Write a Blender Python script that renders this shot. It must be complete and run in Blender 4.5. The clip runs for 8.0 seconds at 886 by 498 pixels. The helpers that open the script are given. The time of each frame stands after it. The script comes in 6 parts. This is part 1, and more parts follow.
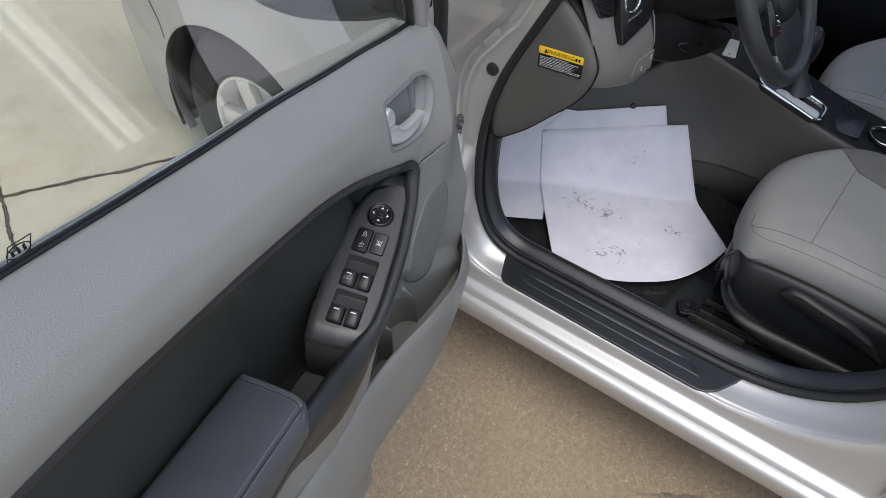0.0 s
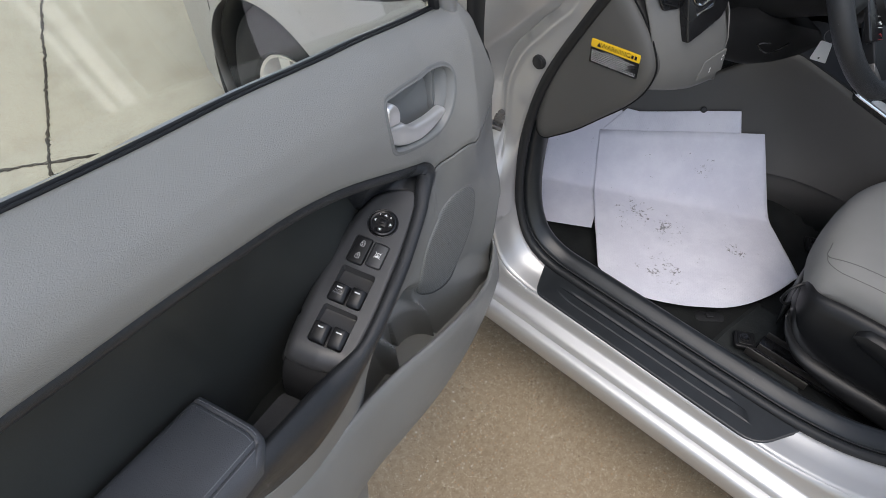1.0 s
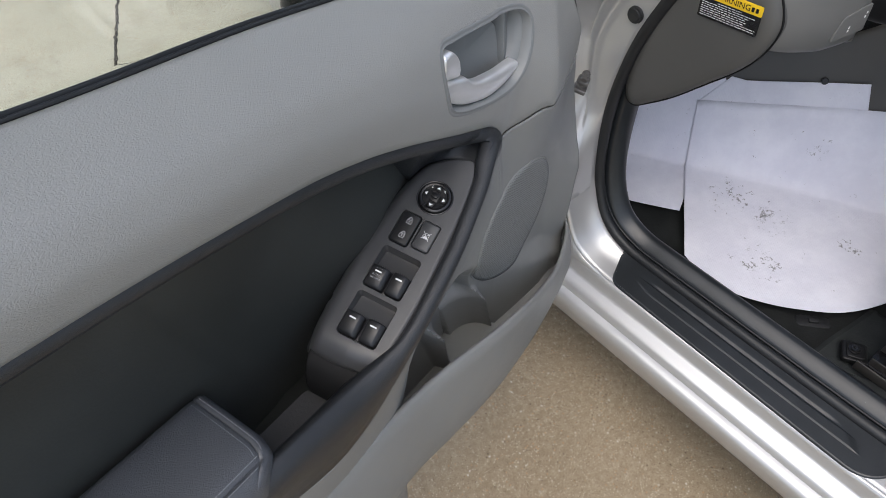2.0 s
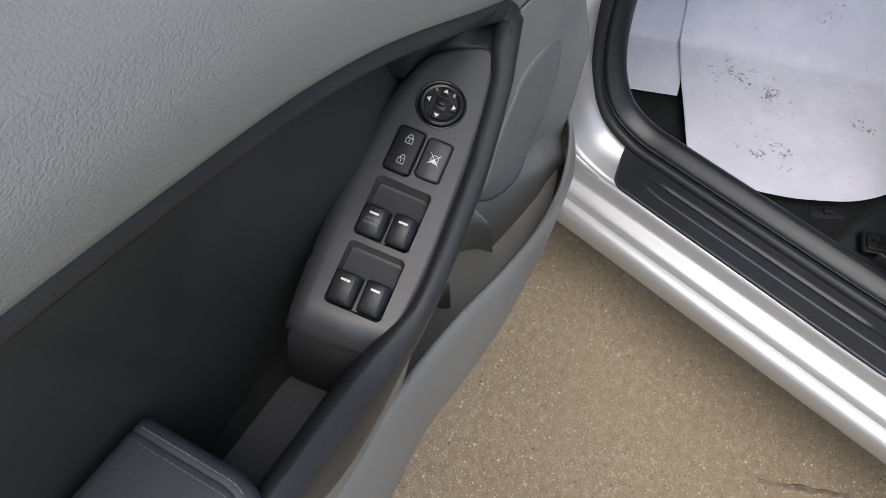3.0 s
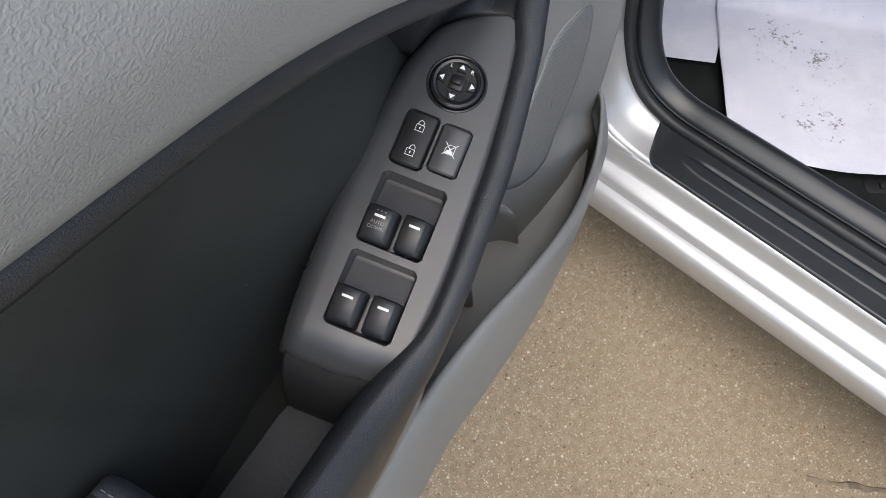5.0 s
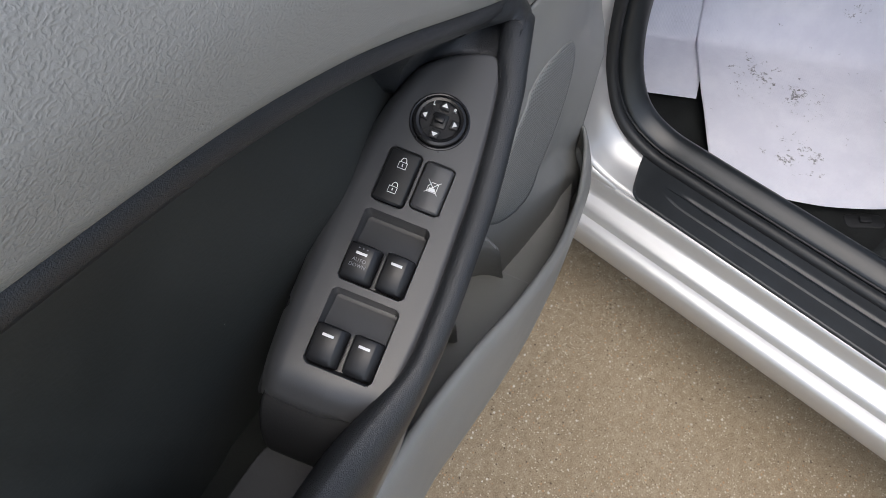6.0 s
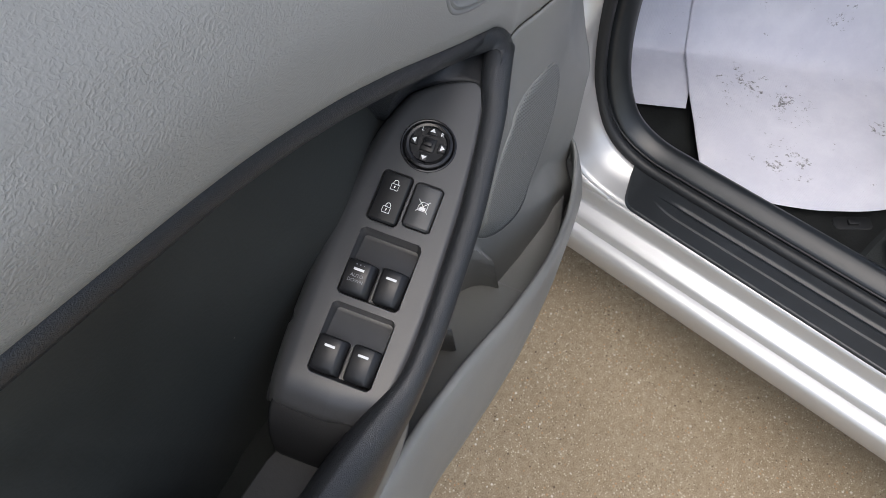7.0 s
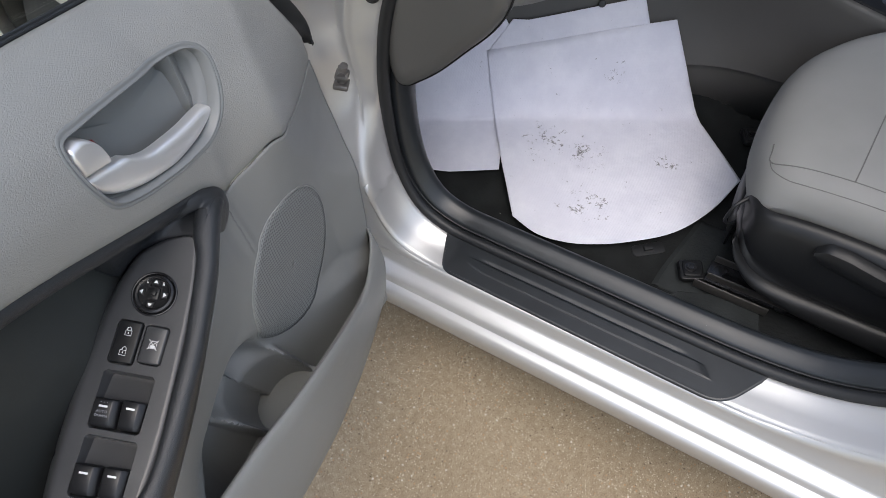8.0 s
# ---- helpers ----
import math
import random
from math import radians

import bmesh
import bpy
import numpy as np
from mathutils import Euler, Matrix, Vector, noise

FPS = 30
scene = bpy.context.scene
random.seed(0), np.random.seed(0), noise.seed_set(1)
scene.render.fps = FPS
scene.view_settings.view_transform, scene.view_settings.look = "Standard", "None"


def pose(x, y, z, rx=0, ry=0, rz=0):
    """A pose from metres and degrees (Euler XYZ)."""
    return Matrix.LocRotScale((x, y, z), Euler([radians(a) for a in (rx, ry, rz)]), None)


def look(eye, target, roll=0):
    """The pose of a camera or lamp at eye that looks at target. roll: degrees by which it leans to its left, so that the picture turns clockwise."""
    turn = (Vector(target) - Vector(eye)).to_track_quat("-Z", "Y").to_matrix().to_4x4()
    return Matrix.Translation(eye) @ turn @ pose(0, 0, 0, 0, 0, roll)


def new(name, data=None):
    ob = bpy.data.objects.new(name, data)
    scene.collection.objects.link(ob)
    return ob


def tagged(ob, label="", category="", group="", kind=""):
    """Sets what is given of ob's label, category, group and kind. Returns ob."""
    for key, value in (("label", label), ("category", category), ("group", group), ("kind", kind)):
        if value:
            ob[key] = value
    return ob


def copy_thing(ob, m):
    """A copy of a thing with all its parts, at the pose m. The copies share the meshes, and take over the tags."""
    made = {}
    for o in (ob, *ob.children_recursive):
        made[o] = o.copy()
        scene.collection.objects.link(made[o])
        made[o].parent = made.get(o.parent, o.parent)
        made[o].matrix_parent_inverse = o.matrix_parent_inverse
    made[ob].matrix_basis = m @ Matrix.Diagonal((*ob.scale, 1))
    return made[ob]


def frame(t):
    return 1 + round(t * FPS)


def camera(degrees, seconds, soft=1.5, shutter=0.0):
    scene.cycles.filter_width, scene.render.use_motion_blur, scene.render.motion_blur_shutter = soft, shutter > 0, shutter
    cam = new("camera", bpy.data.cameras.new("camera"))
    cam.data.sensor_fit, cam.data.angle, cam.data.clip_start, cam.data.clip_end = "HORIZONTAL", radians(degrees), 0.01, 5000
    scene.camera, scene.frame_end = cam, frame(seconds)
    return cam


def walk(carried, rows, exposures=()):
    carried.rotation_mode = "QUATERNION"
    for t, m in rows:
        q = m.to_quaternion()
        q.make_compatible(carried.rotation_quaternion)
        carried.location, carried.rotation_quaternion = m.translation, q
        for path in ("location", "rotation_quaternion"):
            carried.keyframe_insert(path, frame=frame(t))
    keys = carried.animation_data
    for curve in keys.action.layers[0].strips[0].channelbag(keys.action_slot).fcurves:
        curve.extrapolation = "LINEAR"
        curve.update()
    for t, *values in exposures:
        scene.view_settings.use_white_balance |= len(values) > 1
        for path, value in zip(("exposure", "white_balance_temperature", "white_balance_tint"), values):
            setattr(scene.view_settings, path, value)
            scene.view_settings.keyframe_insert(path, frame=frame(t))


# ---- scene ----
cam = camera(66.1, 8.0, soft=0.7)
PATH = [
    (0, (-0.951, -0.427, 1.472), (0.219, 0.3, 0.023), 4.6),
    (0.5, (-0.862, -0.432, 1.444), (0.202, 0.36, -0.053), 2.7),
    (1, (-0.814, -0.422, 1.419), (0.207, 0.437, -0.071), 3.0),
    (1.5, (-0.754, -0.404, 1.36), (0.156, 0.536, -0.152), 2.6),
    (1.7, (-0.741, -0.394, 1.348), (0.082, 0.603, -0.177), -0.6),
    (2.8, (-0.691, -0.237, 1.224), (0.094, 0.44, -0.486), 2.4),
    (3, (-0.678, -0.22, 1.197), (0.084, 0.432, -0.533), 2.7),
    (3.5, (-0.653, -0.193, 1.149), (0.037, 0.432, -0.62), 1.3),
    (4, (-0.643, -0.19, 1.139), (0.021, 0.46, -0.632), -1.2),
    (4.2, (-0.643, -0.19, 1.139), (0.003, 0.468, -0.636), -2.2),
    (5.3, (-0.632, -0.182, 1.139), (0.074, 0.474, -0.614), -0.7),
    (5.5, (-0.632, -0.182, 1.139), (0.104, 0.48, -0.599), 0.1),
    (6, (-0.628, -0.181, 1.138), (0.127, 0.496, -0.585), 0.4),
    (6.5, (-0.626, -0.183, 1.141), (0.131, 0.501, -0.58), -0.3),
    (7, (-0.633, -0.199, 1.169), (0.131, 0.509, -0.538), -1.9),
    (7.5, (-0.612, -0.268, 1.235), (0.214, 0.368, -0.472), -1.4),
    (8, (-0.534, -0.375, 1.298), (0.405, 0.276, -0.343), -4.7),
]
walk(cam, [(t, look(eye, target, roll)) for t, eye, target, roll in PATH], exposures=[(0, -0.08), (1.5, 0.0), (1.7, 0.04), (2.8, -0.08), (3.1, 0.0), (3.5, 0.33), (4.2, 0.31), (5.3, 0.18), (6.0, 0.02), (7.0, 0.06), (8.0, 0.14)])

from mathutils.bvhtree import BVHTree

# ---------------------------------------------------------------- light
world = bpy.data.worlds.new("overcast_sky")
scene.world = world
world.use_nodes = True
wn, wl = world.node_tree.nodes, world.node_tree.links
wn.clear()
sky = wn.new("ShaderNodeTexSky")
sky.sky_type = "NISHITA"
sky.sun_disc = False
sky.sun_elevation, sky.sun_rotation = radians(67), radians(233)
sky.air_density, sky.dust_density, sky.ozone_density = 1.0, 3.0, 1.0
grey = wn.new("ShaderNodeHueSaturation")
grey.inputs["Saturation"].default_value = 0.8
bg = wn.new("ShaderNodeBackground")
bg.inputs["Strength"].default_value = 0.25
wout = wn.new("ShaderNodeOutputWorld")
wl.new(sky.outputs[0], grey.inputs["Color"])
wl.new(grey.outputs[0], bg.inputs["Color"])
wl.new(bg.outputs[0], wout.inputs["Surface"])

sun = new("sun", bpy.data.lights.new("sun", "SUN"))
sun.data.energy, sun.data.angle, sun.data.color = 1.15, radians(60), (1.0, 0.99, 0.972)
sun.matrix_world = look((-2.9, -2.2, 8.6), (0, 0, 0))

# ---------------------------------------------------------------- geometry helpers


def merged(*geos):
    vs, fs = [], []
    for v, f in geos:
        n = len(vs)
        vs += list(v)
        fs += [[i + n for i in q] for q in f]
    return vs, fs


def moved(geo, m):
    return [m @ Vector(v) for v in geo[0]], geo[1]


def part(name, geo, material, parent=None, label="", sharp=35, thick=0.0, matrix=None):
    """One mesh object; under parent, in the parent's own space."""
    if isinstance(geo, bpy.types.Mesh):
        me = geo
    else:
        me = bpy.data.meshes.new(name)
        me.from_pydata([tuple(v) for v in geo[0]], [], geo[1])
        me.update()
        b = bmesh.new()
        b.from_mesh(me)
        bmesh.ops.recalc_face_normals(b, faces=b.faces)
        b.to_mesh(me)
        b.free()
    me.polygons.foreach_set("use_smooth", [True] * len(me.polygons))
    me.set_sharp_from_angle(angle=radians(sharp))
    if not me.materials:
        me.materials.append(material)
    ob = new(name, me)
    if thick:
        s = ob.modifiers.new("thickness", "SOLIDIFY")
        s.thickness, s.offset = thick, 0.0
    if parent:
        ob.parent = parent
    if matrix:
        ob.matrix_basis = matrix
    if label:
        ob["label"] = label
    return ob


def thing(name, label, category, m=None, group="", kind=""):
    ob = new(name)
    ob.empty_display_size = 0.05
    if m:
        ob.matrix_basis = m
    return tagged(ob, label, category, group, kind)


def fn(*pairs):
    """A smooth curve through (x, y) pairs, level beyond its ends."""
    xs, ys = np.array([p[0] for p in pairs], float), np.array([p[1] for p in pairs], float)
    d = np.diff(ys) / np.diff(xs)
    m = np.zeros(len(xs))
    m[0], m[-1] = d[0], d[-1]
    for i in range(1, len(xs) - 1):
        m[i] = 0 if d[i - 1] * d[i] <= 0 else 2 * d[i - 1] * d[i] / (d[i - 1] + d[i])

    def f(x):
        x = min(max(x, xs[0]), xs[-1])
        i = min(int(np.searchsorted(xs, x, "right")) - 1, len(xs) - 2)
        h = xs[i + 1] - xs[i]
        t = (x - xs[i]) / h
        return float((2 * t**3 - 3 * t**2 + 1) * ys[i] + (t**3 - 2 * t**2 + t) * h * m[i] + (3 * t**2 - 2 * t**3) * ys[i + 1] + (t**3 - t**2) * h * m[i + 1])

    return f


def spline(pts, n=8, closed=False):
    """Points along a smooth line through pts."""
    p = [np.array(q, float) for q in pts]
    out = []
    k = len(p)
    for i in range(k if closed else k - 1):
        a = p[(i - 1) % k] if closed or i > 0 else 2 * p[0] - p[1]
        b, c = p[i], p[(i + 1) % k]
        e = p[(i + 2) % k] if closed or i + 2 < k else 2 * p[-1] - p[-2]
        for j in range(n):
            t = j / n
            out.append(0.5 * (2 * b + (c - a) * t + (2 * a - 5 * b + 4 * c - e) * t * t + (3 * b - a - 3 * c + e) * t**3))
    if not closed:
        out.append(p[-1])
    return out


def ease(t):
    t = min(1.0, max(0.0, t))
    return t * t * (3 - 2 * t)


def loft(rows, wrap=False, ring=False):
    """A skin over rows of points. wrap: the rows are closed; ring: the last row joins the first."""
    n, k = len(rows), len(rows[0])
    vs = [tuple(p) for r in rows for p in r]
    fs = []
    for i in range(n if ring else n - 1):
        for j in range(k if wrap else k - 1):
            a, b = i * k + j, i * k + (j + 1) % k
            c, d = ((i + 1) % n) * k + (j + 1) % k, ((i + 1) % n) * k + j
            fs.append([a, b, c, d])
    return vs, fs


def capped(rows, ends=(True, True)):
    vs, fs = loft(rows, wrap=True)
    k = len(rows[0])
    if ends[0]:
        fs.append(list(range(k)))
    if ends[1]:
        fs.append(list(range(len(vs) - k, len(vs))))
    return vs, fs


def rounded(pts, r, n=4):
    """A polygon with its corners rounded; r: one radius or one for each corner."""
    out, k = [], len(pts)
    for i in range(k):
        p, a, b = (np.array(pts[j % k], float) for j in (i, i - 1, i + 1))
        rad = r[i] if isinstance(r, (list, tuple)) else r
        va, vb = a - p, b - p
        la, lb = np.linalg.norm(va), np.linalg.norm(vb)
        q = min(rad, 0.45 * la, 0.45 * lb)
        s, e = p + va / la * q, p + vb / lb * q
        for j in range(n + 1):
            t = j / n
            out.append((1 - t) ** 2 * s + 2 * t * (1 - t) * p + t * t * e)
    return out


def inset(poly, d):
    out, k = [], len(poly)
    area = sum(poly[i][0] * poly[(i + 1) % k][1] - poly[(i + 1) % k][0] * poly[i][1] for i in range(k))
    s = 1 if area > 0 else -1
    for i in range(k):
        a, b = poly[i - 1], poly[(i + 1) % k]
        t = np.array(b) - np.array(a)
        t = t / (np.linalg.norm(t) + 1e-12)
        out.append(np.array(poly[i]) + s * d * np.array((-t[1], t[0])))
    return out


def plate(poly, z0, z1, bev=0.001, steps=3):
    """A slab over a polygon, from z0 to z1, its upper edge rounded."""
    rows = [[(p[0], p[1], z0) for p in poly]]
    for j in range(steps + 1):
        t = math.pi / 2 * j / steps
        ins = inset(poly, bev * (1 - math.cos(t))) if j else poly
        rows.append([(p[0], p[1], z1 - bev + bev * math.sin(t)) for p in ins])
    return capped(rows)


def box(x0, x1, y0, y1, z0, z1, bev=0.002):
    b = bmesh.new()
    bmesh.ops.create_cube(b, size=1, matrix=Matrix.LocRotScale(((x0 + x1) / 2, (y0 + y1) / 2, (z0 + z1) / 2), None, (x1 - x0, y1 - y0, z1 - z0)))
    bmesh.ops.bevel(b, geom=b.edges, offset=bev, segments=2, profile=0.5, affect="EDGES")
    b.verts.index_update()
    geo = [v.co.copy() for v in b.verts], [[v.index for v in f.verts] for f in b.faces]
    b.free()
    return geo


def tube(path, r, seg=10, closed=False, flat=1.0, up=(0, 0, 1)):
    """A round bar along a path; r: one radius or one for each point."""
    path = [Vector(p) for p in path]
    k, rows = len(path), []
    ref = Vector(up)
    for i, p in enumerate(path):
        a = path[i - 1] if closed or i else path[0]
        b = path[(i + 1) % k] if closed or i < k - 1 else path[-1]
        t = (b - a).normalized()
        s = t.cross(ref)
        s = s.normalized() if s.length > 1e-4 else t.orthogonal().normalized()
        w = s.cross(t)
        rad = r[i] if isinstance(r, (list, tuple)) else r
        rows.append([p + s * math.cos(q) * rad + w * math.sin(q) * rad * flat for q in (2 * math.pi * j / seg for j in range(seg))])
    return loft(rows, wrap=True, ring=True) if closed else capped(rows)


def lathe(prof, n=40):
    """A body of revolution about the z axis from (radius, z) pairs."""
    rows = [[(a * math.cos(q), a * math.sin(q), z) for a, z in prof] for q in (2 * math.pi * i / n for i in range(n))]
    return loft(rows, ring=True)


def words(text, size, depth=0.0001):
    """The built-in font's outline of a word as a mesh about its middle."""
    cu = bpy.data.curves.new("words", "FONT")
    cu.body, cu.size, cu.extrude, cu.align_x, cu.align_y = text, size, depth, "CENTER", "CENTER"
    cu.resolution_u = 3
    ob = bpy.data.objects.new("words", cu)
    scene.collection.objects.link(ob)
    me = bpy.data.meshes.new_from_object(ob.evaluated_get(bpy.context.evaluated_depsgraph_get()))
    bpy.data.objects.remove(ob)
    bpy.data.curves.remove(cu)
    return me


# ---------------------------------------------------------------- materials


def nodes_of(name):
    m = bpy.data.materials.new(name)
    m.use_nodes = True
    t = m.node_tree
    return m, t.nodes, t.links, t.nodes["Principled BSDF"]


def mix_colour(n, l, fac, a, b):
    x = n.new("ShaderNodeMix")
    x.data_type = "RGBA"
    for i, c in ((6, a), (7, b)):
        if isinstance(c, tuple):
            x.inputs[i].default_value = (*c, 1)
        else:
            l.new(c, x.inputs[i])
    l.new(fac, x.inputs[0])
    return x.outputs[2]


def ramp(n, l, src, lo, hi, a=0.0, b=1.0):
    r = n.new("ShaderNodeMapRange")
    r.interpolation_type = "SMOOTHSTEP"
    for i, v in ((1, lo), (2, hi), (3, a), (4, b)):
        r.inputs[i].default_value = v
    l.new(src, r.inputs[0])
    return r.outputs[0]


def noise_of(n, l, co, scale, detail=4, rough=0.55):
    x = n.new("ShaderNodeTexNoise")
    x.inputs["Scale"].default_value, x.inputs["Detail"].default_value, x.inputs["Roughness"].default_value = scale, detail, rough
    l.new(co, x.inputs["Vector"])
    return x.outputs["Fac"]


def bump_of(n, l, bsdf, height, strength, dist, before=None):
    b = n.new("ShaderNodeBump")
    b.inputs["Strength"].default_value, b.inputs["Distance"].default_value = strength, dist
    l.new(height, b.inputs["Height"])
    if before:
        l.new(before, b.inputs["Normal"])
    l.new(b.outputs[0], bsdf.inputs["Normal"])
    return b.outputs[0]


def surface(name, colour, rough, grain=0.0, grain_size=0.002, dirt=0.25, metal=0.0, coat=0.0, leather=False, mottle=6.0, spec=0.5, uneven=0.035):
    """Painted, moulded or woven stuff: a base colour with stains, a grain that is felt as relief, uneven gloss."""
    m, n, l, p = nodes_of(name)
    co = n.new("ShaderNodeTexCoord").outputs["Object"]
    big = noise_of(n, l, co, mottle, 5)
    fine = noise_of(n, l, co, 1 / max(grain_size, 1e-4) * 0.5, 3)
    dark = tuple(c * (1 - dirt) for c in colour)
    light = tuple(min(1, c * (1 + dirt * 0.45)) for c in colour)
    c = mix_colour(n, l, ramp(n, l, big, 0.3, 0.7), dark, light)
    l.new(c, p.inputs["Base Color"])
    l.new(ramp(n, l, noise_of(n, l, co, mottle * 4, 4), 0.25, 0.75, rough - uneven, rough + uneven), p.inputs["Roughness"])
    p.inputs["Metallic"].default_value, p.inputs["Coat Weight"].default_value = metal, coat
    p.inputs["Specular IOR Level"].default_value = spec
    if grain:
        if leather:
            turn = n.new("ShaderNodeMapping")
            turn.inputs["Rotation"].default_value = (0.0, radians(-38), 0.0)
            turn.inputs["Scale"].default_value = (0.78, 1.0, 1.15)
            l.new(co, turn.inputs["Vector"])
            w = n.new("ShaderNodeVectorMath")
            w.operation = "ADD"
            nz = n.new("ShaderNodeTexNoise")
            nz.inputs["Scale"].default_value = 0.35 / grain_size
            nz.inputs["Detail"].default_value = 2
            l.new(co, nz.inputs["Vector"])
            sc = n.new("ShaderNodeVectorMath")
            sc.operation = "SCALE"
            sc.inputs[3].default_value = grain_size * 0.8
            l.new(nz.outputs["Color"], sc.inputs[0])
            l.new(turn.outputs[0], w.inputs[0])
            l.new(sc.outputs[0], w.inputs[1])
            # a maze of rounded ridges, and finer wrinkles between them
            off = n.new("ShaderNodeMath")
            off.operation = "SUBTRACT"
            l.new(noise_of(n, l, w.outputs[0], 1.05 / grain_size, 1.5, 0.5), off.inputs[0])
            off.inputs[1].default_value = 0.5
            away = n.new("ShaderNodeMath")
            away.operation = "ABSOLUTE"
            l.new(off.outputs[0], away.inputs[0])
            worm = ramp(n, l, away.outputs[0], 0.0, 0.19, 1.0, 0.0)
            h = n.new("ShaderNodeMath")
            h.operation = "MULTIPLY_ADD"
            l.new(noise_of(n, l, w.outputs[0], 2.0 / grain_size, 2), h.inputs[0])
            h.inputs[1].default_value = 0.45
            l.new(worm, h.inputs[2])
            bump_of(n, l, p, h.outputs[0], grain, grain_size * 0.13)
        else:
            bump_of(n, l, p, fine, grain, grain_size * 0.3)
    return m


PANEL = surface("grey_leather_grain", (0.266, 0.266, 0.255), 0.41, 0.55, 0.0021, 0.05, leather=True)
LOWER = surface("grey_moulded_plastic", (0.198, 0.201, 0.195), 0.5, 0.3, 0.0010, 0.08)
BOWL = surface("smooth_grey_plastic", (0.19, 0.197, 0.197), 0.42, 0.1, 0.0008, 0.06)
BAND = surface("black_leather_grain", (0.024, 0.026, 0.029), 0.37, 0.8, 0.0010, 0.2, leather=True)
INSERT = surface("black_vinyl", (0.038, 0.041, 0.039), 0.43, 0.35, 0.0012, 0.3, spec=0.42)
PAD = surface("dark_grey_leather", (0.066, 0.071, 0.080), 0.38, 0.75, 0.0019, 0.15, leather=True)
BLACK = surface("black_plastic", (0.012, 0.0125, 0.0135), 0.4, 0.2, 0.0007, 0.15, spec=0.35)
POD = surface("charcoal_satin_plastic", (0.057, 0.0575, 0.059), 0.30, 0.15, 0.0006, 0.1)
KEY = surface("black_key_plastic", (0.012, 0.012, 0.013), 0.36, 0.12, 0.0006, 0.1)
GLOSS = surface("smooth_black_plastic", (0.013, 0.013, 0.014), 0.26, 0.0, 0.001, 0.1)
SCUFF = surface("satin_black_plastic", (0.0155, 0.018, 0.0205), 0.34, 0.1, 0.0007, 0.2, mottle=25.0, uneven=0.02)
RUBBER = surface("black_rubber", (0.011, 0.012, 0.0135), 0.5, 0.2, 0.0015, 0.25)
RIB = surface("ribbed_rubber", (0.050, 0.051, 0.053), 0.6, 0.6, 0.0016, 0.15)
TRIM = surface("grey_interior_plastic", (0.142, 0.141, 0.135), 0.47, 0.3, 0.0008, 0.08)
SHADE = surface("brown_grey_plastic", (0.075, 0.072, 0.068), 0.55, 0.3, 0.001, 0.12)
CARPET = surface("black_carpet", (0.0150, 0.0165, 0.0168), 0.95, 0.9, 0.003, 0.4, spec=0.2, mottle=14.0)
FLAP = surface("worn_dark_carpet", (0.028, 0.032, 0.033), 0.9, 0.8, 0.003, 0.35, spec=0.25, mottle=18.0)
CLOTH = surface("grey_woven_fabric", (0.25, 0.25, 0.243), 0.85, 0.5, 0.0011, 0.08, spec=0.25)
CLOTH_DARK = surface("dark_grey_woven_fabric", (0.14, 0.137, 0.132), 0.85, 0.5, 0.0011, 0.08, spec=0.25)
THREAD = surface("grey_thread", (0.27, 0.28, 0.30), 0.7, 0.0, 0.001, 0.1)
SILVER = surface("silver_paint", (0.475, 0.473, 0.468), 0.34, 0.0, 0.0008, 0.02, metal=0.52, coat=0.3, mottle=3.0, uneven=0.004)
SATIN = surface("satin_silver", (0.86, 0.855, 0.85), 0.38, 0.0, 0.001, 0.02, metal=0.75, uneven=0.015)
CHROME = surface("chrome", (0.8, 0.8, 0.8), 0.1, 0.0, 0.001, 0.03, metal=1.0, uneven=0.01)
WHITE = surface("white_print", (0.8, 0.8, 0.79), 0.55, 0.0, 0.001, 0.04)
YELLOW = surface("yellow_print", (0.85, 0.55, 0.02), 0.4, 0.0, 0.001, 0.04)
RED = surface("red_print", (0.22, 0.012, 0.015), 0.5, 0.0, 0.001, 0.05)
STEEL = surface("dull_steel", (0.22, 0.21, 0.2), 0.45, 0.2, 0.002, 0.3, metal=0.8)
TYRE = surface("tyre_rubber", (0.02, 0.02, 0.02), 0.8, 0.4, 0.003, 0.3)
MATT = surface("matt_black_plastic", (0.0095, 0.0098, 0.0105), 0.62, 0.3, 0.0009, 0.2, spec=0.22)
ENDCAP = surface("brown_grey_smooth_plastic", (0.083, 0.081, 0.077), 0.48, 0.25, 0.0008, 0.08)
DUST = surface("pale_grey_plastic", (0.5, 0.53, 0.54), 0.3, 0.0, 0.001, 0.06)


def fleck(m, scale, share, size, shade):
    """Lint and dust caught on a dark surface."""
    n, l = m.node_tree.nodes, m.node_tree.links
    p = n["Principled BSDF"]
    old = p.inputs["Base Color"].links[0].from_socket
    co = n.new("ShaderNodeTexCoord").outputs["Object"]
    v = n.new("ShaderNodeTexVoronoi")
    v.inputs["Scale"].default_value = scale
    l.new(co, v.inputs["Vector"])
    s = n.new("ShaderNodeSeparateColor")
    l.new(v.outputs["Color"], s.inputs[0])
    here = ramp(n, l, s.outputs[0], 1 - share, 1 - share + 0.01)
    near = ramp(n, l, v.outputs["Distance"], size * 0.5, size, 1.0, 0.0)
    k = n.new("ShaderNodeMath")
    k.operation = "MULTIPLY"
    l.new(here, k.inputs[0])
    l.new(near, k.inputs[1])
    l.new(mix_colour(n, l, k.outputs[0], old, shade), p.inputs["Base Color"])


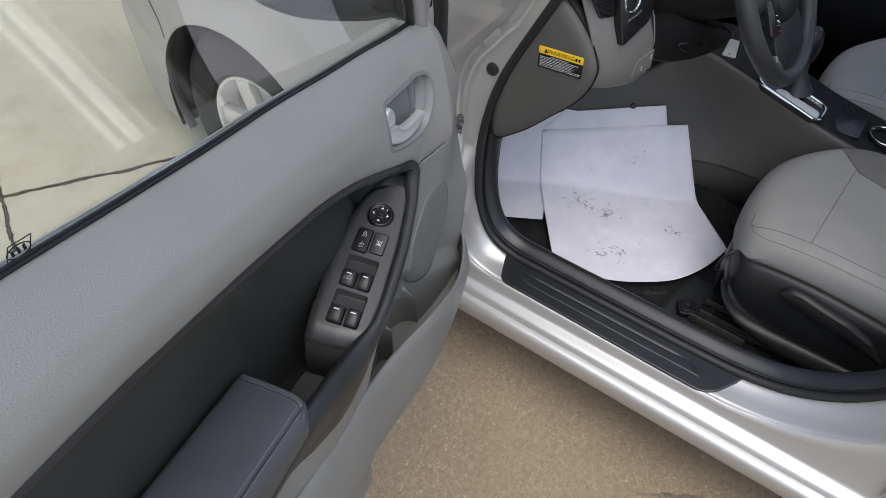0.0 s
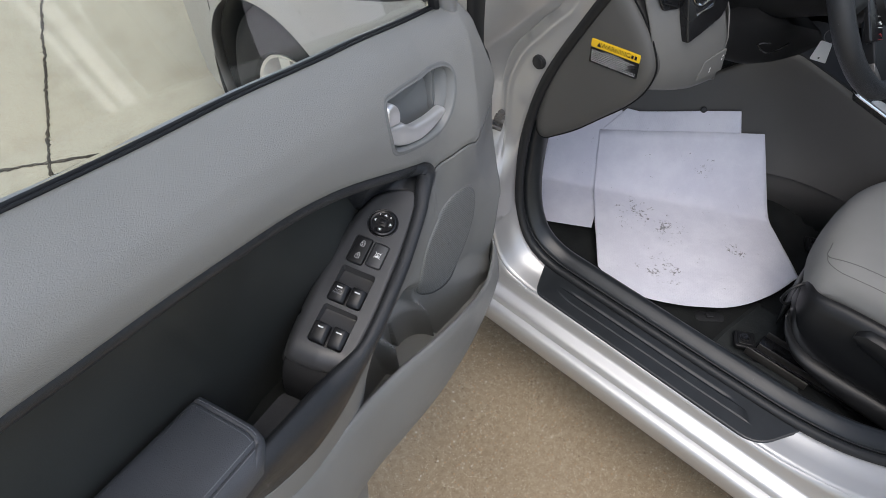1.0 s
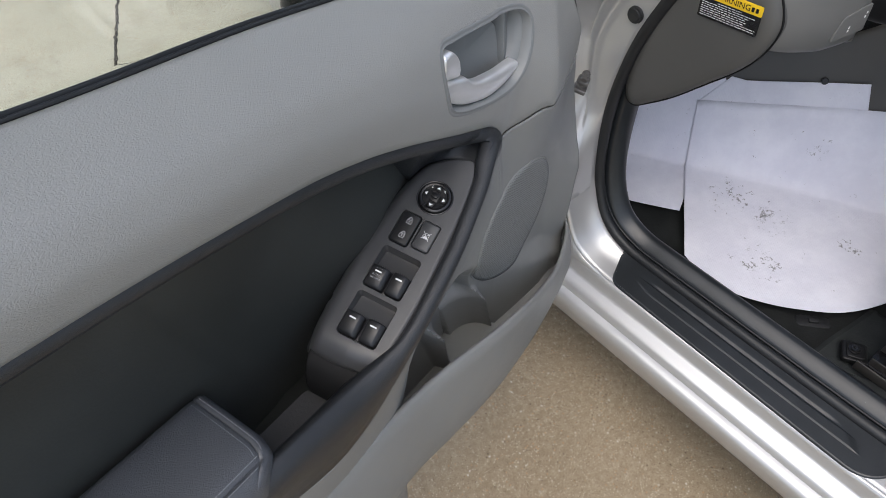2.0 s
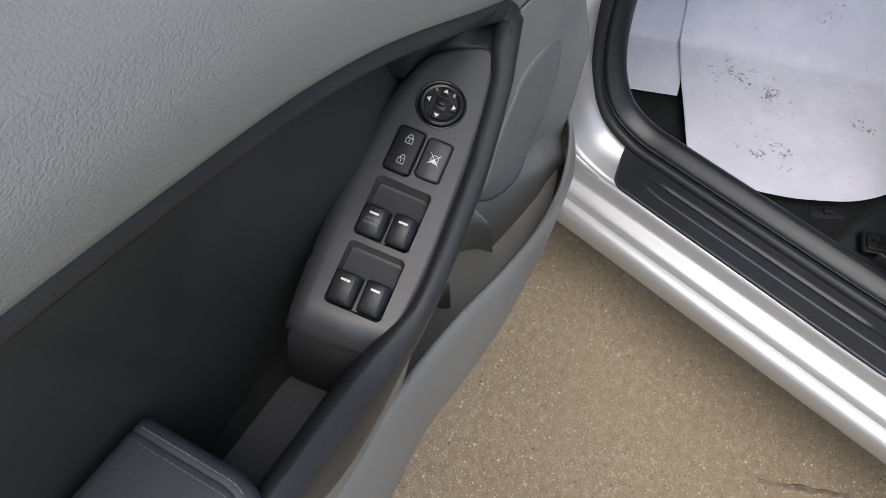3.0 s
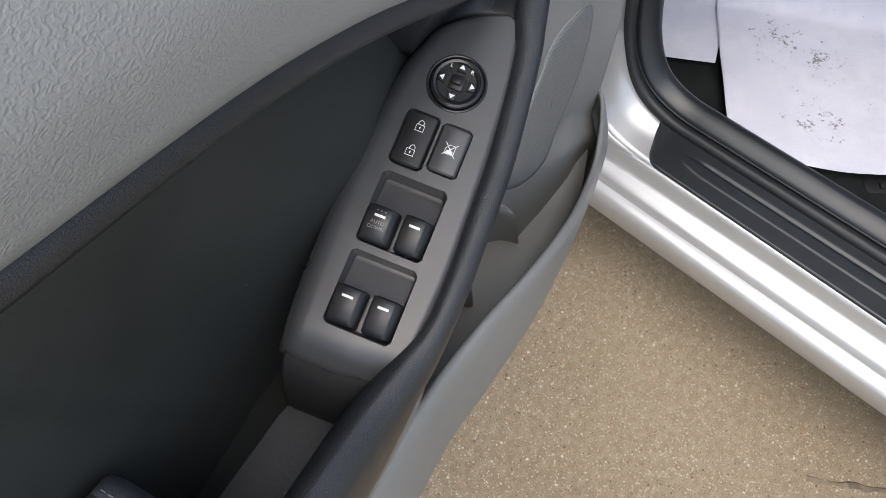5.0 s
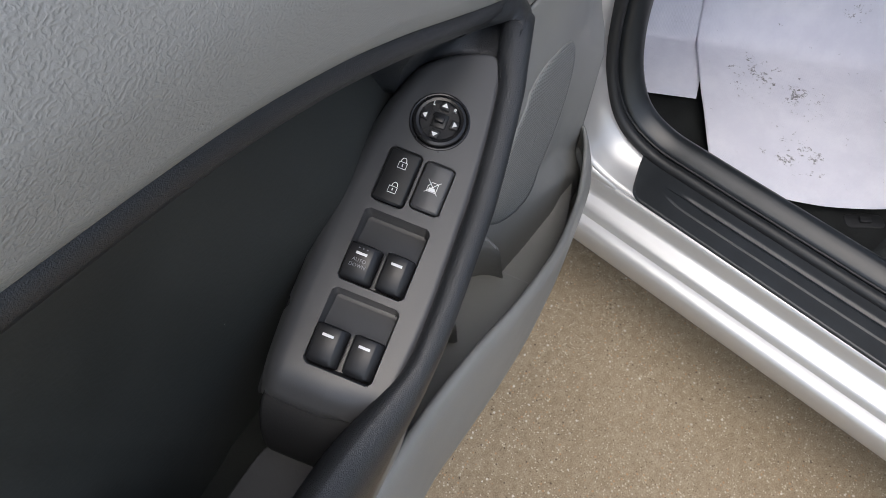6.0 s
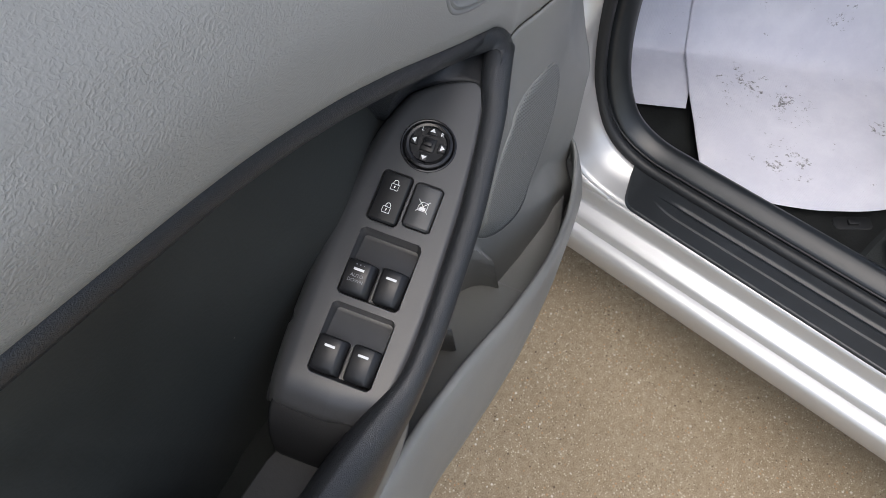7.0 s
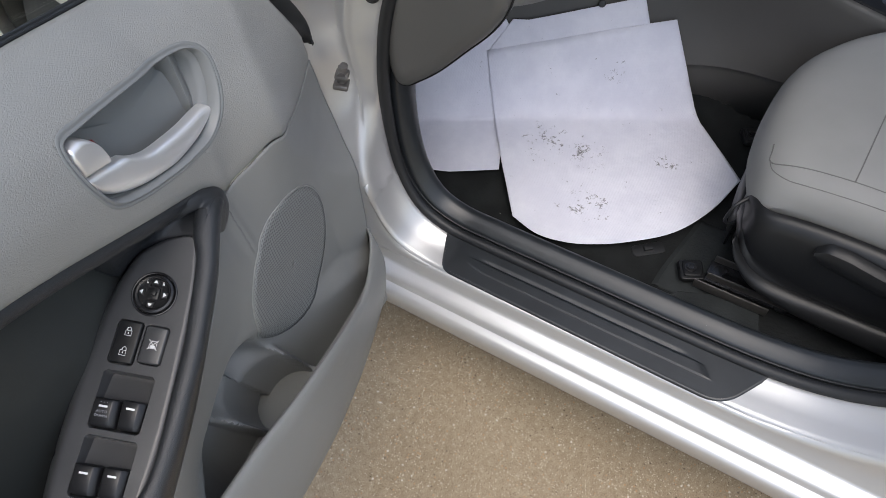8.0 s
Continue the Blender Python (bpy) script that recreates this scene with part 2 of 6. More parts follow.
fleck(INSERT, 70, 0.05, 0.06, (0.22, 0.22, 0.20))
fleck(CARPET, 45, 0.10, 0.08, (0.25, 0.26, 0.24))
fleck(SCUFF, 60, 0.06, 0.06, (0.25, 0.25, 0.26))
fleck(BAND, 90, 0.02, 0.05, (0.20, 0.20, 0.20))


def glass_material():
    m, n, l, p = nodes_of("window_glass")
    n.remove(p)
    g = n.new("ShaderNodeBsdfGlass")
    g.inputs["Color"].default_value, g.inputs["IOR"].default_value, g.inputs["Roughness"].default_value = (0.972, 0.985, 0.972, 1), 1.5, 0.0
    l.new(g.outputs[0], n["Material Output"].inputs["Surface"])
    return m


GLASS = glass_material()


def mirror_material():
    m, n, l, p = nodes_of("mirror")
    p.inputs["Base Color"].default_value, p.inputs["Metallic"].default_value, p.inputs["Roughness"].default_value = (0.8, 0.83, 0.83, 1), 1, 0.02
    return m


MIRROR = mirror_material()


def grille_material():
    """Rows of fine round holes, every second row shifted."""
    m, n, l, p = nodes_of("perforated_grey_plastic")
    co = n.new("ShaderNodeTexCoord").outputs["Object"]
    xyz = n.new("ShaderNodeSeparateXYZ")
    l.new(co, xyz.inputs[0])

    def wave(src, step):
        k = n.new("ShaderNodeMath")
        k.operation = "MULTIPLY"
        l.new(src, k.inputs[0])
        k.inputs[1].default_value = 2 * math.pi / step
        c = n.new("ShaderNodeMath")
        c.operation = "COSINE"
        l.new(k.outputs[0], c.inputs[0])
        return c.outputs[0]

    both = n.new("ShaderNodeMath")
    both.operation = "MULTIPLY"
    l.new(wave(xyz.outputs["X"], 0.0088), both.inputs[0])
    l.new(wave(xyz.outputs["Z"], 0.0042), both.inputs[1])
    hole = ramp(n, l, both.outputs[0], 0.05, 0.4, 1.0, 0.0)
    l.new(mix_colour(n, l, hole, (0.09, 0.092, 0.092), (0.19, 0.197, 0.195)), p.inputs["Base Color"])
    p.inputs["Roughness"].default_value = 0.55
    bump_of(n, l, p, hole, 0.5, 0.0008)
    return m


GRILLE = grille_material()


def concrete_material():
    """Worn exposed concrete: sandy paste with small pale and dark chips, broad stains."""
    m, n, l, p = nodes_of("worn_concrete")
    co = n.new("ShaderNodeTexCoord").outputs["Object"]
    base = mix_colour(n, l, ramp(n, l, noise_of(n, l, co, 1.6, 6, 0.6), 0.3, 0.7), (0.205, 0.148, 0.088), (0.345, 0.270, 0.180))
    sand = mix_colour(n, l, ramp(n, l, noise_of(n, l, co, 420, 4, 0.8), 0.38, 0.64), (0.12, 0.082, 0.048), (0.46, 0.385, 0.27))
    blot = mix_colour(n, l, ramp(n, l, noise_of(n, l, co, 70, 4, 0.65), 0.35, 0.68), (0.17, 0.13, 0.08), (0.43, 0.365, 0.26))
    paste = base
    for other, share in ((blot, 0.35), (sand, 0.33)):
        x = n.new("ShaderNodeMix")
        x.data_type, x.inputs[0].default_value = "RGBA", share
        l.new(paste, x.inputs[6])
        l.new(other, x.inputs[7])
        paste = x.outputs[2]
    # pale washed slab; the car's shade beside it is put into the colour as brown
    pale = mix_colour(n, l, ramp(n, l, noise_of(n, l, co, 480, 4, 0.75), 0.36, 0.66), (0.32, 0.303, 0.225), (0.58, 0.555, 0.435))
    pale = mix_colour(n, l, ramp(n, l, noise_of(n, l, co, 95, 5, 0.75), 0.52, 0.68, 0.0, 0.55), pale, (0.24, 0.225, 0.165))
    pale = mix_colour(n, l, ramp(n, l, noise_of(n, l, co, 7, 6, 0.7), 0.46, 0.68, 0.0, 0.45), pale, (0.31, 0.285, 0.21))
    v = n.new("ShaderNodeVectorMath")
    v.operation = "DISTANCE"
    l.new(co, v.inputs[0])
    v.inputs[1].default_value = (0.1, -0.55, 0.0)
    ragged = n.new("ShaderNodeMath")
    ragged.operation = "MULTIPLY_ADD"
    l.new(noise_of(n, l, co, 2.2, 5, 0.65), ragged.inputs[0])
    ragged.inputs[1].default_value = 0.9
    l.new(v.outputs["Value"], ragged.inputs[2])
    clear_of_car = ramp(n, l, ragged.outputs[0], 1.35, 2.0)
    out = mix_colour(n, l, clear_of_car, paste, pale)
    height = noise_of(n, l, co, 330, 5, 0.75)
    bent = n.new("ShaderNodeTexNoise")
    bent.inputs["Scale"].default_value, bent.inputs["Detail"].default_value = 330, 2
    l.new(co, bent.inputs["Vector"])
    push = n.new("ShaderNodeVectorMath")
    push.operation = "MULTIPLY_ADD"
    l.new(bent.outputs["Color"], push.inputs[0])
    push.inputs[1].default_value = (0.0022, 0.0022, 0.0)
    l.new(co, push.inputs[2])
    for scale, size, pick, shade in ((270, 0.21, 0.71, (0.58, 0.51, 0.39)), (300, 0.18, 0.79, (0.075, 0.048, 0.028)), (165, 0.16, 0.84, (0.55, 0.49, 0.39)), (170, 0.22, 0.84, (0.36, 0.22, 0.12)), (120, 0.17, 0.92, (0.62, 0.57, 0.48)), (140, 0.15, 0.90, (0.07, 0.045, 0.03))):
        v = n.new("ShaderNodeTexVoronoi")
        v.inputs["Scale"].default_value = scale
        l.new(push.outputs[0], v.inputs["Vector"])
        s = n.new("ShaderNodeSeparateColor")
        l.new(v.outputs["Color"], s.inputs[0])
        here = ramp(n, l, s.outputs[0], pick, pick + 0.06, 0.0, 0.85)
        near = ramp(n, l, v.outputs["Distance"], size, size + 0.16, 1.0, 0.0)
        k = n.new("ShaderNodeMath")
        k.operation = "MULTIPLY"
        l.new(here, k.inputs[0])
        l.new(near, k.inputs[1])
        out = mix_colour(n, l, k.outputs[0], out, shade)
    stain = ramp(n, l, noise_of(n, l, co, 0.9, 5, 0.6), 0.55, 0.75, 0.0, 0.4)
    out = mix_colour(n, l, stain, out, (0.20, 0.16, 0.11))
    l.new(out, p.inputs["Base Color"])
    p.inputs["Roughness"].default_value, p.inputs["Specular IOR Level"].default_value = 0.85, 0.3
    bump_of(n, l, p, height, 0.7, 0.0013)
    return m


CONCRETE = concrete_material()
JOINT = surface("dirty_joint", (0.05, 0.042, 0.03), 0.95, 1.0, 0.006, 0.75, mottle=90)
fleck(JOINT, 130, 0.35, 0.3, (0.33, 0.30, 0.24))
STAIN = surface("oil_stain", (0.19, 0.148, 0.105), 0.8, 0.4, 0.002, 0.4, mottle=60)


def paper_material():
    """White paper embossed with small diamonds, with dark shoe smudges where feet rested."""
    m, n, l, p = nodes_of("embossed_paper")
    co = n.new("ShaderNodeTexCoord").outputs["Object"]
    xyz = n.new("ShaderNodeSeparateXYZ")
    l.new(co, xyz.inputs[0])
    waves = []
    for kx, ky in ((1300.0, 750.0), (1300.0, -750.0)):
        dot = n.new("ShaderNodeVectorMath")
        dot.operation = "DOT_PRODUCT"
        l.new(co, dot.inputs[0])
        dot.inputs[1].default_value = (kx * 0.87, ky * 0.87 + kx * 0.0, 0.0)
        c = n.new("ShaderNodeMath")
        c.operation = "SINE"
        l.new(dot.outputs["Value"], c.inputs[0])
        waves.append(c.outputs[0])
    both = n.new("ShaderNodeMath")
    both.operation = "MULTIPLY"
    l.new(waves[0], both.inputs[0])
    l.new(waves[1], both.inputs[1])
    dirt = None
    for centre, lo, hi in (((0.31, -0.15, 0.224), 0.01, 0.075), ((0.43, -0.09, 0.224), 0.01, 0.085), ((0.42, 0.0, 0.224), 0.01, 0.085), ((0.478, -0.25, 0.224), 0.005, 0.05), ((0.57, -0.08, 0.32), 0.005, 0.04)):
        v = n.new("ShaderNodeVectorMath")
        v.operation = "DISTANCE"
        l.new(co, v.inputs[0])
        v.inputs[1].default_value = centre
        zone = ramp(n, l, v.outputs["Value"], lo, hi, 1.0, 0.0)
        if dirt is None:
            dirt = zone
        else:
            x = n.new("ShaderNodeMath")
            x.operation = "MAXIMUM"
            l.new(dirt, x.inputs[0])
            l.new(zone, x.inputs[1])
            dirt = x.outputs[0]
    flecks = noise_of(n, l, co, 150, 5, 0.7)
    patch = noise_of(n, l, co, 34, 3, 0.6)
    add = n.new("ShaderNodeMath")
    add.operation = "MULTIPLY_ADD"
    l.new(patch, add.inputs[0])
    add.inputs[1].default_value = 0.7
    l.new(flecks, add.inputs[2])
    more = n.new("ShaderNodeMath")
    more.operation = "MULTIPLY_ADD"
    l.new(dirt, more.inputs[0])
    more.inputs[1].default_value = 0.20
    l.new(add.outputs[0], more.inputs[2])
    mark = ramp(n, l, more.outputs[0], 1.06, 1.2, 0.0, 0.8)
    base = mix_colour(n, l, ramp(n, l, noise_of(n, l, co, 9, 5, 0.65), 0.35, 0.7), (0.69, 0.695, 0.785), (0.78, 0.785, 0.865))
    l.new(mix_colour(n, l, mark, base, (0.09, 0.09, 0.095)), p.inputs["Base Color"])
    p.inputs["Roughness"].default_value = 0.55
    first = bump_of(n, l, p, noise_of(n, l, co, 26, 4, 0.6), 0.35, 0.006)
    bump_of(n, l, p, both.outputs[0], 0.22, 0.0005, first)
    return m


PAPER = paper_material()

# ---------------------------------------------------------------- ground
far = [(-400, -400, 0), (400, -400, 0), (400, 400, 0), (-400, 400, 0)]
ground = part("ground", (far, [[0, 1, 2, 3]]), CONCRETE)
tagged(ground, "worn sandy concrete slab with stone chips", "concrete", kind="structure")


def strip(path, w, z, jitter, seed):
    """A ragged flat band along a straight line on the ground."""
    rng = random.Random(seed)
    a, b = Vector(path[0]), Vector(path[1])
    t = (b - a).normalized()
    s = Vector((-t.y, t.x, 0))
    k = max(2, int((b - a).length / 0.012))
    rows = []
    drift = 0.0
    for i in range(k + 1):
        p = a.lerp(b, i / k)
        drift = 0.9 * drift + rng.uniform(-1, 1) * jitter * 0.2
        l_, r_ = w * (0.5 + rng.uniform(-0.2, 0.5)), w * (0.5 + rng.uniform(-0.2, 0.5))
        rows.append([(*(p + s * (drift - l_)).xy, z - 0.003), (*(p + s * (drift - l_ * 0.6)).xy, z), (*(p + s * (drift + r_ * 0.6)).xy, z), (*(p + s * (drift + r_)).xy, z - 0.003)])
    return loft(rows)


JX, JY = -0.42, 1.50
for n_, (a_, b_, w_) in enumerate((((JX - 0.42 * 2, JY - 0.9 * 2, 0), (JX + 0.42 * 3, JY + 0.9 * 3, 0), 0.008), ((JX - 0.87 * 3, JY + 0.49 * 3, 0), (JX + 0.87 * 3, JY - 0.49 * 3, 0), 0.010))):
    tagged(part("expansion_joint", strip((a_, b_), w_, 0.004, 0.012, n_), JOINT), "dark dirt-filled joint between concrete slabs", "joint", kind="structure")
tagged(part("stain", strip(((-0.115, -0.472, 0), (-0.03, -0.60, 0)), 0.008, 0.0022, 0.0012, 7), STAIN), "thin brown oil drip on the concrete", "stain", kind="structure")

# ---------------------------------------------------------------- car body
car = thing("car", "silver car with its front door open", "car", pose(0, 0, 0))

# rocker: its section (x, z) swept along the car
rocker = [(0.02, 0.285), (0.006, 0.2895), (0.0, 0.2918), (-0.0035, 0.2905), (-0.0055, 0.286), (-0.0065, 0.279), (-0.0085, 0.268), (-0.0105, 0.2645), (-0.0150, 0.2625), (-0.0250, 0.2595), (-0.0330, 0.2563), (-0.0360, 0.2535), (-0.0375, 0.2455), (-0.0390, 0.2425), (-0.0420, 0.2418), (-0.0500, 0.2398), (-0.0550, 0.2370), (-0.0578, 0.2320), (-0.0585, 0.2200), (-0.0575, 0.2040), (-0.0540, 0.1930), (-0.0460, 0.1860), (-0.0300, 0.1820), (0.0, 0.178), (0.12, 0.172)]
rise = fn((-1.5, 0.75), (-0.95, 0.508), (-0.90, 0.328), (-0.835, 0.188), (-0.75, 0.093), (-0.65, 0.033), (-0.54, 0.006), (-0.40, 0.0005), (0.4, 0.0))
ys = [0.36, 0.25, 0.15, 0.10, 0.05, 0.0, -0.2, -0.4, -0.47, -0.54, -0.60, -0.65, -0.70, -0.75, -0.79, -0.835, -0.87, -0.90, -0.95]
part("rocker_panel", loft([[(x, y, z + rise(y) * min(1, max(0, (z - 0.262) / 0.029)) ** 2) for x, z in rocker] for y in ys]), SILVER, car, "silver painted rocker panel with a stepped ledge", sharp=50, thick=0.003)

# the line of the aperture, on the outer skin and at the seal
outer = spline([(-0.95, 0.80), (-0.90, 0.62), (-0.835, 0.48), (-0.75, 0.385), (-0.65, 0.325), (-0.54, 0.298), (-0.40, 0.2925), (-0.2, 0.292), (-0.05, 0.292), (0.03, 0.2935), (0.085, 0.312), (0.118, 0.355), (0.134, 0.42), (0.138, 0.52), (0.136, 0.64), (0.118, 0.76), (0.05, 0.92)], 5)
seal = spline([(-0.905, 0.80), (-0.862, 0.63), (-0.80, 0.50), (-0.725, 0.40), (-0.63, 0.335), (-0.53, 0.309), (-0.40, 0.303), (-0.2, 0.302), (-0.05, 0.302), (0.02, 0.305), (0.075, 0.328), (0.112, 0.375), (0.137, 0.445), (0.146, 0.53), (0.139, 0.63), (0.110, 0.75), (0.03, 0.93)], 5)
SX = 0.088


def sx(z):
    """How far in the seal lies: nearer the outside along the sill than on the pillars."""
    k = min(1, max(0, (z - 0.33) / 0.20))
    return 0.072 + 0.016 * k * k * (3 - 2 * k)


rows = []
for (yo, zo), (yi, zi) in zip(outer, seal):
    if yo > 0.0 and zo > 0.45:
        continue
    back = 0.008 * min(1, max(0, (zo - 0.37) / 0.07)) if yo > 0 else 0.0
    yo, yi = yo + back, yi + back
    rows.append([(0.0, yo, zo), (0.010, yo * 0.97 + yi * 0.03, zo * 0.97 + zi * 0.03 + 0.001), (0.03, (yo * 2 + yi) / 3, (zo * 2 + zi) / 3), (0.055, (yo + 2 * yi) / 3, (zo + 2 * zi) / 3 - 0.0015), (sx(zi) - 0.012, yi, zi - 0.002), (sx(zi) + 0.004, yi, zi)])
part("door_aperture", loft(rows), SILVER, car, "silver painted door aperture flange", sharp=60, thick=0.003)

# hinge pillar: a flat face beside the seal, a ridge, and a hollow towards the fender; below it rounds into the rocker
seal_up = sorted((z, y) for y, z in seal if z > 0.302 and (y > 0.0 or z > 0.92) and y > -0.3)
rows = []
outer_up = sorted((z, y) for y, z in outer if y > 0.0 and z < 0.6)
crest = fn((0.40, 0.168), (0.50, 0.177), (0.58, 0.184), (0.634, 0.191), (0.675, 0.192), (0.72, 0.183), (0.7655, 0.165), (0.804, 0.1372), (0.847, 0.1058), (0.873, 0.080), (0.90, 0.050), (1.02, -0.09))
for z in np.linspace(0.29, 0.405, 12):
    yo = float(np.interp(z, [p[0] for p in outer_up], [p[1] for p in outer_up])) + 0.003
    rows.append([(0.004, yo, z)] * 7 + [(0.001, yo + 0.006, z), (-0.003, yo + 0.018, z), (-0.007, max(yo + 0.04, 0.14), z), (-0.009, max(yo + 0.055, 0.17), z), (-0.010, max(yo + 0.07, 0.20), z), (-0.012, 0.27, z), (-0.012, 0.32, z)])
for z in np.linspace(0.41, 1.02, 60):
    ysl = float(np.interp(z, [p[0] for p in seal_up] + [1.02], [p[1] for p in seal_up] + [-0.02]))
    w = ease((0.60 - z) / 0.18)
    c = max(crest(z), ysl + 0.030)
    band = 0.010 + 0.018 * ease((z - 0.60) / 0.16)
    deep = 0.010 * ease((z - 0.62) / 0.12)
    out = max(0.225, c + band + 0.035)
    upper = [(SX - 0.001, ysl + 0.004), (SX - 0.002, ysl + 0.015), (SX - 0.003, c - 0.014), (SX - 0.0045, c - 0.006), (SX - 0.0065, c - 0.0015), (SX - 0.0065, c + 0.0015), (SX - 0.004, c + 0.006), (SX - 0.004 + deep, c + band - 0.003), (SX - 0.005 + deep, c + band + 0.001), (SX - 0.014 + deep * 0.6, c + band + 0.006), (0.052, c + band + 0.022), (0.030, out), (0.004, max(0.295, out + 0.04)), (-0.012, max(0.32, out + 0.06))]
    lower = [(sx(z) - 0.001, ysl + 0.003), (0.066, ysl + 0.004), (0.044, ysl + 0.004), (0.034, ysl + 0.004), (0.026, ysl + 0.004), (0.019, ysl + 0.0045), (0.012, ysl + 0.005), (0.003, ysl + 0.009), (-0.003, ysl + 0.022), (-0.007, max(ysl + 0.05, 0.14)), (-0.009, max(ysl + 0.065, 0.17)), (-0.010, max(ysl + 0.08, 0.20)), (-0.012, 0.27), (-0.012, 0.32)]
    rows.append([(a[0] * (1 - w) + b[0] * w, a[1] * (1 - w) + b[1] * w, z) for a, b in zip(upper, lower)])
part("hinge_pillar", loft(rows), SILVER, car, "silver painted hinge pillar", sharp=50, thick=0.003)
for y_, z_, r_ in ((0.135, 0.7555, 0.0135), (0.146, 0.892, 0.0125)):
    part("rubber_plug", moved(lathe([(0.0001, 0.004), (r_ * 0.66, 0.0036), (r_ * 0.72, 0.0028), (r_ * 0.93, 0.0024), (r_, -0.002)], 28), pose(SX - 0.006, y_, z_, 0, -88, 0)), RUBBER, car, "black rubber plug")
# check-strap bracket
bracket = merged(box(-0.014, 0.014, -0.011, 0.011, -0.02, -0.012, 0.002), tube([(0, 0, -0.014), (0, 0, 0.012)], 0.007, 14), tube([(-0.012, 0, 0.002), (0.016, 0, 0.006)], 0.006, 12), box(-0.012, 0.012, -0.010, 0.010, -0.006, 0.004, 0.003))
part("door_check_bracket", moved(bracket, pose(0.036, 0.172, 0.640, 12, 15, 30)), STEEL, car, "dull steel door check bracket")

# fender with its wheel opening
WY, WZ, WR = 0.82, 0.295, 0.332


def fender_x(y, z):
    x = float(np.interp(y, [0.3, 0.55, 0.9, 1.15, 1.40, 1.57, 1.70], [-0.012, -0.012, 0.0, 0.03, 0.09, 0.20, 0.36]))
    x += 0.05 * max(0, (z - 0.62) / 0.25) ** 2 + 0.02 * max(0, (0.42 - z) / 0.25)
    d = math.hypot(y - WY, z - WZ)
    return x - 0.016 * math.exp(-((d - WR) / 0.045) ** 2)


rows = []
for i in range(97):
    q = math.pi * (-0.12 + 1.24 * i / 96)
    cy, cz = math.cos(q), math.sin(q)
    row = []
    for j in range(15):
        s = (j / 14) ** 1.4
        far_y = 1.70 if cy > 0 else 0.30
        lim = min((far_y - WY) / cy if abs(cy) > 0.05 else 9, ((0.86 - WZ) / cz if cz > 0.05 else 9), ((0.14 - WZ) / cz if cz < -0.05 else 9))
        r = WR + (max(lim, WR + 0.01) - WR) * s
        y, z = WY + cy * r, WZ + cz * r
        row.append((fender_x(y, z), y, z))
    row.insert(0, (row[0][0] + 0.03, WY + cy * (WR + 0.002), WZ + cz * (WR + 0.002)))
    rows.append(row)
part("front_fender", loft(rows), SILVER, car, "silver painted front fender with a round wheel arch", sharp=50, thick=0.002)
seam = [(fender_x(y, z) - 0.001, y, z) for y, z in spline([(1.13, 0.86), (1.20, 0.74), (1.19, 0.62), (1.10, 0.50)], 6)]
part("fender_seam", tube(seam, 0.0016, 6), RUBBER, car)
liner = [[(x, WY + math.cos(q) * (WR + 0.004), WZ + math.sin(q) * (WR + 0.004)) for x in (0.02, 0.15, 0.32)] for q in (math.pi * (-0.1 + 1.2 * i / 40) for i in range(41))]
part("wheel_arch_liner", loft(liner), RUBBER, car, "black plastic arch liner", thick=0.004)
part("arch_back", ([(0.32, WY + math.cos(q) * WR, WZ + math.sin(q) * WR) for q in (math.pi * (-0.1 + 1.2 * i / 40) for i in range(41))], [list(range(41))]), RUBBER, car, thick=0.004)
hood = [[(0.05 + (1.50 - 0.05) * i / 12, y, 0.86 + 0.10 * math.sin(math.pi * i / 12) - 0.12 * max(0, (y - 0.6) / 0.9) ** 2) for i in range(13)] for y in (0.30, 0.5, 0.7, 0.9, 1.1, 1.3, 1.70)]
part("hood", loft(hood), SILVER, car, "silver painted hood", thick=0.004)
nose = [[(0.36 + (1.24 - 0.36) * i / 10, 1.70 + 0.10 * math.sin(math.pi * i / 10), z) for i in range(11)] for z in (0.17, 0.4, 0.6, 0.74)]
part("front_bumper", loft(nose), SILVER, car, "silver painted front bumper", thick=0.004)

# floor, toe board and tunnel side as one carpeted tray
F1 = Vector((0.434, 0.134, 0.222))


def slope_z(x, y):
    return F1.z + ((x - F1.x) * 0.8201 + (y - F1.y) * 0.4323) / 0.3749


def tray_z(x, y):
    k = 130.0
    toe = 0.205 + max(0, y - 0.30) * 1.25
    a, b, c = 0.202, slope_z(x, y) - 0.075, toe - 0.01
    return min(0.62, math.log(math.exp(k * a) + math.exp(k * b) + math.exp(k * c)) / k - 0.002)


rows = [[(x, y, tray_z(x, y)) for x in np.linspace(0.115, 0.74, 40)] for y in np.linspace(-1.3, 0.5, 60)]
part("carpet", loft(rows), CARPET, car, "black carpet on the floor and toe board", thick=0.006)
part("floor_pan", loft([[(x, y, 0.16) for x in (0.0, 0.5, 1.0, 1.6)] for y in (-1.5, -0.5, 0.55)]), RUBBER, car, thick=0.006)
part("passenger_carpet", loft([[(x, y, 0.22 + max(0, y - 0.15) * 1.2) for x in (0.9, 1.2, 1.5)] for y in (-1.3, -0.5, 0.15, 0.5)]), CARPET, car, thick=0.006)
part("firewall", loft([[(x, 0.46, z) for x in (0.06, 0.8, 1.54)] for z in (0.2, 0.6, 0.95)]), CARPET, car, thick=0.01)
